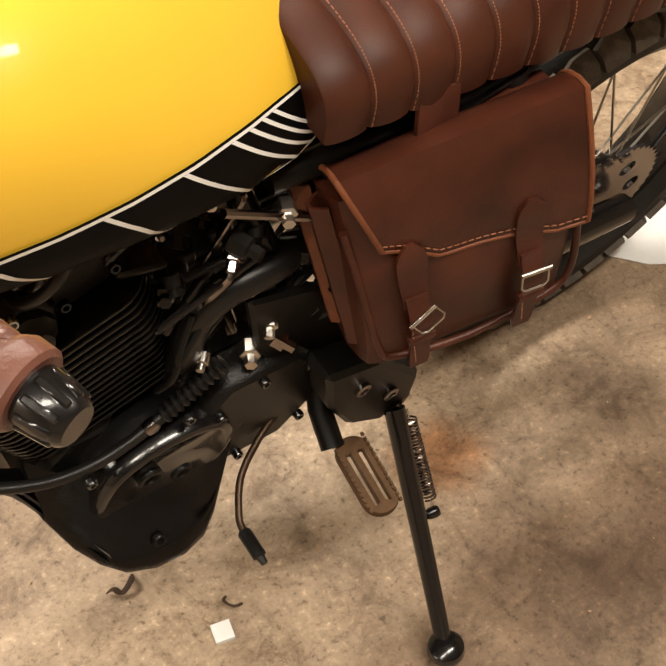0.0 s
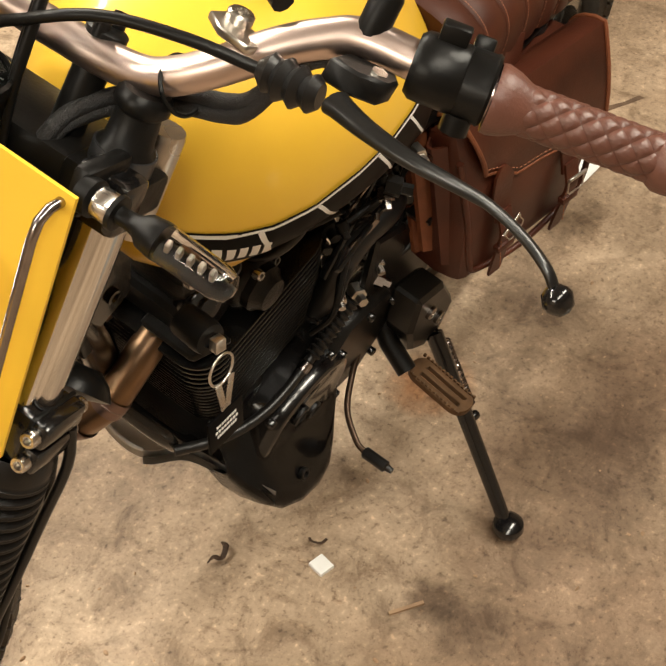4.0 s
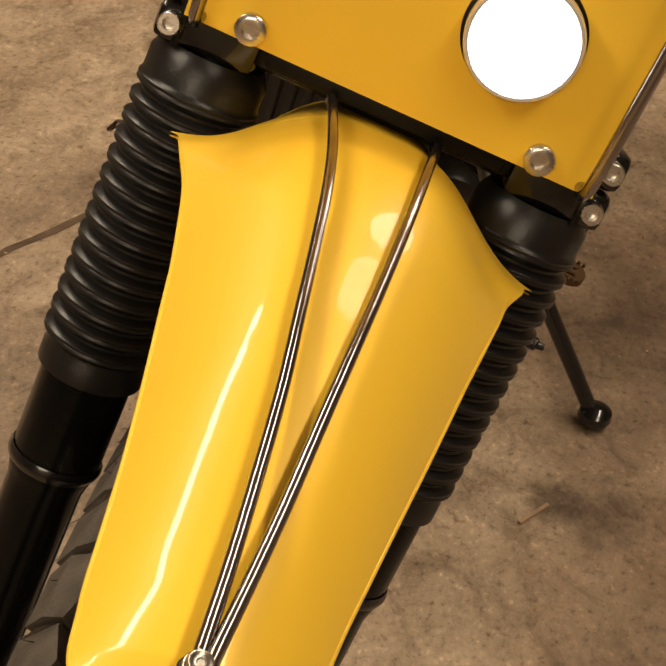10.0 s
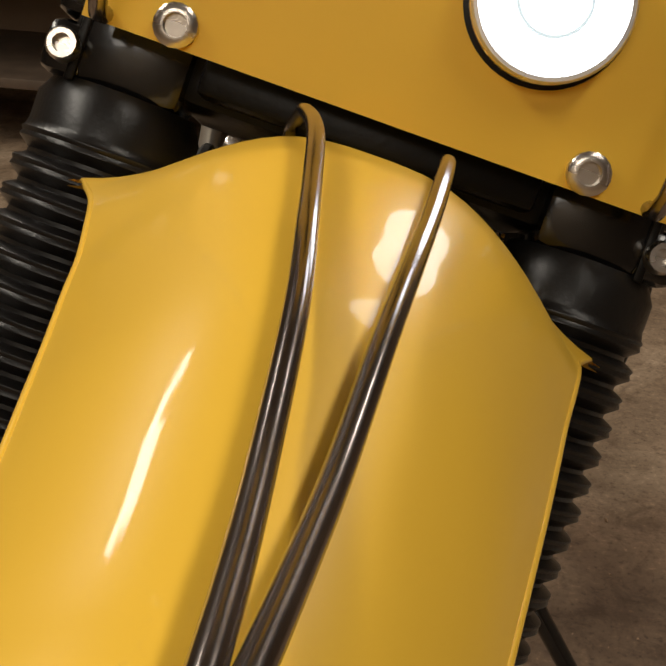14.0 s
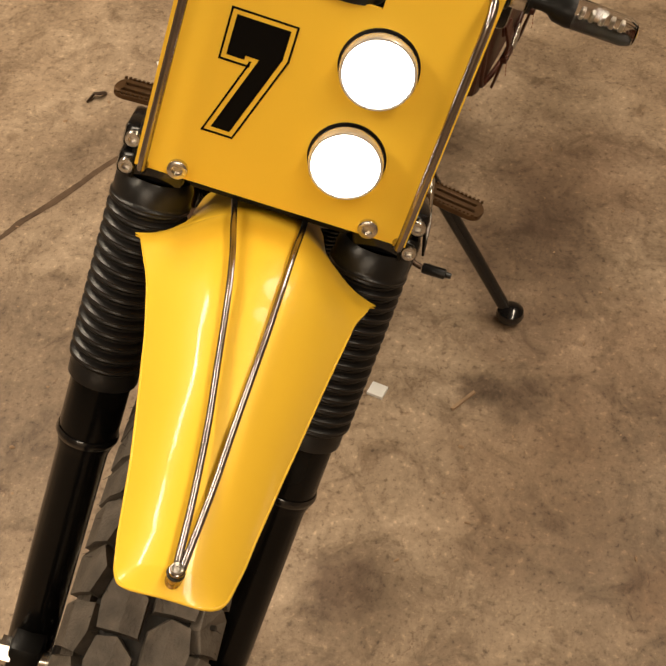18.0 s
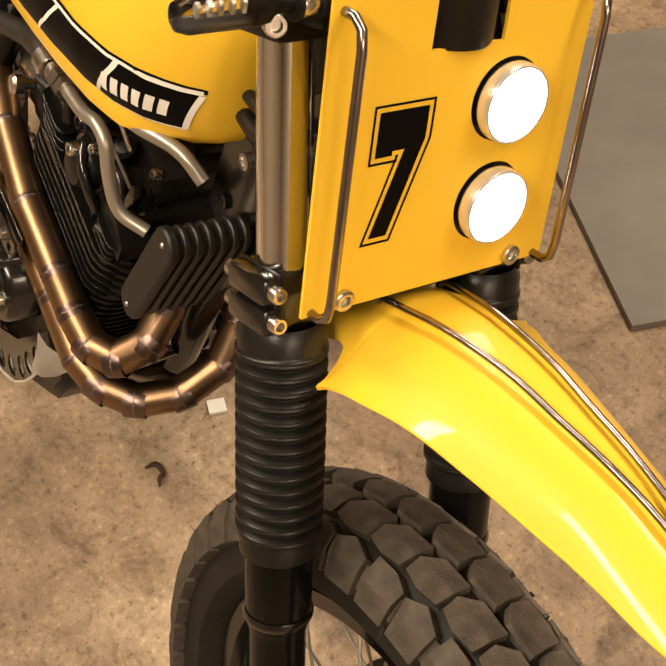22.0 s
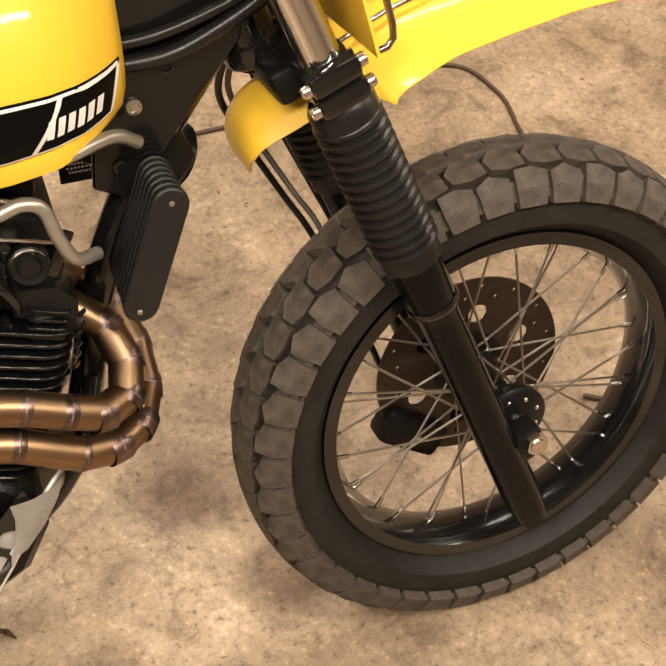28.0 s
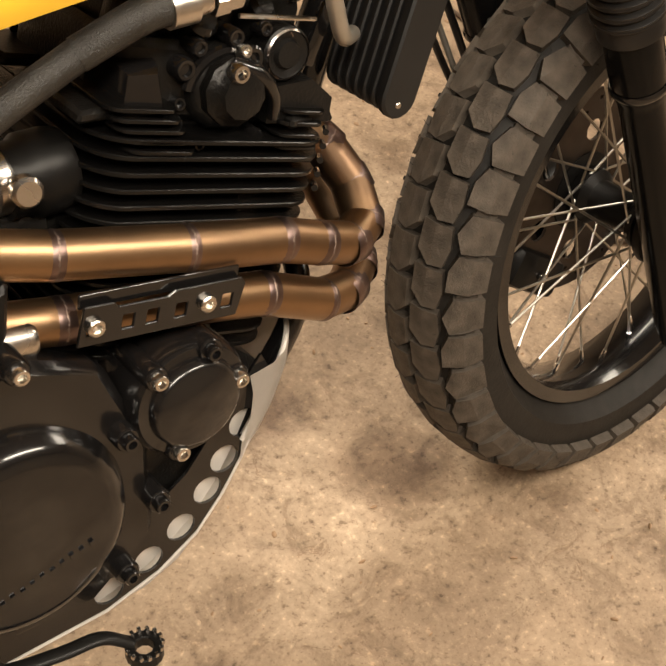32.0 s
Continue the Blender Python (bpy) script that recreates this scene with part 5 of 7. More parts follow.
part("spring_coil", tube([Vector((-0.521 + 0.006 * math.cos(k * 0.8), -0.090 + 0.0003 * k, 0.730 + 0.006 * math.sin(k * 0.8))) for k in range(30)], 0.0012, 6), DARKSTEEL, ringed)
for x, z, r in ((-0.553, 0.722, 0.0105), (-0.610, 0.729, 0.0090), (-0.566, 0.742, 0.0075), (-0.597, 0.742, 0.0070), (-0.540, 0.742, 0.0060), (-0.622, 0.690, 0.0060), (-0.604, 0.668, 0.0055), (-0.553, 0.660, 0.0055)):
    part("boss", lathe([(r, -0.03), (r, 0.002), (r * 0.8, 0.004), (r * 0.55, 0.0035), (r * 0.5, 0.001), (0, 0.001)], 18, aim((x, -0.090, z), RS)), BLACKGLOSS, head)
for k in range(6):
    part("fin_tip", tube([(-0.484 - 0.003 * k, -0.092, 0.654 - 0.0118 * k), (-0.478 - 0.003 * k, -0.082, 0.652 - 0.0118 * k)], 0.0028, 8), BLACKGLOSS, head)
part("decompressor_rod", tube([(-0.560, -0.088, 0.756), (-0.492, -0.088, 0.737)], 0.0020, 8), STEEL, head, "bright thin rod")
part("decompressor_arm", box(0.012, 0.006, 0.050, CYL @ pose(0.082, -0.088, 0.268, 0, 10, 0), 0.002), BLACKGLOSS, head)
part("decompressor_cable", tube(spline([(-0.555, -0.085, 0.792), (-0.53, -0.090, 0.790), (-0.50, -0.090, 0.775)], 5), 0.0022, 8), STEEL, head)
part("spark_plug_cap", tube(spline([(-0.57, 0.06, 0.73), (-0.575, 0.095, 0.75), (-0.60, 0.11, 0.79), (-0.65, 0.08, 0.82)], 5), 0.0055, 10), RUBBER, head, "black plug lead")
case = bp("crankcase", prism([(-0.555, 0.40), (-0.565, 0.45), (-0.60, 0.485), (-0.74, 0.47), (-0.86, 0.46), (-0.90, 0.38), (-0.84, 0.315), (-0.64, 0.312), (-0.585, 0.345)], 0.20, Matrix(((1, 0, 0, 0), (0, 0, -1, 0.10), (0, 1, 0, 0), (0, 0, 0, 1))), 0.01), ENGINE, "black engine crankcase")
# right side covers
clutch = part("clutch_cover", lathe([(0.118, -0.01), (0.118, 0.022), (0.112, 0.034), (0.092, 0.040), (0.086, 0.054), (0.078, 0.060), (0.070, 0.0615), (0, 0.063)], 56, aim((-0.815, -0.10, 0.430), (0, -1, 0))), BLACKGLOSS, case, "glossy black round clutch cover")
part("cover_arch", prism([(-0.70, 0.36), (-0.695, 0.46), (-0.725, 0.545), (-0.79, 0.575), (-0.86, 0.575), (-0.93, 0.53), (-0.94, 0.40), (-0.88, 0.32), (-0.76, 0.315)], 0.042, Matrix(((1, 0, 0, 0), (0, 0, -1, -0.098), (0, 1, 0, 0), (0, 0, 0, 1))), 0.008), BLACKGLOSS, case)
part("filter_cover", lathe([(0.052, -0.01), (0.052, 0.046), (0.048, 0.052), (0.040, 0.053), (0.038, 0.060), (0.034, 0.063), (0, 0.064)], 40, aim((-0.660, -0.098, 0.488), (0, -1, 0))), BLACKGLOSS, case, "black oil filter cover")
for x, z in ((-0.690, 0.524), (-0.678, 0.448), (-0.620, 0.494), (-0.642, 0.530), (-0.794, 0.578), (-0.70, 0.405), (-0.72, 0.48), (-0.735, 0.345)):
    part("bolt_boss", lathe([(0.0105, -0.06), (0.0105, 0.002), (0.009, 0.004), (0, 0.004)], 16, aim((x, -0.150, z), (0, -1, 0))), BLACKGLOSS, case)
    part("cover_bolt", socket_screw(0.0068, 0.008), STEEL if (x, z) not in ((-0.70, 0.405), (-0.72, 0.48), (-0.735, 0.345), (-0.642, 0.530)) else BLACKGLOSS, case, "socket bolt", aim((x, -0.153, z), (0, -1, 0)))
bars = bmesh.new()
for k in range(11):
    box(0.0040, 0.0012, 0.0045 + 0.0015 * (k % 3), pose(-0.850 + 0.0085 * k, -0.1635, 0.384 + 0.0022 * k, 0, -15, 0), 0, bars)
part("cast_lettering", bars, BLACKGLOSS, case)
# left side covers
STATOR = [(-0.598, 0.405), (-0.612, 0.368), (-0.65, 0.348), (-0.70, 0.345), (-0.745, 0.365), (-0.766, 0.41), (-0.760, 0.452), (-0.725, 0.478), (-0.67, 0.482), (-0.62, 0.456)]
st = [(p.x, p.y) for p in spline([(x, z, 0) for x, z in STATOR + STATOR[:1]], 5)][:-1]
part("stator_cover", loft([[(-0.682 + (x + 0.682) * k, y, 0.413 + (z - 0.413) * k) for x, z in st] for y, k in ((0.088, 1.0), (0.136, 1.0), (0.144, 0.985), (0.1485, 0.955), (0.1500, 0.90), (0.1505, 0.86), (0.1490, 0.82), (0.1500, 0.5), (0.1510, 0.2))]), BLACKGLOSS, case, "black stator cover with a raised rim")
part("cover_plug", lathe([(0.014, 0), (0.014, 0.004), (0.010, 0.005), (0.008, 0.0), (0, 0.0)], 20, aim((-0.662, 0.150, 0.432), (0, 1, -0.05))), ENGINE, case)
part("cover_plug", lathe([(0.012, 0), (0.012, 0.003), (0.009, 0.004), (0.007, 0.0), (0, 0.0)], 16, aim((-0.700, 0.150, 0.402), (0, 1, -0.05))), ENGINE, case)
part("sprocket_cover", prism([(-0.72, 0.34), (-0.84, 0.33), (-0.885, 0.38), (-0.89, 0.44), (-0.85, 0.50), (-0.76, 0.505), (-0.72, 0.46)], 0.050, Matrix(((1, 0, 0, 0), (0, 0, 1, 0.090), (0, 1, 0, 0), (0, 0, 0, 1))), 0.008), ENGINE, case)
for x, z in ((-0.60, 0.475), (-0.71, 0.50), (-0.75, 0.46), (-0.80, 0.49), (-0.86, 0.47), (-0.86, 0.36), (-0.78, 0.345)):
    part("cover_bolt", socket_screw(0.006, 0.008), BLACKGLOSS, case, "", aim((x, 0.140, z), (0, 1, 0)))
boot = []
for k in range(31):
    q = k / 30
    boot.append(Vector((-0.688 - 0.066 * q, 0.130, 0.506 + 0.046 * q)))
part("ribbed_boot", tube(boot, [0.0085 + 0.0022 * math.sin(k * 2.1) for k in range(31)], 14), RUBBER, case, "ribbed black cable boot")
part("clutch_arm", tube(spline([(-0.500, 0.085, 0.470), (-0.530, 0.106, 0.474), (-0.565, 0.122, 0.477), (-0.603, 0.131, 0.483), (-0.645, 0.132, 0.490), (-0.690, 0.130, 0.507)], 6), 0.0062, 12), RUBBER, case, "black cable curving below the fins")
part("cable_ferrule", lathe([(0.0075, 0), (0.0080, 0.003), (0.0080, 0.012), (0.006, 0.014), (0, 0.014)], 12, aim((-0.668, 0.131, 0.497), (-0.8, 0, 0.4))), DARKSTEEL, case)
clip = part("wire_clip", box(0.010, 0.004, 0.034, pose(-0.824, 0.116, 0.515, 0, 25, 0), 0.001), STEEL, case, "bright metal clip")
hose = bp("breather_hose", tube(spline([(-0.724, 0.100, 0.53), (-0.724, 0.108, 0.575), (-0.731, 0.110, 0.622), (-0.762, 0.110, 0.645), (-0.815, 0.110, 0.648), (-0.87, 0.09, 0.640)], 7), 0.0165, 18), RUBBER, "thick black rubber hose")
bp("starter_can", lathe([(0, 0), (0.020, 0), (0.022, 0.006), (0.022, 0.09), (0.016, 0.094), (0, 0.094)], 24, aim((-0.86, 0.03, 0.335), (-0.95, 0.25, 0.0))), DARKSTEEL, "dull metal canister")
rnd = random.Random(4)
for k in range(84):
    x, z = -0.70 - 0.17 * rnd.random(), 0.50 + 0.26 * rnd.random()
    y = 0.055 + 0.065 * rnd.random()
    r = 0.004 + 0.008 * rnd.random()
    if rnd.random() < 0.6:
        bp("fitting", lathe([(r, 0), (r, r * 1.5), (r * 0.6, r * 1.6), (r * 0.6, r * 2.6), (0, r * 2.6)], rnd.choice((6, 12)), aim((x, y, z), (rnd.uniform(-1, 1), 1, rnd.uniform(-1, 1)))), rnd.choice((ENGINE, ENGINE, DARKSTEEL, BLACKGLOSS, STEEL)))
    else:
        bp("pipe_run", tube(spline([(x, y, z), (x + rnd.uniform(-0.05, 0.05), y + 0.015, z + rnd.uniform(-0.05, 0.05)), (x + rnd.uniform(-0.08, 0.08), y, z + rnd.uniform(-0.09, 0.09))], 4), r * 0.45, 8), rnd.choice((RUBBER, BLACK, BLACKGLOSS, DARKSTEEL)))
# bash plate: bottom sheet and pierced side flanges
FLX = [(-0.566, 0.452), (-0.579, 0.416), (-0.600, 0.378), (-0.622, 0.346), (-0.652, 0.314), (-0.692, 0.291), (-0.745, 0.276), (-0.88, 0.272)]
LIP = [(-0.604, -0.119, 0.372), (-0.575, -0.117, 0.412), (-0.545, -0.104, 0.446), (-0.512, -0.050, 0.432), (-0.497, 0.0, 0.416), (-0.505, 0.045, 0.404), (-0.545, 0.080, 0.402), (-0.575, 0.130, 0.370), (-0.603, 0.178, 0.342)]


def skid_mesh(y0=-1.0, out=0.0):
    rim = [p + Vector((out, out, -out)) for p in spline([Vector(p) for p in LIP], 5) if p.y > y0]
    rings = []
    for s in (-0.28, 0.0, 0.25, 0.5, 0.75, 1.0):
        row = []
        for p in rim:
            back = Vector((-0.74, min(p.y * 0.96, 0.07), 0.276))
            row.append(p + Vector((0.004, 0, 0.022)) if s < 0 else p.lerp(back, s) - Vector((0, 0, 0.030 * math.sin(math.pi * s))))
        rings.append(row)
    rings.append([(-0.80, min(p.y * 0.9, 0.02), 0.276) for p in rim])
    bm = loft(rings, closed=False, caps=False)
    bmesh.ops.solidify(bm, geom=bm.faces[:], thickness=0.003)
    return bm


ALUGREY = material("scuffed_alloy_plate", (0.62, 0.585, 0.54), 0.48, 0.3, var=0.2, scale=30)
skid = bp("skid_plate", skid_mesh(), ALUGREY, "bare alloy bash plate under the engine")
part("skid_lip", tube([p + Vector((0.004, 0, 0.023)) for p in spline([Vector(p) for p in LIP], 5) if p.y < 0.05], 0.0025, 8), ALUGREY, skid, "bare alloy rolled lip")
part("skid_side", skid_mesh(0.040, 0.004), BLACK, skid, "black-painted side of the bash plate")
WING = [(-0.556, (0.085, 0.470), (0.112, 0.436), (0.128, 0.402), (0.10, 0.385)), (-0.572, (0.100, 0.458), (0.132, 0.412), (0.156, 0.368), (0.12, 0.345)), (-0.590, (0.112, 0.448), (0.148, 0.392), (0.176, 0.345), (0.14, 0.318)), (-0.612, (0.120, 0.440), (0.160, 0.375), (0.191, 0.324), (0.15, 0.296)), (-0.645, (0.125, 0.432), (0.166, 0.366), (0.199, 0.310), (0.15, 0.284)), (-0.680, (0.125, 0.430), (0.166, 0.364), (0.200, 0.306), (0.15, 0.282)), (-0.706, (0.125, 0.430), (0.162, 0.367), (0.195, 0.313), (0.14, 0.286)), (-0.726, (0.123, 0.432), (0.154, 0.374), (0.182, 0.328), (0.13, 0.296)), (-0.745, (0.120, 0.438), (0.144, 0.388), (0.164, 0.350), (0.115, 0.310)), (-0.768, (0.112, 0.450), (0.130, 0.415), (0.142, 0.385), (0.10, 0.340))]
wing = loft([[Vector((x, p.x, p.y)) for p in spline([Vector((a, b, 0)) for a, b in q], 5)] for x, *q in WING], closed=False, caps=False)
bmesh.ops.solidify(wing, geom=wing.faces[:], thickness=0.003)
part("skid_wing", wing, BLACKGLOSS, skid, "glossy black wing flaring out under the engine")
part("wing_rivet", lathe([(0.0035, 0), (0.003, 0.0015), (0, 0.0018)], 10, aim((-0.711, 0.190, 0.318), (-0.2, 0.9, 0.4))), STEEL, skid, "small bright rivet")
part("wing_bolt", socket_screw(0.008, 0.006), ENGINE, skid, "", aim((-0.655, 0.182, 0.343), (0, 0.9, 0.45)))
corner = loft([[(-0.590, -0.1225, 0.462), (-0.566, -0.1215, 0.464), (-0.548, -0.113, 0.464), (-0.532, -0.096, 0.461)], [(-0.588, -0.1225, 0.442), (-0.570, -0.1215, 0.441), (-0.554, -0.115, 0.442), (-0.540, -0.102, 0.443)], [(-0.592, -0.1225, 0.418), (-0.579, -0.1215, 0.415), (-0.569, -0.116, 0.414), (-0.560, -0.109, 0.415)], [(-0.599, -0.1220, 0.396), (-0.593, -0.1210, 0.394), (-0.588, -0.118, 0.392), (-0.583, -0.115, 0.392)]], closed=False, caps=False)
bmesh.ops.solidify(corner, geom=corner.faces[:], thickness=0.002)
part("skid_corner", corner, ALUGREY, skid, "bare alloy corner bent round to the flange")
for sy in (-1,):
    inner = [(-0.88, 0.335), (-0.72, 0.345), (-0.655, 0.385), (-0.615, 0.43), (-0.575, 0.475)]
    part("skid_side", prism([(x, z + 0.002) for x, z in FLX] + inner, 0.003, Matrix(((1, 0, 0, 0), (0, 0, 1, sy * 0.116 - 0.0015), (0, 1, 0, 0), (0, 0, 0, 1))), 0, None, [circle(x, z, 0.0140, 18) for x, z in ((-0.597, 0.412), (-0.618, 0.382), (-0.637, 0.356), (-0.666, 0.329), (-0.700, 0.310), (-0.740, 0.297))]), BLACKGLOSS, skid, "pierced side flange", None, False)
    part("flange_edge", tube([Vector((x, sy * 0.1175, z)) for x, z in FLX], 0.0016, 6), ALUGREY, skid, "bare metal rim")
    # Pale plate added behind the holes, standing for the bright floor seen through them.
    part("flange_backing", prism([(x - 0.004, z + 0.004) for x, z in FLX] + [(-0.88, 0.300), (-0.74, 0.315), (-0.69, 0.332), (-0.645, 0.372), (-0.622, 0.412), (-0.605, 0.436)], 0.002, Matrix(((1, 0, 0, 0), (0, 0, 1, sy * 0.108), (0, 1, 0, 0), (0, 0, 0, 1)))), ALUGREY, skid, "pale plate added behind the holes", None, False)
brake = bp("brake_pedal", tube(spline([(-0.90, -0.150, 0.345), (-0.86, -0.168, 0.328), (-0.81, -0.172, 0.318), (-0.775, -0.172, 0.312), (-0.752, -0.178, 0.296)], 5), 0.007, 12, flat=0.55), BLACK, "black brake pedal")
part("pedal_pad", prism(circle(0, 0, 0.016, 18), 0.012, aim((-0.745, -0.185, 0.284), (0, -0.1, 1)), 0.001, None, [circle(0, 0, 0.008, 10)]), BLACK, brake, "serrated pedal pad", None, False)
for k in range(14):
    part("pad_tooth", box(0.003, 0.003, 0.004, aim((-0.745, -0.185, 0.284), (0, -0.1, 1)) @ pose(0.015 * math.cos(k * 0.449), 0.015 * math.sin(k * 0.449), 0.014)), STEEL, brake)
bp("carburettor", lathe([(0.024, 0), (0.024, 0.03), (0.032, 0.034), (0.032, 0.07), (0.026, 0.075), (0.026, 0.09), (0, 0.09)], 24, aim((-0.69, 0.03, 0.63), (-1, 0, 0.05))), ENGINE, "carburettor behind the cylinder")
bp("carburettor", lathe([(0.024, 0), (0.024, 0.03), (0.032, 0.034), (0.032, 0.07), (0.026, 0.075), (0.026, 0.09), (0, 0.09)], 24, aim((-0.69, -0.04, 0.63), (-1, 0, 0.05))), ENGINE, "carburettor behind the cylinder")
# frame
FR = [("down_tube", [(-0.300, 0, 0.88), (-0.40, 0, 0.74), (-0.455, 0, 0.62), (-0.475, 0, 0.54), (-0.49, 0, 0.48)], 0.019), ("backbone", [(-0.30, 0, 0.975), (-0.45, 0, 0.935), (-0.86, 0, 0.86)], 0.028)]
for n, p, r in FR:
    bp(n, tube(spline(p, 5), r, 16), BLACKGLOSS, "black frame tube")
bp("head_tube", lathe([(0.031, 0.008), (0.033, 0.012), (0.033, 0.03), (0.029, 0.034), (0.029, 0.165), (0.033, 0.17), (0.033, 0.19), (0.030, 0.192)], 26, STEER @ pose(-0.062, 0, 0)), BLACKGLOSS, "black steering head")
for sy in (1, -1):
    bp("cradle_tube", tube(spline([(-0.478, sy * 0.015, 0.52), (-0.505, sy * 0.070, 0.475), (-0.56, sy * 0.075, 0.405), (-0.66, sy * 0.080, 0.352), (-0.80, sy * 0.085, 0.340), (-0.89, sy * 0.12, 0.40)], 6), 0.0115, 14), BLACKGLOSS, "black frame cradle tube")
    bp("frame_rail", tube(spline([(-0.755, sy * 0.075, 0.82), (-0.80, sy * 0.092, 0.70), (-0.855, sy * 0.106, 0.56), (-0.90, sy * 0.112, 0.44), (-0.92, sy * 0.112, 0.36)], 5), 0.0130, 14), SLIDER, "black frame tube")
    bp("gusset", prism([(-0.270, 0.985), (-0.285, 0.885), (-0.345, 0.815), (-0.405, 0.735), (-0.445, 0.755), (-0.435, 0.84), (-0.45, 0.97), (-0.36, 0.99)], 0.008, Matrix(((1, 0, 0, 0), (0, 0, 1, sy * 0.030 - 0.004), (0, 1, 0, 0), (0, 0, 0, 1))), 0.002), BLACKGLOSS, "black frame gusset plate")
    for x, z in ((-0.395, 0.835), (-0.36, 0.87), (-0.415, 0.775)):
        bp("gusset_bolt", lathe([(0.008, 0), (0.008, 0.004), (0.005, 0.0045), (0.004, 0.002), (0, 0.002)], 12, aim((x, sy * 0.034, z), (0, sy, 0))), STEEL if x == -0.395 else BLACKGLOSS)
    bp("loom_run", tube(spline([(-0.26, sy * 0.050, 0.93), (-0.31, sy * 0.052, 0.905), (-0.36, sy * 0.048, 0.885), (-0.42, sy * 0.042, 0.88)], 6), 0.008, 10), RUBBER, "black wiring sheath")
    bp("loom_run", tube(spline([(-0.25, sy * 0.044, 0.945), (-0.31, sy * 0.050, 0.923), (-0.37, sy * 0.046, 0.905), (-0.43, sy * 0.042, 0.90)], 6), 0.006, 10), RUBBER, "black wiring sheath")
horn = bp("horn", lathe([(0, -0.012), (0.018, -0.012), (0.028, -0.004), (0.034, 0.004), (0.036, 0.010), (0.030, 0.012), (0.012, 0.016), (0, 0.017)], 28, aim((-0.352, 0.055, 0.735), (0.75, 0.2, -0.5))), BLACK, "round black horn under the steering head")
part("horn_bracket", box(0.012, 0.02, 0.06, pose(-0.362, 0.04, 0.77, 0, 20, 0), 0.002), BLACK, horn)
# oil cooler on the right of the down tube: a stack of rounded plates
CO = Matrix.Translation((-0.404, 0, 0.712)) @ Matrix.Rotation(radians(21.8), 4, "Y") @ Matrix(((1, 0, 0, 0), (0, 0, -1, 0), (0, 1, 0, 0), (0, 0, 0, 1)))
COOL = material("cooler_black", (0.0065, 0.0063, 0.0062), 0.5, var=0.2, scale=40)


def stadium(w, h, n=8):
    return [(w * math.cos(math.pi * k / n), h - w + w * math.sin(math.pi * k / n)) for k in range(n + 1)] + [(-w * math.cos(math.pi * k / n), -h + w - w * math.sin(math.pi * k / n)) for k in range(n + 1)]


cool = bp("oil_cooler", prism(stadium(0.0180, 0.074), 0.010, CO @ Matrix.Translation((0, 0, 0.100)), 0.002), COOL, "black oil cooler with stacked plates")
for k in range(6):
    part("cooler_plate", prism(stadium(0.0172, 0.072), 0.0065, CO @ Matrix.Translation((0, 0, 0.0885 - 0.0118 * k)), 0.0015), COOL, cool)
part("cooler_core", prism(stadium(0.013, 0.068), 0.075, CO @ Matrix.Translation((0, 0, 0.026))), COOL, cool)
for z in (0.058, -0.062):
    part("cooler_rivet", lathe([(0.003, 0), (0.002, 0.0012), (0, 0.0012)], 8, CO @ Matrix.Translation((0, z, 0.110))), STEEL, cool)
HOSE = material("dark_braided_hose", (0.020, 0.018, 0.015), 0.45, var=0.5, scale=300, bump=0.6, bscale=700)
for pts, r in (([(-0.70, -0.110, 0.770), (-0.655, -0.118, 0.788), (-0.635, -0.120, 0.790)], 0.0125), ([(-0.76, -0.085, 0.800), (-0.69, -0.095, 0.815), (-0.64, -0.105, 0.818)], 0.0125), ([(-0.90, -0.10, 0.690), (-0.82, -0.112, 0.720), (-0.755, -0.113, 0.750), (-0.70, -0.110, 0.770)], 0.0115)):
    bp("oil_hose", tube(spline(pts, 6), r, 18), HOSE, "dark braided oil hose")
for y, z, pts in ((-0.120, 0.790, [(-0.585, -0.120, 0.790), (-0.545, -0.120, 0.792), (-0.518, -0.118, 0.798), (-0.500, -0.116, 0.788), (-0.491, -0.112, 0.755), (-0.478, -0.104, 0.725), (-0.455, -0.085, 0.715)]), (-0.105, 0.818, [(-0.585, -0.105, 0.818), (-0.545, -0.108, 0.820), (-0.515, -0.110, 0.824), (-0.470, -0.105, 0.830), (-0.425, -0.085, 0.832), (-0.40, -0.070, 0.815)])):
    ol = bp("oil_pipe", tube(spline(pts, 7), 0.0068, 14), material("zinc_pipe", (0.40, 0.37, 0.32), 0.4, 0.8, var=0.15, scale=60), "dull zinc oil pipe")
    for x, r, n, w in ((-0.637, 0.0150, 20, 0.020), (-0.615, 0.0110, 16, 0.010), (-0.603, 0.0142, 6, 0.012), (-0.590, 0.0125, 6, 0.010)):
        part("hose_fitting", lathe([(0, 0), (r, 0), (r, w), (0, w)], n, aim((x, y, z), (1, 0, 0))), STEEL, ol, "steel hose union")
# carburettor bell and choke knob, right side
bp("intake_bell", lathe([(0.030, 0), (0.032, 0.01), (0.032, 0.03), (0.028, 0.035), (0.028, 0.05), (0, 0.05)], 26, aim((-0.700, -0.055, 0.665), (-0.95, -0.1, 0.1))), BLACK)
bp("carburettor_body", lathe([(0.026, 0), (0.026, 0.012), (0.022, 0.014), (0.022, 0.045), (0, 0.045)], 24, aim((-0.748, -0.058, 0.672), (-0.95, -0.1, 0.1))), STEEL, "cast alloy carburettor body")
bp("choke_knob", lathe([(0.006, 0), (0.006, 0.012), (0.011, 0.013), (0.0115, 0.022), (0.009, 0.025), (0, 0.025)], 20, aim((-0.745, -0.085, 0.680), (-0.1, -1, 0.1))), STEEL, "round alloy choke knob")
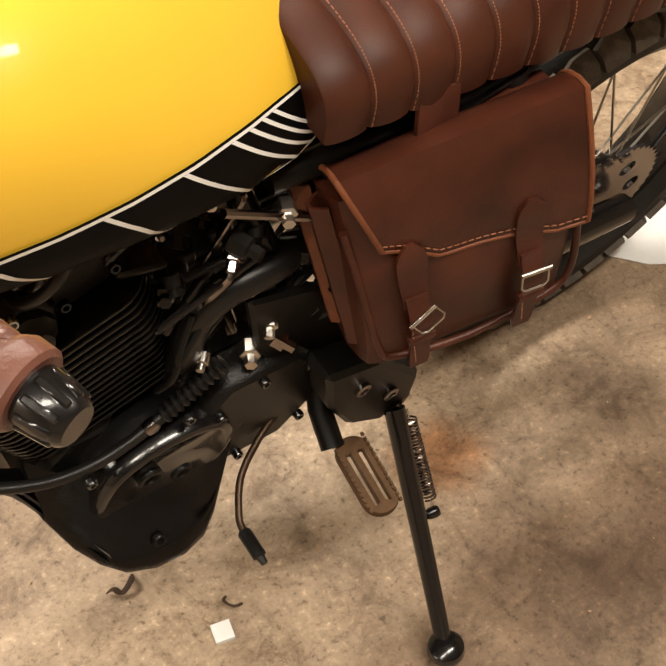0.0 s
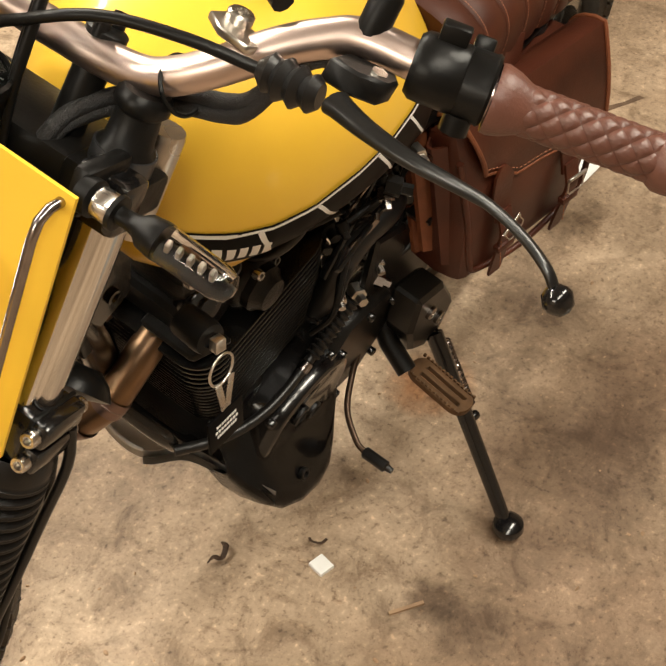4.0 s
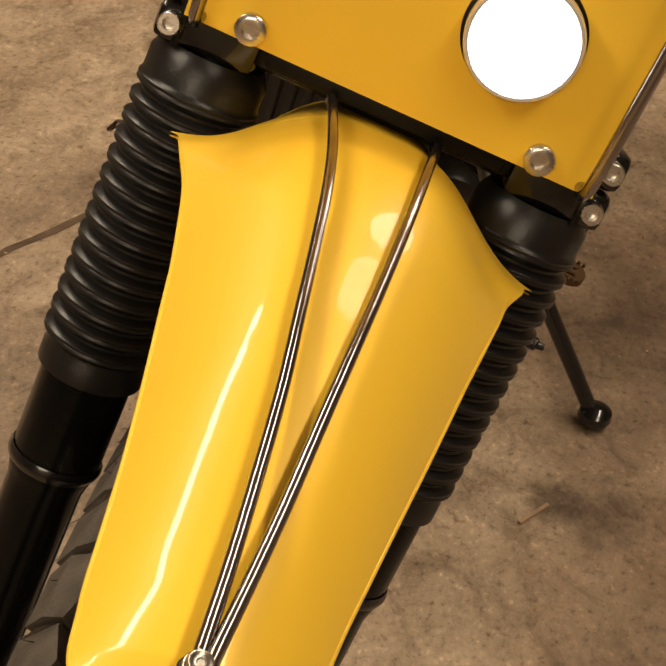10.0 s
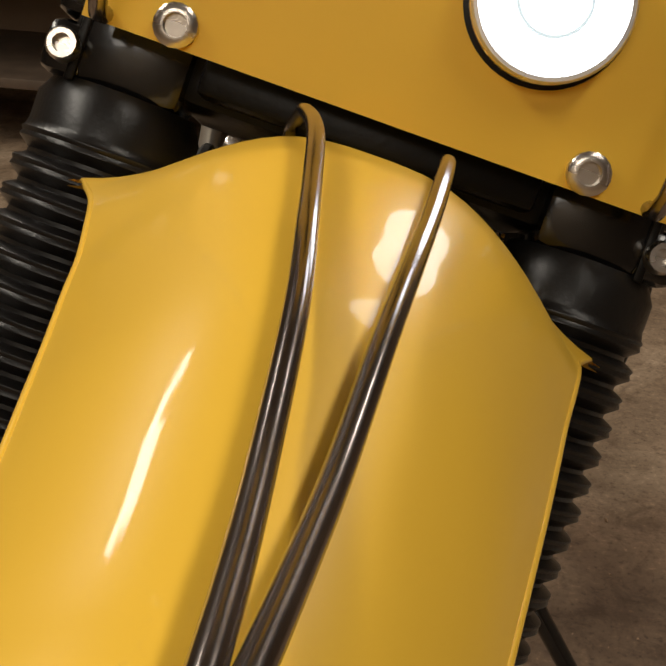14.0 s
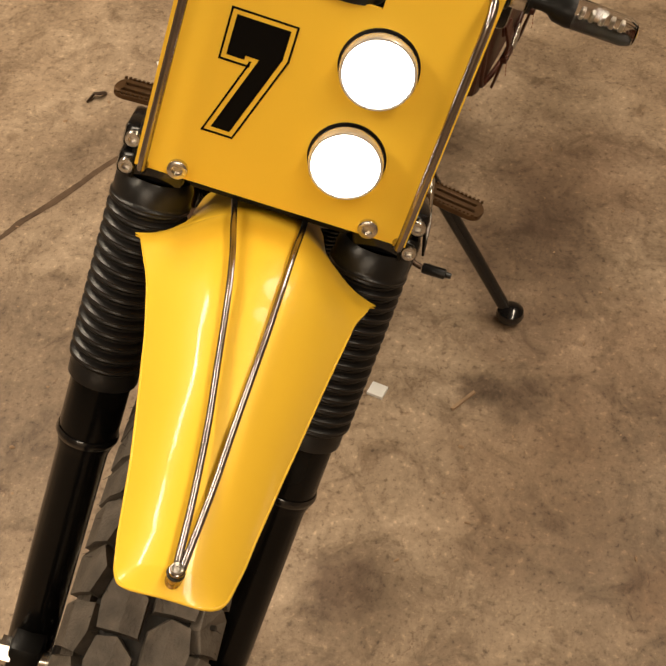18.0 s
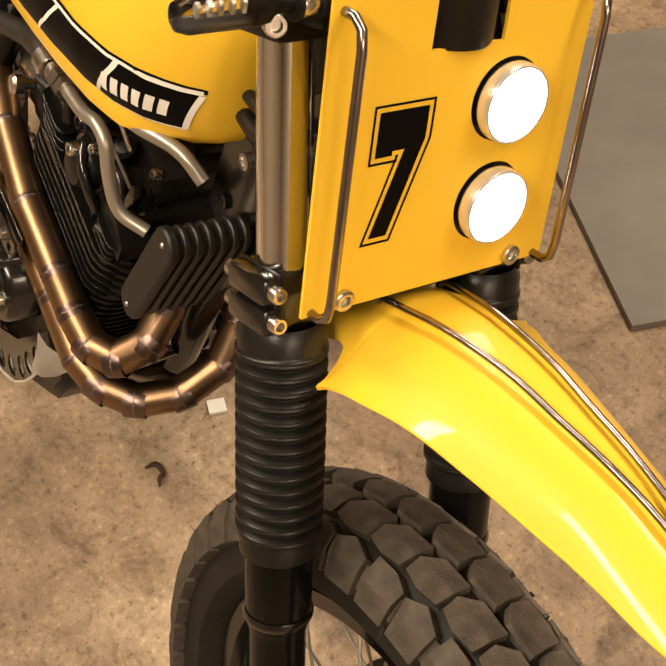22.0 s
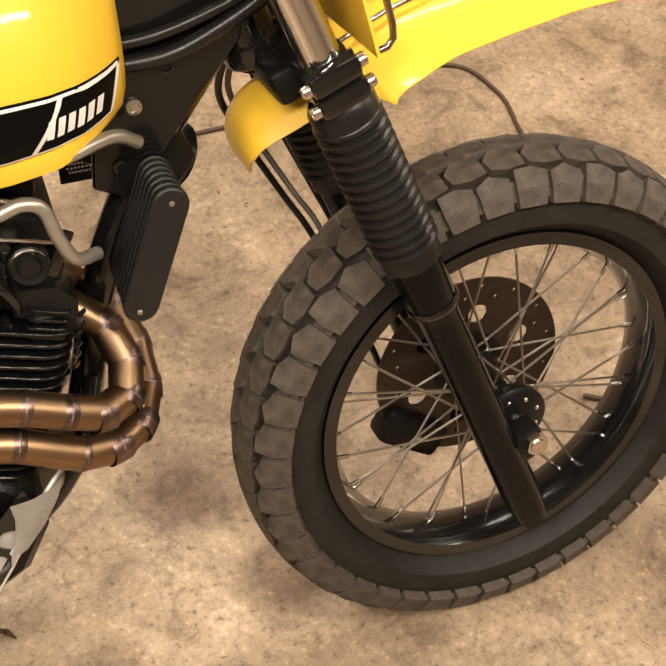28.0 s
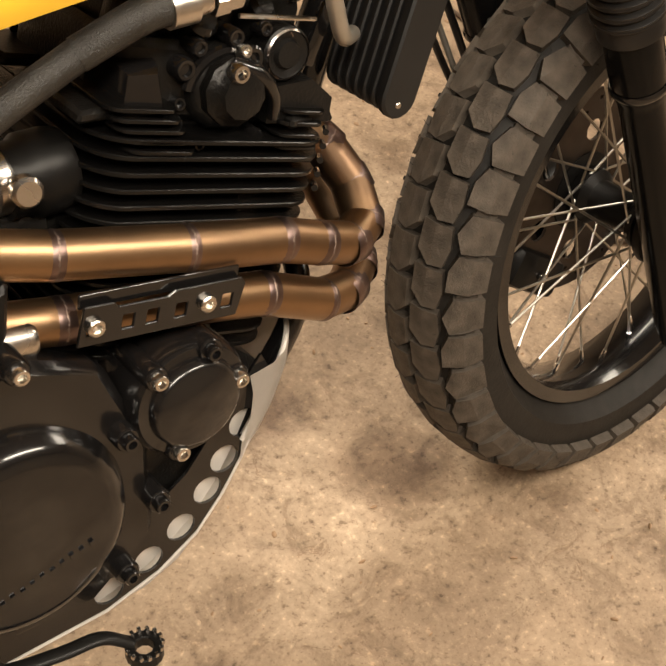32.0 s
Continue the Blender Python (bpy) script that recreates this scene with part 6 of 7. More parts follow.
# ignition lock with keys hanging from it
lock = bp("ignition_lock", lathe([(0.016, -0.03), (0.017, 0.0), (0.0155, 0.006), (0.008, 0.007), (0.007, 0.004), (0, 0.004)], 22, aim((-0.446, 0.118, 0.765), (0.2, 1, 0.25))), BLACK, "ignition lock")
part("key_blade", box(0.012, 0.014, 0.010, aim((-0.444, 0.132, 0.769), (0.2, 1, 0.25)), 0.001), STEEL, lock)
DN = LEAN.inverted().to_3x3() @ Vector((0, 0, -1))
rc = Vector((-0.436, 0.146, 0.752))
rx = Vector((1, 0, 0))
part("key_ring", tube([rc + (rx * math.cos(a) + DN * math.sin(a)) * 0.0165 for a in [2 * math.pi * n / 28 for n in range(29)]], 0.0013, 8, caps=False), STEEL, lock, "steel key ring")
kc = rc + DN * 0.030
for tw in (-0.35, 0.25):
    part("key", box(0.008, 0.0018, 0.036, Matrix.Translation(kc + Vector((tw * 0.02, 0.002, 0))) @ (-DN).to_track_quat("Z", "Y").to_matrix().to_4x4() @ pose(0, 0, 0, 0, tw * 40, 0), 0.001), STEEL, lock, "steel key")
tagc = rc + DN * 0.072
TG = Matrix.Translation(tagc) @ (-DN).to_track_quat("Z", "Y").to_matrix().to_4x4()
part("key_tag", box(0.050, 0.003, 0.040, TG, 0.001), VINYL, lock, "black key tag with small print")
pr = bmesh.new()
for row, (n, w) in enumerate(((8, 0.0030), (8, 0.0034), (9, 0.0026))):
    for k in range(n):
        for sy in (1, -1):
            box(w * 0.8, 0.0004, 0.0030, TG @ pose((k - n / 2 + 0.5) * w * 1.25, sy * 0.0018, 0.008 - 0.0062 * row), 0, pr)
part("tag_print", pr, WHITE, lock)
UP = [(-0.535, -0.028, 0.640), (-0.492, -0.032, 0.632), (-0.458, -0.045, 0.606), (-0.444, -0.068, 0.572), (-0.452, -0.096, 0.548), (-0.480, -0.113, 0.546), (-0.515, -0.119, 0.562), (-0.555, -0.122, 0.581), (-0.64, -0.123, 0.606), (-0.74, -0.112, 0.632), (-0.86, -0.092, 0.668), (-1.00, -0.085, 0.71)]
LO = [(-0.535, 0.028, 0.640), (-0.485, 0.034, 0.625), (-0.440, 0.034, 0.580), (-0.424, 0.012, 0.536), (-0.424, -0.030, 0.504), (-0.440, -0.072, 0.490), (-0.472, -0.098, 0.488), (-0.508, -0.111, 0.499), (-0.57, -0.116, 0.533), (-0.64, -0.117, 0.554), (-0.74, -0.108, 0.574), (-0.86, -0.095, 0.600), (-0.95, -0.09, 0.62)]
HEAT = material("heat_blued_band", (0.14, 0.105, 0.105), 0.36, 1.0, var=0.3, scale=40, colour2=(0.30, 0.205, 0.175), bump=0.05)
rnd = random.Random(12)
for pts in (UP, LO):
    path = [Vector(p) for p in pts]
    cuts, joints = [path[0]], []
    for a, p, b in zip(path, path[1:], path[2:]):
        cuts += [p + (a - p).normalized() * 0.0022, p + (b - p).normalized() * 0.0022]
        joints.append((p, (b - a).normalized(), (a - p).angle(b - p)))
    cuts.append(path[-1])
    pipe = bp("exhaust_pipe", tube(cuts, 0.0185, 24), COPPER, "heat-tinted copper-brown exhaust header pipe")
    for p, d, bend in joints[1:]:
        for w, r in ((rnd.uniform(0.004, 0.008) if bend > 2.75 else rnd.uniform(0.010, 0.014), 0.01862),):
            part("heat_band", lathe([(r - 0.0004, -w), (r, -w + 0.001), (r + 0.0002, 0), (r, w - 0.001), (r - 0.0004, w)], 24, aim(p, d)), HEAT, pipe, "blued band beside the weld")
        bead = bmesh.new()
        rings = [[], [], []]
        for k in range(36):
            q = k * math.pi / 18
            wob = rnd.uniform(-0.0005, 0.0005)
            for j, (z, r) in enumerate(((-0.0013, 0.0186), (0, 0.0191 + rnd.uniform(-0.0002, 0.0002)), (0.0013, 0.0186))):
                rings[j].append(bead.verts.new(aim(p, d) @ Vector((r * math.cos(q), r * math.sin(q), z + wob))))
        for a, b in zip(rings, rings[1:]):
            for k in range(36):
                bead.faces.new((a[k], a[(k + 1) % 36], b[(k + 1) % 36], b[k]))
        part("weld_bead", bead, WELD, pipe)
SH = Matrix.Translation((-0.674, -0.1470, 0.578)) @ Matrix.Rotation(radians(11), 4, "Y") @ Matrix(((1, 0, 0, 0), (0, 0, -1, 0), (0, 1, 0, 0), (0, 0, 0, 1)))
shield = bp("heat_shield", prism([(-0.072, -0.016), (0.062, -0.016), (0.068, 0.010), (0.064, 0.016), (0.006, 0.016), (0.0, 0.012), (-0.040, 0.012), (-0.044, 0.016), (-0.068, 0.016)], 0.003, SH, 0.0008, None, [[(x - 0.005, -0.007), (x + 0.004, -0.007), (x + 0.005, 0.004), (x - 0.004, 0.004)] for x in (0.052, 0.012, -0.012, -0.032, -0.060)]), BLACKGLOSS, "black slotted heat shield on the header pipe", False)
part("shield_flange", box(0.134, 0.012, 0.003, SH @ pose(-0.002, 0.017, -0.005), 0.001, seg=1), BLACKGLOSS, shield)
for x, z in ((-0.641, 0.572), (-0.732, 0.589)):
    part("shield_bolt", socket_screw(0.007, 0.005), STEEL, shield, "socket bolt", aim((x, -0.1500, z), (0, -1, 0)))
bp("exhaust_link", lathe([(0.012, 0), (0.0145, 0.004), (0.0145, 0.05), (0.0165, 0.054), (0.0165, 0.09), (0, 0.09)], 26, aim((-0.765, -0.118, 0.576), (-1, 0.10, 0.10))), STEEL, "bright collector sleeve")
# side stand and left footrest
L = LEAN.inverted()
foot = L @ Vector((-0.924, 0.437, 0.012))
piv = Vector((-0.973, 0.184, 0.331))
stand = bp("side_stand", tube([piv, piv.lerp(foot, 0.5), foot + (piv - foot).normalized() * 0.012], [0.013, 0.0115, 0.0105], 16), BLACKGLOSS, "black side stand leg, folded down")
part("stand_foot", lathe([(0, -0.004), (0.020, -0.004), (0.0235, 0.004), (0.022, 0.014), (0.012, 0.022), (0, 0.022)], 24, Matrix.Translation(foot) @ L.to_3x3().to_4x4()), BLACKGLOSS, stand, "round black stand foot")
spr0, spr1 = Vector((-0.990, 0.190, 0.320)), Vector((-0.980, 0.2817, 0.2300))
coil = [spr0.lerp(spr1, k / 240) + (spr1 - spr0).orthogonal().normalized() * 0 for k in range(241)]
ax = (spr1 - spr0).normalized()
o1 = ax.orthogonal().normalized()
o2 = ax.cross(o1)
part("stand_spring", tube([p + (o1 * math.cos(k * 0.82) + o2 * math.sin(k * 0.82)) * 0.0085 for k, p in enumerate(coil[20:221])], 0.0014, 6), DARKSTEEL, stand, "coiled steel return spring")
for a, b in ((spr0, coil[22]), (coil[218], spr1)):
    part("spring_hook", tube([a, b], 0.0016, 8), STEEL, stand)
bp("stand_bracket", prism([(-0.850, 0.505), (-0.925, 0.480), (-1.000, 0.385), (-1.000, 0.330), (-0.955, 0.312), (-0.905, 0.350), (-0.868, 0.420)], 0.044, Matrix(((1, 0, 0, 0), (0, 0, 1, 0.138), (0, 1, 0, 0), (0, 0, 0, 1))), 0.006), BLACK, "black side stand bracket plate", False)
for x, z in ((-0.905, 0.440), (-0.955, 0.385)):
    bp("bracket_bolt", socket_screw(0.010, 0.006), DARKSTEEL, "dark socket bolt").matrix_basis = aim((x, 0.182, z), (0, 1, 0))
bp("stand_bolt", lathe([(0.011, 0), (0.011, 0.008), (0.008, 0.010), (0, 0.010)], 6, aim((-0.990, 0.172, 0.330), (-0.3, 1, -0.1))), DARKSTEEL, "dark hexagon stand bolt")
bp("spring_peg", lathe([(0.006, -0.008), (0.0075, -0.004), (0.0075, 0.004), (0.006, 0.008), (0, 0.008)], 12, aim((-0.979, 0.288, 0.223), (-1, 0.2, 0.1))), BLACKGLOSS)
for sy in (1, -1):
    px, pz = (-0.880, 0.349)
    peg = bp("footpeg", prism(rounded(0.050, 0.021, 0.02), 0.010, Matrix(((0.12, 1, 0, px - 0.005), (sy * 0.99, -0.12, 0, sy * 0.243), (0, 0, 1, pz - 0.002), (0, 0, 0, 1))), 0.001, holes=[[(-0.03, 0.004), (0.035, 0.004), (0.038, 0.010), (-0.03, 0.011)], [(-0.03, -0.004), (-0.03, -0.011), (0.038, -0.010), (0.035, -0.004)]]), RUST, "bronze serrated footpeg")
    for k in range(14):
        for s2 in (-1, 1):
            part("peg_tooth", box(0.004, 0.003, 0.004, Matrix(((0.12, 1, 0, px - 0.005), (sy * 0.99, -0.12, 0, sy * 0.243), (0, 0, 1, pz + 0.009), (0, 0, 0, 1))) @ pose(-0.045 + 0.0067 * k, s2 * 0.0185, 0)), RUST, peg)
    bp("peg_mount", tube([(-0.895, sy * 0.125, 0.395), (-0.880, sy * 0.155, 0.372), (-0.872, sy * 0.196, 0.354)], [0.017, 0.014, 0.014], 12), BLACK)
# gear lever
GEARSTEEL = material("browned_lever_steel", (0.060, 0.036, 0.022), 0.38, 0.7, var=0.4, scale=60)
gear = bp("gear_lever", tube(spline([(-0.835, 0.135, 0.375), (-0.80, 0.150, 0.368), (-0.765, 0.172, 0.352), (-0.742, 0.205, 0.342), (-0.737, 0.222, 0.340)], 5), 0.0042, 10), GEARSTEEL, "bent steel gear lever")
part("lever_tip", lathe([(0.0065, 0), (0.008, 0.002), (0.008, 0.034), (0.005, 0.036), (0.004, 0.044), (0, 0.044)], 14, aim((-0.737, 0.222, 0.340), (0.05, 1, 0.1))), RUBBER, gear, "ribbed rubber toe peg")
# leather saddlebag on the left flank
bag = thing("saddlebag", LEAN, "brown leather saddlebag with two buckled straps", "saddlebag")
o = Vector((-0.838, 0.135, 0.7926))
ex = (Vector((-1.068, 0.178, 0.8325)) - o)
WBAG = ex.length
ex.normalize()
ez = Vector((-0.1161, 0.2667, -0.9568))
ez = (ez - ex * ez.dot(ex)).normalized()
en = ex.cross(ez)
if en.y < 0:
    en = -en
BG = Matrix(((ex.x, ez.x, en.x, o.x), (ex.y, ez.y, en.y, o.y), (ex.z, ez.z, en.z, o.z), (0, 0, 0, 1)))
# local: x to the rear, y down, z outward
HB, DB = 0.254, 0.075


def bag_body():
    rings = []
    for i in range(9):
        y = 0.03 + (HB - 0.03) * i / 8
        bulge = 0.012 * math.sin(math.pi * i / 8)
        x0, x1 = -0.002 + 0.006 * (i / 8), WBAG - 0.004 - 0.016 * (i / 8) ** 2
        zf, zb = 0.004 + bulge, -DB + 0.01 * (1 - i / 8)
        r = 0.014
        rings.append([(x0, y, zb), (x0 - 0.004, y, (zf + zb) / 2), (x0, y, zf - r), (x0 + r * 0.3, y, zf - r * 0.3), (x0 + r, y, zf), ((x0 + x1) / 2, y, zf + bulge * 0.5), (x1 - r, y, zf), (x1 - r * 0.3, y, zf - r * 0.3), (x1, y, zf - r), (x1 + 0.004, y, (zf + zb) / 2), (x1, y, zb)])
    return loft([[BG @ Vector(p) for p in r] for r in rings])


part("bag_body", bag_body(), LEATHER, bag)


def sheet(grid, mat, name, parent, label, thick=0.003):
    bm = bmesh.new()
    vs = [[bm.verts.new(BG @ Vector(p)) for p in r] for r in grid]
    fs = [bm.faces.new((a[k], a[k + 1], b[k + 1], b[k])) for a, b in zip(vs, vs[1:]) for k in range(len(a) - 1)]
    bmesh.ops.recalc_face_normals(bm, faces=fs)
    bmesh.ops.solidify(bm, geom=fs, thickness=thick)
    return part(name, bm, mat, parent, label)


flap = []
for i in range(25):
    s = i / 24
    row = []
    for j in range(15):
        u = WBAG * j / 14
        dip = float(np.interp(u, (0, 0.03, 0.07, 0.114, 0.158, 0.203, 0.237), (0.086, 0.095, 0.119, 0.122, 0.130, 0.148, 0.152)))
        if s < 0.2:
            q = s / 0.2
            y, z = 0.034 * (1 - math.sin(q * math.pi / 2)), 0.008 - 0.050 * math.cos(q * math.pi / 2)
        else:
            q = (s - 0.2) / 0.8
            y, z = dip * q, 0.008 + 0.016 * math.sin(q * 2.2)
        x = u + 0.028 * max(0, s - 0.2) / 0.8 * (1 - j / 14) ** 2
        row.append((x, y, z))
    flap.append(row)
sheet(flap, LEATHER, "bag_flap", bag, "smooth leather flap")
def stitch_line(pts, parent, name="stitching"):
    st = bmesh.new()
    pts = [Vector(p) for p in pts]
    for a, b in zip(pts, pts[1:]):
        n = max(1, int((b - a).length / 0.006))
        for k in range(n):
            tube([BG @ a.lerp(b, (k + 0.1) / n), BG @ a.lerp(b, (k + 0.75) / n)], 0.0007, 4, st)
    part(name, st, THREAD, parent, "pale stitched seam")


edge = flap[-1]
stitch_line([(x, y - 0.008, z + 0.0022) for x, y, z in edge], bag)
part("flap_edge", tube([BG @ Vector((x, y + 0.001, z - 0.001)) for x, y, z in edge], 0.0026, 8), LEATHER_EDGE, bag, "raw cut flap edge")
part("flap_edge", tube([BG @ Vector(r[0]) for r in flap], 0.0030, 8), LEATHER_EDGE, bag, "raw cut flap edge")
part("flap_edge", tube([BG @ Vector(r[-1]) for r in flap], 0.0030, 8), LEATHER_EDGE, bag, "raw cut flap edge")
# piping along the front panel and folded gussets
x0, x1 = 0.012, WBAG - 0.004
pip = [(x0 - 0.012, 0.06, 0.008), (x0 - 0.002, 0.16, 0.012), (x0 + 0.006, 0.225, 0.008), (x0 + 0.022, 0.250, 0.006), (0.11, 0.256, 0.012), (x1 - 0.03, 0.250, 0.006), (x1 - 0.006, 0.225, 0.008), (x1 - 0.002, 0.16, 0.012), (x1 - 0.006, 0.06, 0.008)]
part("piping", tube([BG @ p for p in spline(pip, 6)], 0.0042, 10), LEATHER, bag, "rolled leather piping")
for k, (za, zb, yo) in enumerate(((-0.008, -0.030, 0.04), (-0.034, -0.052, 0.03), (-0.056, -0.070, 0.05))):
    fold = [[(-0.004 - 0.014 * math.sin(math.pi * j / 5) - 0.006 * (k == 1) + 0.016 * i / 8, yo + 0.19 * i / 8, za + (zb - za) * j / 5) for j in range(6)] for i in range(9)]
    sheet(fold, LEATHER_EDGE if k >= 1 else LEATHER, "gusset_fold", bag, "folded leather gusset", 0.003)
for xs, lean, sh, turn in ((0.053, 0.004, -0.009, -32), (0.175, -0.022, -0.006, 4)):
    def strap_row(y, w, z):
        return [(xs + w * (j / 3 - 0.5) * 2 + lean * (y - 0.1) * 2, y + sh, z) for j in range(4)]
    tab = [strap_row(0.095 + 0.010 * i, 0.017 * min(1, math.sqrt(max(0.05, 1 - (1 - i / 2.5) ** 2)) if i < 2.5 else 1) - 0.0006 * i, 0.0265 + 0.0015 * math.sin(i)) for i in range(9)]
    sheet(tab, LEATHER, "strap_tab", bag, "rounded leather tab", 0.0035)
    rows = []
    for i in range(13):
        y = 0.160 + 0.0095 * i
        w = 0.0108 * (1 if i < 11 else math.sqrt(max(0.06, 1 - ((i - 10.6) / 2.6) ** 2)))
        rows.append(strap_row(y, w, 0.0295 + 0.006 * math.exp(-((y - 0.19) / 0.02) ** 2) - 0.012 * max(0, (y - 0.22)) / 0.05))
    st = sheet(rows, LEATHER, "strap", bag, "leather strap with a rounded end", 0.0035)
    stitch_line([(xs - 0.0095 + lean * (y - 0.1) * 2, y + sh, 0.034) for y in (0.20, 0.22, 0.245)], bag)
    bk = bmesh.new()
    BK = BG @ pose(xs + lean * 0.14, 0.176 + sh, 0.0395, 0, 0, turn)
    q = [(-0.014, 0, 0), (0.014, 0, 0), (0.0142, 0.019, 0), (0.010, 0.023, 0), (-0.010, 0.023, 0), (-0.0142, 0.019, 0), (-0.014, 0, 0)]
    tube([BK @ Vector(a) for a in q], 0.0011, 8, bk)
    tube([BK @ Vector((-0.016, 0, 0.001)), BK @ Vector((0.016, 0, 0.001))], 0.0024, 10, bk)
    part("buckle", bk, STEEL, bag, "nickel frame buckle")
    part("keeper_loop", box(0.028, 0.010, 0.010, BG @ pose(xs + lean * 0.2, 0.215 + sh, 0.030), 0.002), LEATHER, bag)
def flat_thing(name, poly, z, mat, label, category, h=0.0015):
    cx, cy = sum(p[0] for p in poly) / len(poly), sum(p[1] for p in poly) / len(poly)
    ob = new(name, mesh_of(prism([(x - cx, y - cy) for x, y in poly], h), name, mat, False))
    ob.location = (cx, cy, z)
    return tagged(ob, label, category)


def floor_cord(name, pts, r, mat, label, category, z=0.0):
    ob = new(name, mesh_of(tube(spline([(x, y, r + z) for x, y in pts], 7), r, 10), name, mat))
    return tagged(ob, label, category)


flat_thing("paper_sheet", [(-1.522, -0.368), (-1.486, -0.349), (-1.43, -0.20), (-1.632, 0.094), (-1.72, 0.153), (-1.90, 0.16), (-1.80, -0.03), (-1.605, -0.235)], 0.002, PAPER, "large white sheet lying flat on the concrete", "sheet")
flat_thing("paper_scrap", [(-0.737, 0.238), (-0.713, 0.232), (-0.706, 0.258), (-0.730, 0.264)], 0.001, PAPER, "small white paper scrap on the floor", "scrap", 0.006)
DEADLEAF = material("dry_leaf", (0.055, 0.030, 0.016), 0.8, var=0.4, scale=80, bump=0.4)
STRAW = material("pale_splinter", (0.34, 0.22, 0.13), 0.7, var=0.3, scale=60)
lf = new("dry_leaf", mesh_of(tube(spline([(-0.672, 0.108, 0.006), (-0.664, 0.122, 0.016), (-0.648, 0.127, 0.010), (-0.640, 0.118, 0.014), (-0.632, 0.113, 0.005)], 5), [0.7 * q for q in [0.003, 0.004, 0.005, 0.006, 0.006, 0.007, 0.006, 0.006, 0.006, 0.006, 0.005, 0.005, 0.006, 0.007, 0.006, 0.005, 0.005, 0.004, 0.003, 0.003, 0.002]], 8, flat=0.5), "dry_leaf", DEADLEAF))
tagged(lf, "curled dark brown dry leaf on the concrete", "leaf")
flat_thing("wood_splinter", [(-0.753, 0.398), (-0.750, 0.402), (-0.707, 0.372), (-0.710, 0.368)], 0.001, STRAW, "thin pale wood splinter on the floor", "splinter", 0.004)
flat_thing("wood_chip", [(-1.925, -0.785), (-1.950, -0.795), (-1.985, -0.700), (-1.955, -0.692)], 0.001, material("fresh_pine_chip", (0.62, 0.46, 0.28), 0.7, var=0.2, scale=40), "pale fresh wood chip on the floor", "wood chip", 0.006)
l3 = new("dry_leaf", mesh_of(tube(spline([(-1.395, -0.437, 0.004), (-1.375, -0.446, 0.014), (-1.382, -0.455, 0.008), (-1.358, -0.462, 0.004)], 5), 0.0055, 8, flat=0.5), "dry_leaf", DEADLEAF))
tagged(l3, "twisted dark dry leaf on the concrete", "leaf")
l2 = new("dry_leaf", mesh_of(tube(spline([(-0.752, 0.206, 0.003), (-0.745, 0.215, 0.010), (-0.752, 0.226, 0.006), (-0.764, 0.228, 0.004)], 5), 0.0022, 8, flat=0.5), "dry_leaf", DEADLEAF))
tagged(l2, "small curled dry leaf on the concrete", "leaf")
rnd = random.Random(11)
grit = bmesh.new()
for k in range(420):
    x, y = rnd.uniform(-1.5, 0.9), rnd.uniform(-0.9, 1.3)
    r = rnd.choice((0.0012, 0.0016, 0.0022, 0.0035))
    b2 = bmesh.new()
    bmesh.ops.create_icosphere(b2, subdivisions=1, radius=r)
    bmesh.ops.transform(b2, matrix=pose(x, y, r * 0.4, rnd.uniform(0, 90), 0, rnd.uniform(0, 360)) @ Matrix.Diagonal((1.6, 1.0, 0.6, 1)), verts=b2.verts)
    join(grit, b2)
tagged(new("floor_grit", mesh_of(grit, "floor_grit", STRAW, False)), "scattered grit and crumbs on the concrete", "grit", kind="stuff")
# crack across the slab
cr = bmesh.new()
pts = []
for k in range(90):
    q = k / 89
    pts.append((0.9 - 3.0 * q + rnd.uniform(-0.004, 0.004), -1.44 + 1.56 * q + rnd.uniform(-0.0015, 0.0015)))
va = [(cr.verts.new((x, y - 0.005 - rnd.random() * 0.005, 0.0007)), cr.verts.new((x, y + 0.006 + rnd.random() * 0.005, 0.0007))) for x, y in pts]
for a, b in zip(va, va[1:]):
    cr.faces.new((a[0], b[0], b[1], a[1]))
tagged(new("trim", mesh_of(cr, "trim", material("dirt_filled_crack", (0.105, 0.062, 0.036), 0.9, var=0.5, scale=40, colour2=(0.17, 0.105, 0.062), bump=0.5, bscale=120), False)), "dark crack running across the concrete slab", "crack", kind="structure")
# loose sheet, box and cords beyond the front wheel
flat_thing("metal_sheet", [(-1.21, 1.086), (-0.535, 0.890), (-0.39, 1.37), (-1.06, 1.57)], 0.002, GREYBOARD, "flat grey metal sheet lying on the floor", "metal sheet", 0.014)
bx = new("white_box", mesh_of(box(0.30, 0.30, 0.16, None, 0.006), "white_box", PAPER))
bx.matrix_world = pose(-0.62, 1.66, 0.098, 0, 0, 31)
tagged(bx, "white painted box standing on the metal sheet", "box")
CORD = material("brown_cord", (0.07, 0.042, 0.024), 0.6, var=0.2)
floor_cord("extension_cord", [(-0.47, 1.475), (-0.455, 1.375), (-0.40, 1.36), (-0.31, 1.324), (-0.23, 1.30), (-0.215, 1.37), (-0.26, 1.42), (-0.38, 1.46), (-0.31, 1.30), (-0.24, 1.08), (-0.10, 1.06), (0.12, 1.087), (0.40, 1.131), (0.475, 1.02), (0.47, 0.88), (0.485, 0.70)], 0.0042, CORD, "thin brown extension cord looped on the floor", "cord", 0.001)
floor_cord("extension_cord", [(0.30, 0.27), (0.40, 0.215), (0.474, 0.177), (0.60, 0.09), (0.80, 0.05)], 0.0042, CORD, "thin brown extension cord on the floor", "cord", 0.001)
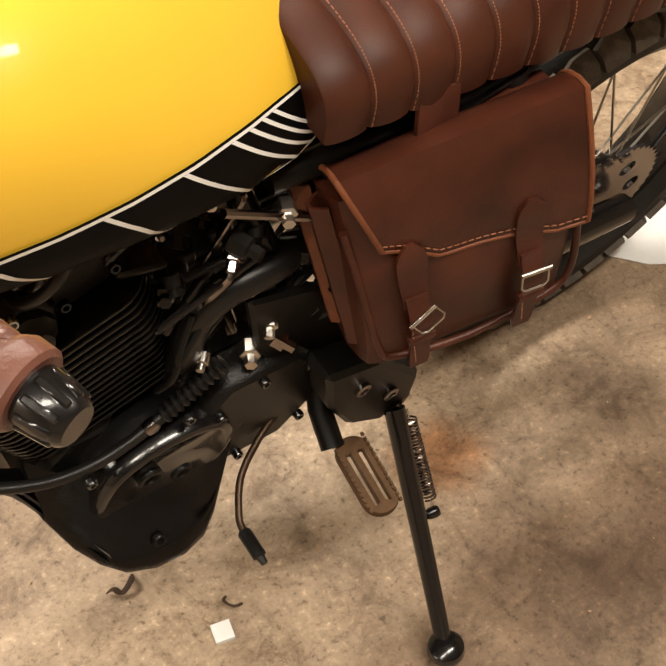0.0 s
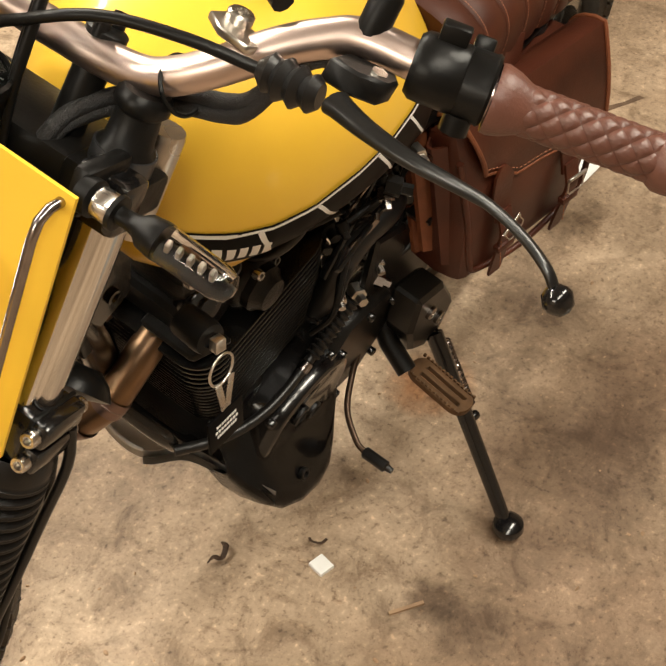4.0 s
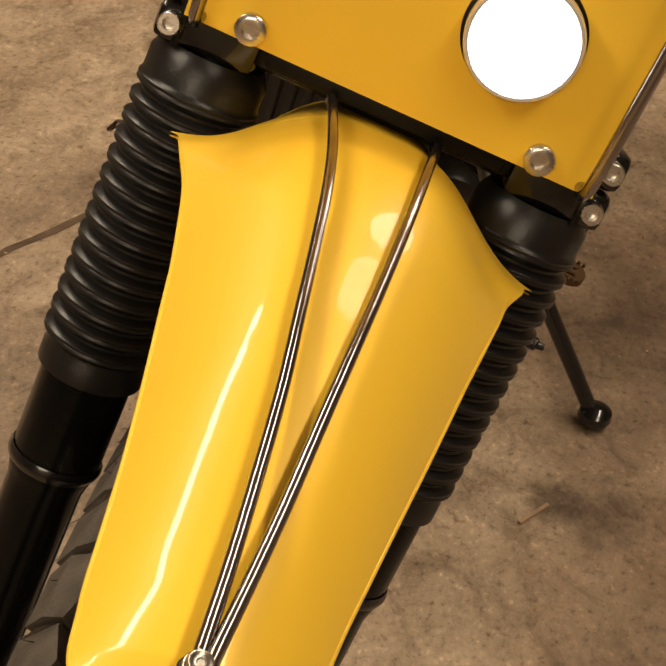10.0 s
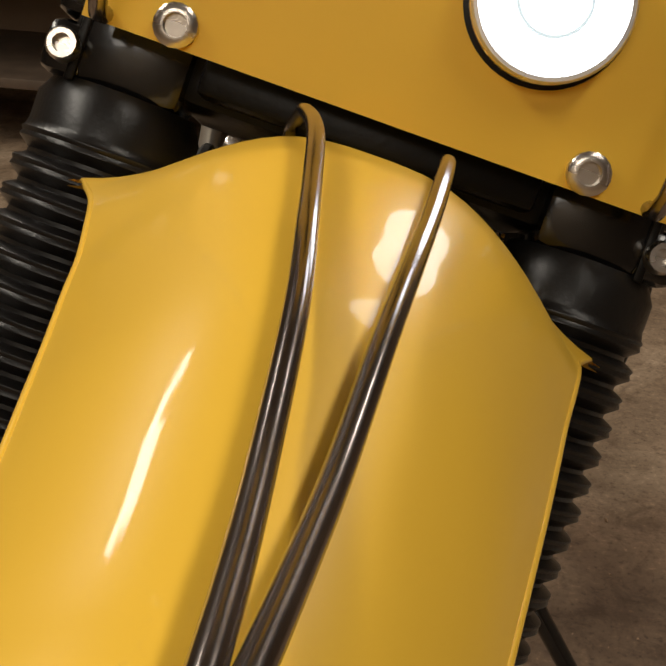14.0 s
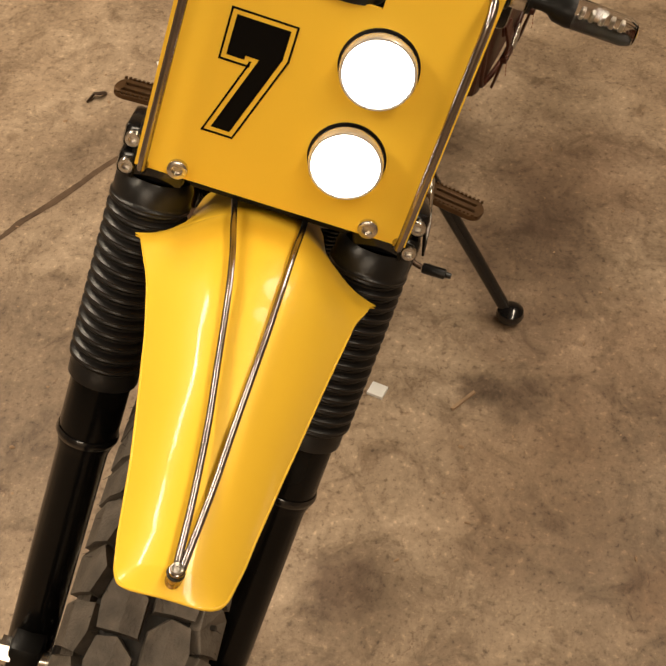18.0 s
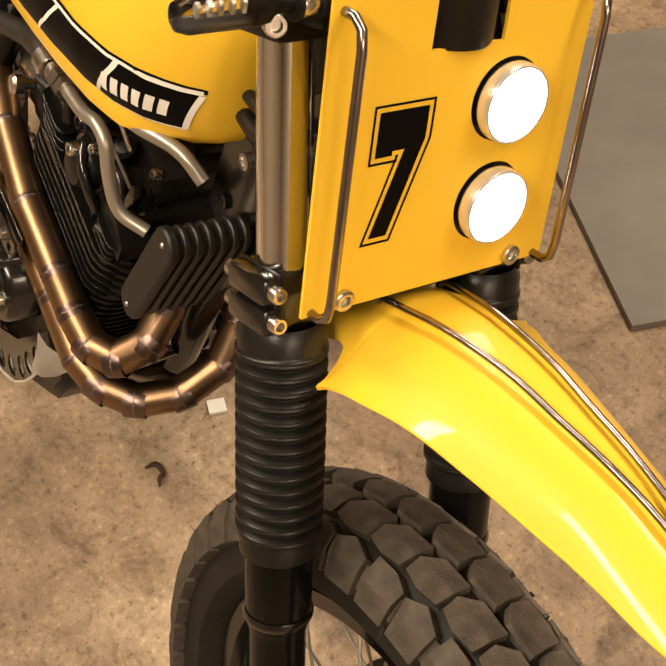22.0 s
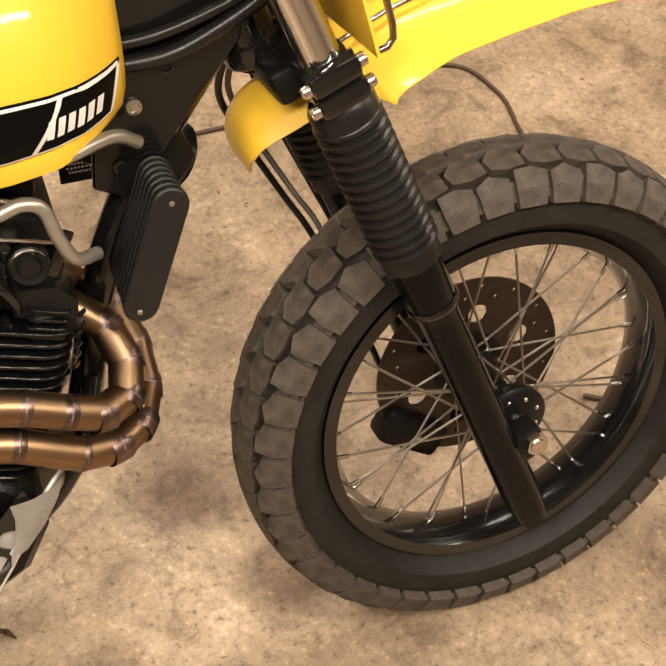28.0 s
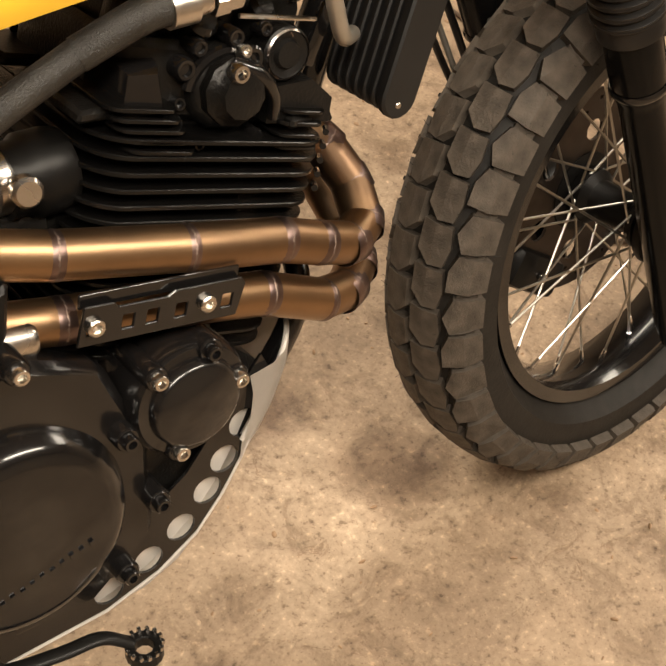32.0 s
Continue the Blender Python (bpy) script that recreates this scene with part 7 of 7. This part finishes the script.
pl = new("cord_plug", mesh_of(lathe([(0, 0), (0.010, 0), (0.014, 0.008), (0.016, 0.03), (0.011, 0.05), (0.006, 0.066), (0, 0.066)], 16), "cord_plug", material("brown_plug", (0.11, 0.075, 0.05), 0.6)))
pl.matrix_world = aim((-0.44, 1.490, 0.017), (-0.9, 0.2, 0))
tagged(pl, "brown mains plug lying on the floor", "plug")
wd = new("wood_board", mesh_of(box(0.75, 0.16, 0.03, None, 0.003), "wood_board", WOOD))
wd.matrix_world = pose(-0.40, 1.95, 0.016, 0, 0, 132)
tagged(wd, "reddish pine board lying on the floor", "board")
ws = new("plastic_bag", mesh_of(box(0.12, 0.14, 0.02, None, 0.008), "plastic_bag", PAPER))
ws.matrix_world = pose(-0.16, 1.78, 0.042, 0, 0, 20)
tagged(ws, "crumpled clear plastic bag on the board", "bag")
# workbench far behind
OLDWOOD = material("grimy_wood", (0.10, 0.070, 0.048), 0.6, var=0.4, scale=14, bump=0.2)
bench = thing("workbench", pose(-3.55, -1.35, 0), "cluttered wooden workbench against the far wall", "workbench")
part("bench_top", box(0.9, 2.2, 0.06, pose(0, 0, 0.62), 0.004), OLDWOOD, bench)
for x in (-0.38, 0.38):
    for y in (-1.0, 1.0):
        part("leg", box(0.07, 0.07, 0.59, pose(x, y, 0.295), 0.004), OLDWOOD, bench)
part("shelf", box(0.8, 2.0, 0.03, pose(0, 0, 0.2), 0.003), OLDWOOD, bench)
TOOLC = [material("tool_red", (0.40, 0.03, 0.02), 0.4), material("tool_blue", (0.03, 0.10, 0.20), 0.5), material("tool_orange", (0.50, 0.17, 0.02), 0.5), BLACK, BLACK, COPPER, RUBBER]
for k in range(90):
    x, y = rnd.uniform(-3.9, -3.2), rnd.uniform(-2.3, -0.4)
    zb = 0.651
    if k % 2:
        hgt, r = rnd.uniform(0.06, 0.34), rnd.uniform(0.02, 0.065)
        o2 = new("tool_can", mesh_of(lathe([(0, 0), (r, 0), (r, hgt * 0.85), (r * 0.6, hgt * 0.92), (r * 0.6, hgt), (0, hgt)], 14), "tool_can", TOOLC[k % 7]))
        o2.location = (x, y, zb)
        tagged(o2, "small workshop can standing on the bench", "can", "cans on the bench")
    else:
        o2 = new("hand_tool", mesh_of(tube([(-0.12, 0, 0.012), (0.0, 0.01, 0.012), (0.12, 0, 0.012)], [0.012, 0.009, 0.006], 8), "hand_tool", TOOLC[(k // 2) % 7]))
        o2.matrix_world = pose(x, y, zb, 0, 0, rnd.uniform(0, 180))
        tagged(o2, "hand tool lying on the bench", "tool", "tools on the bench")
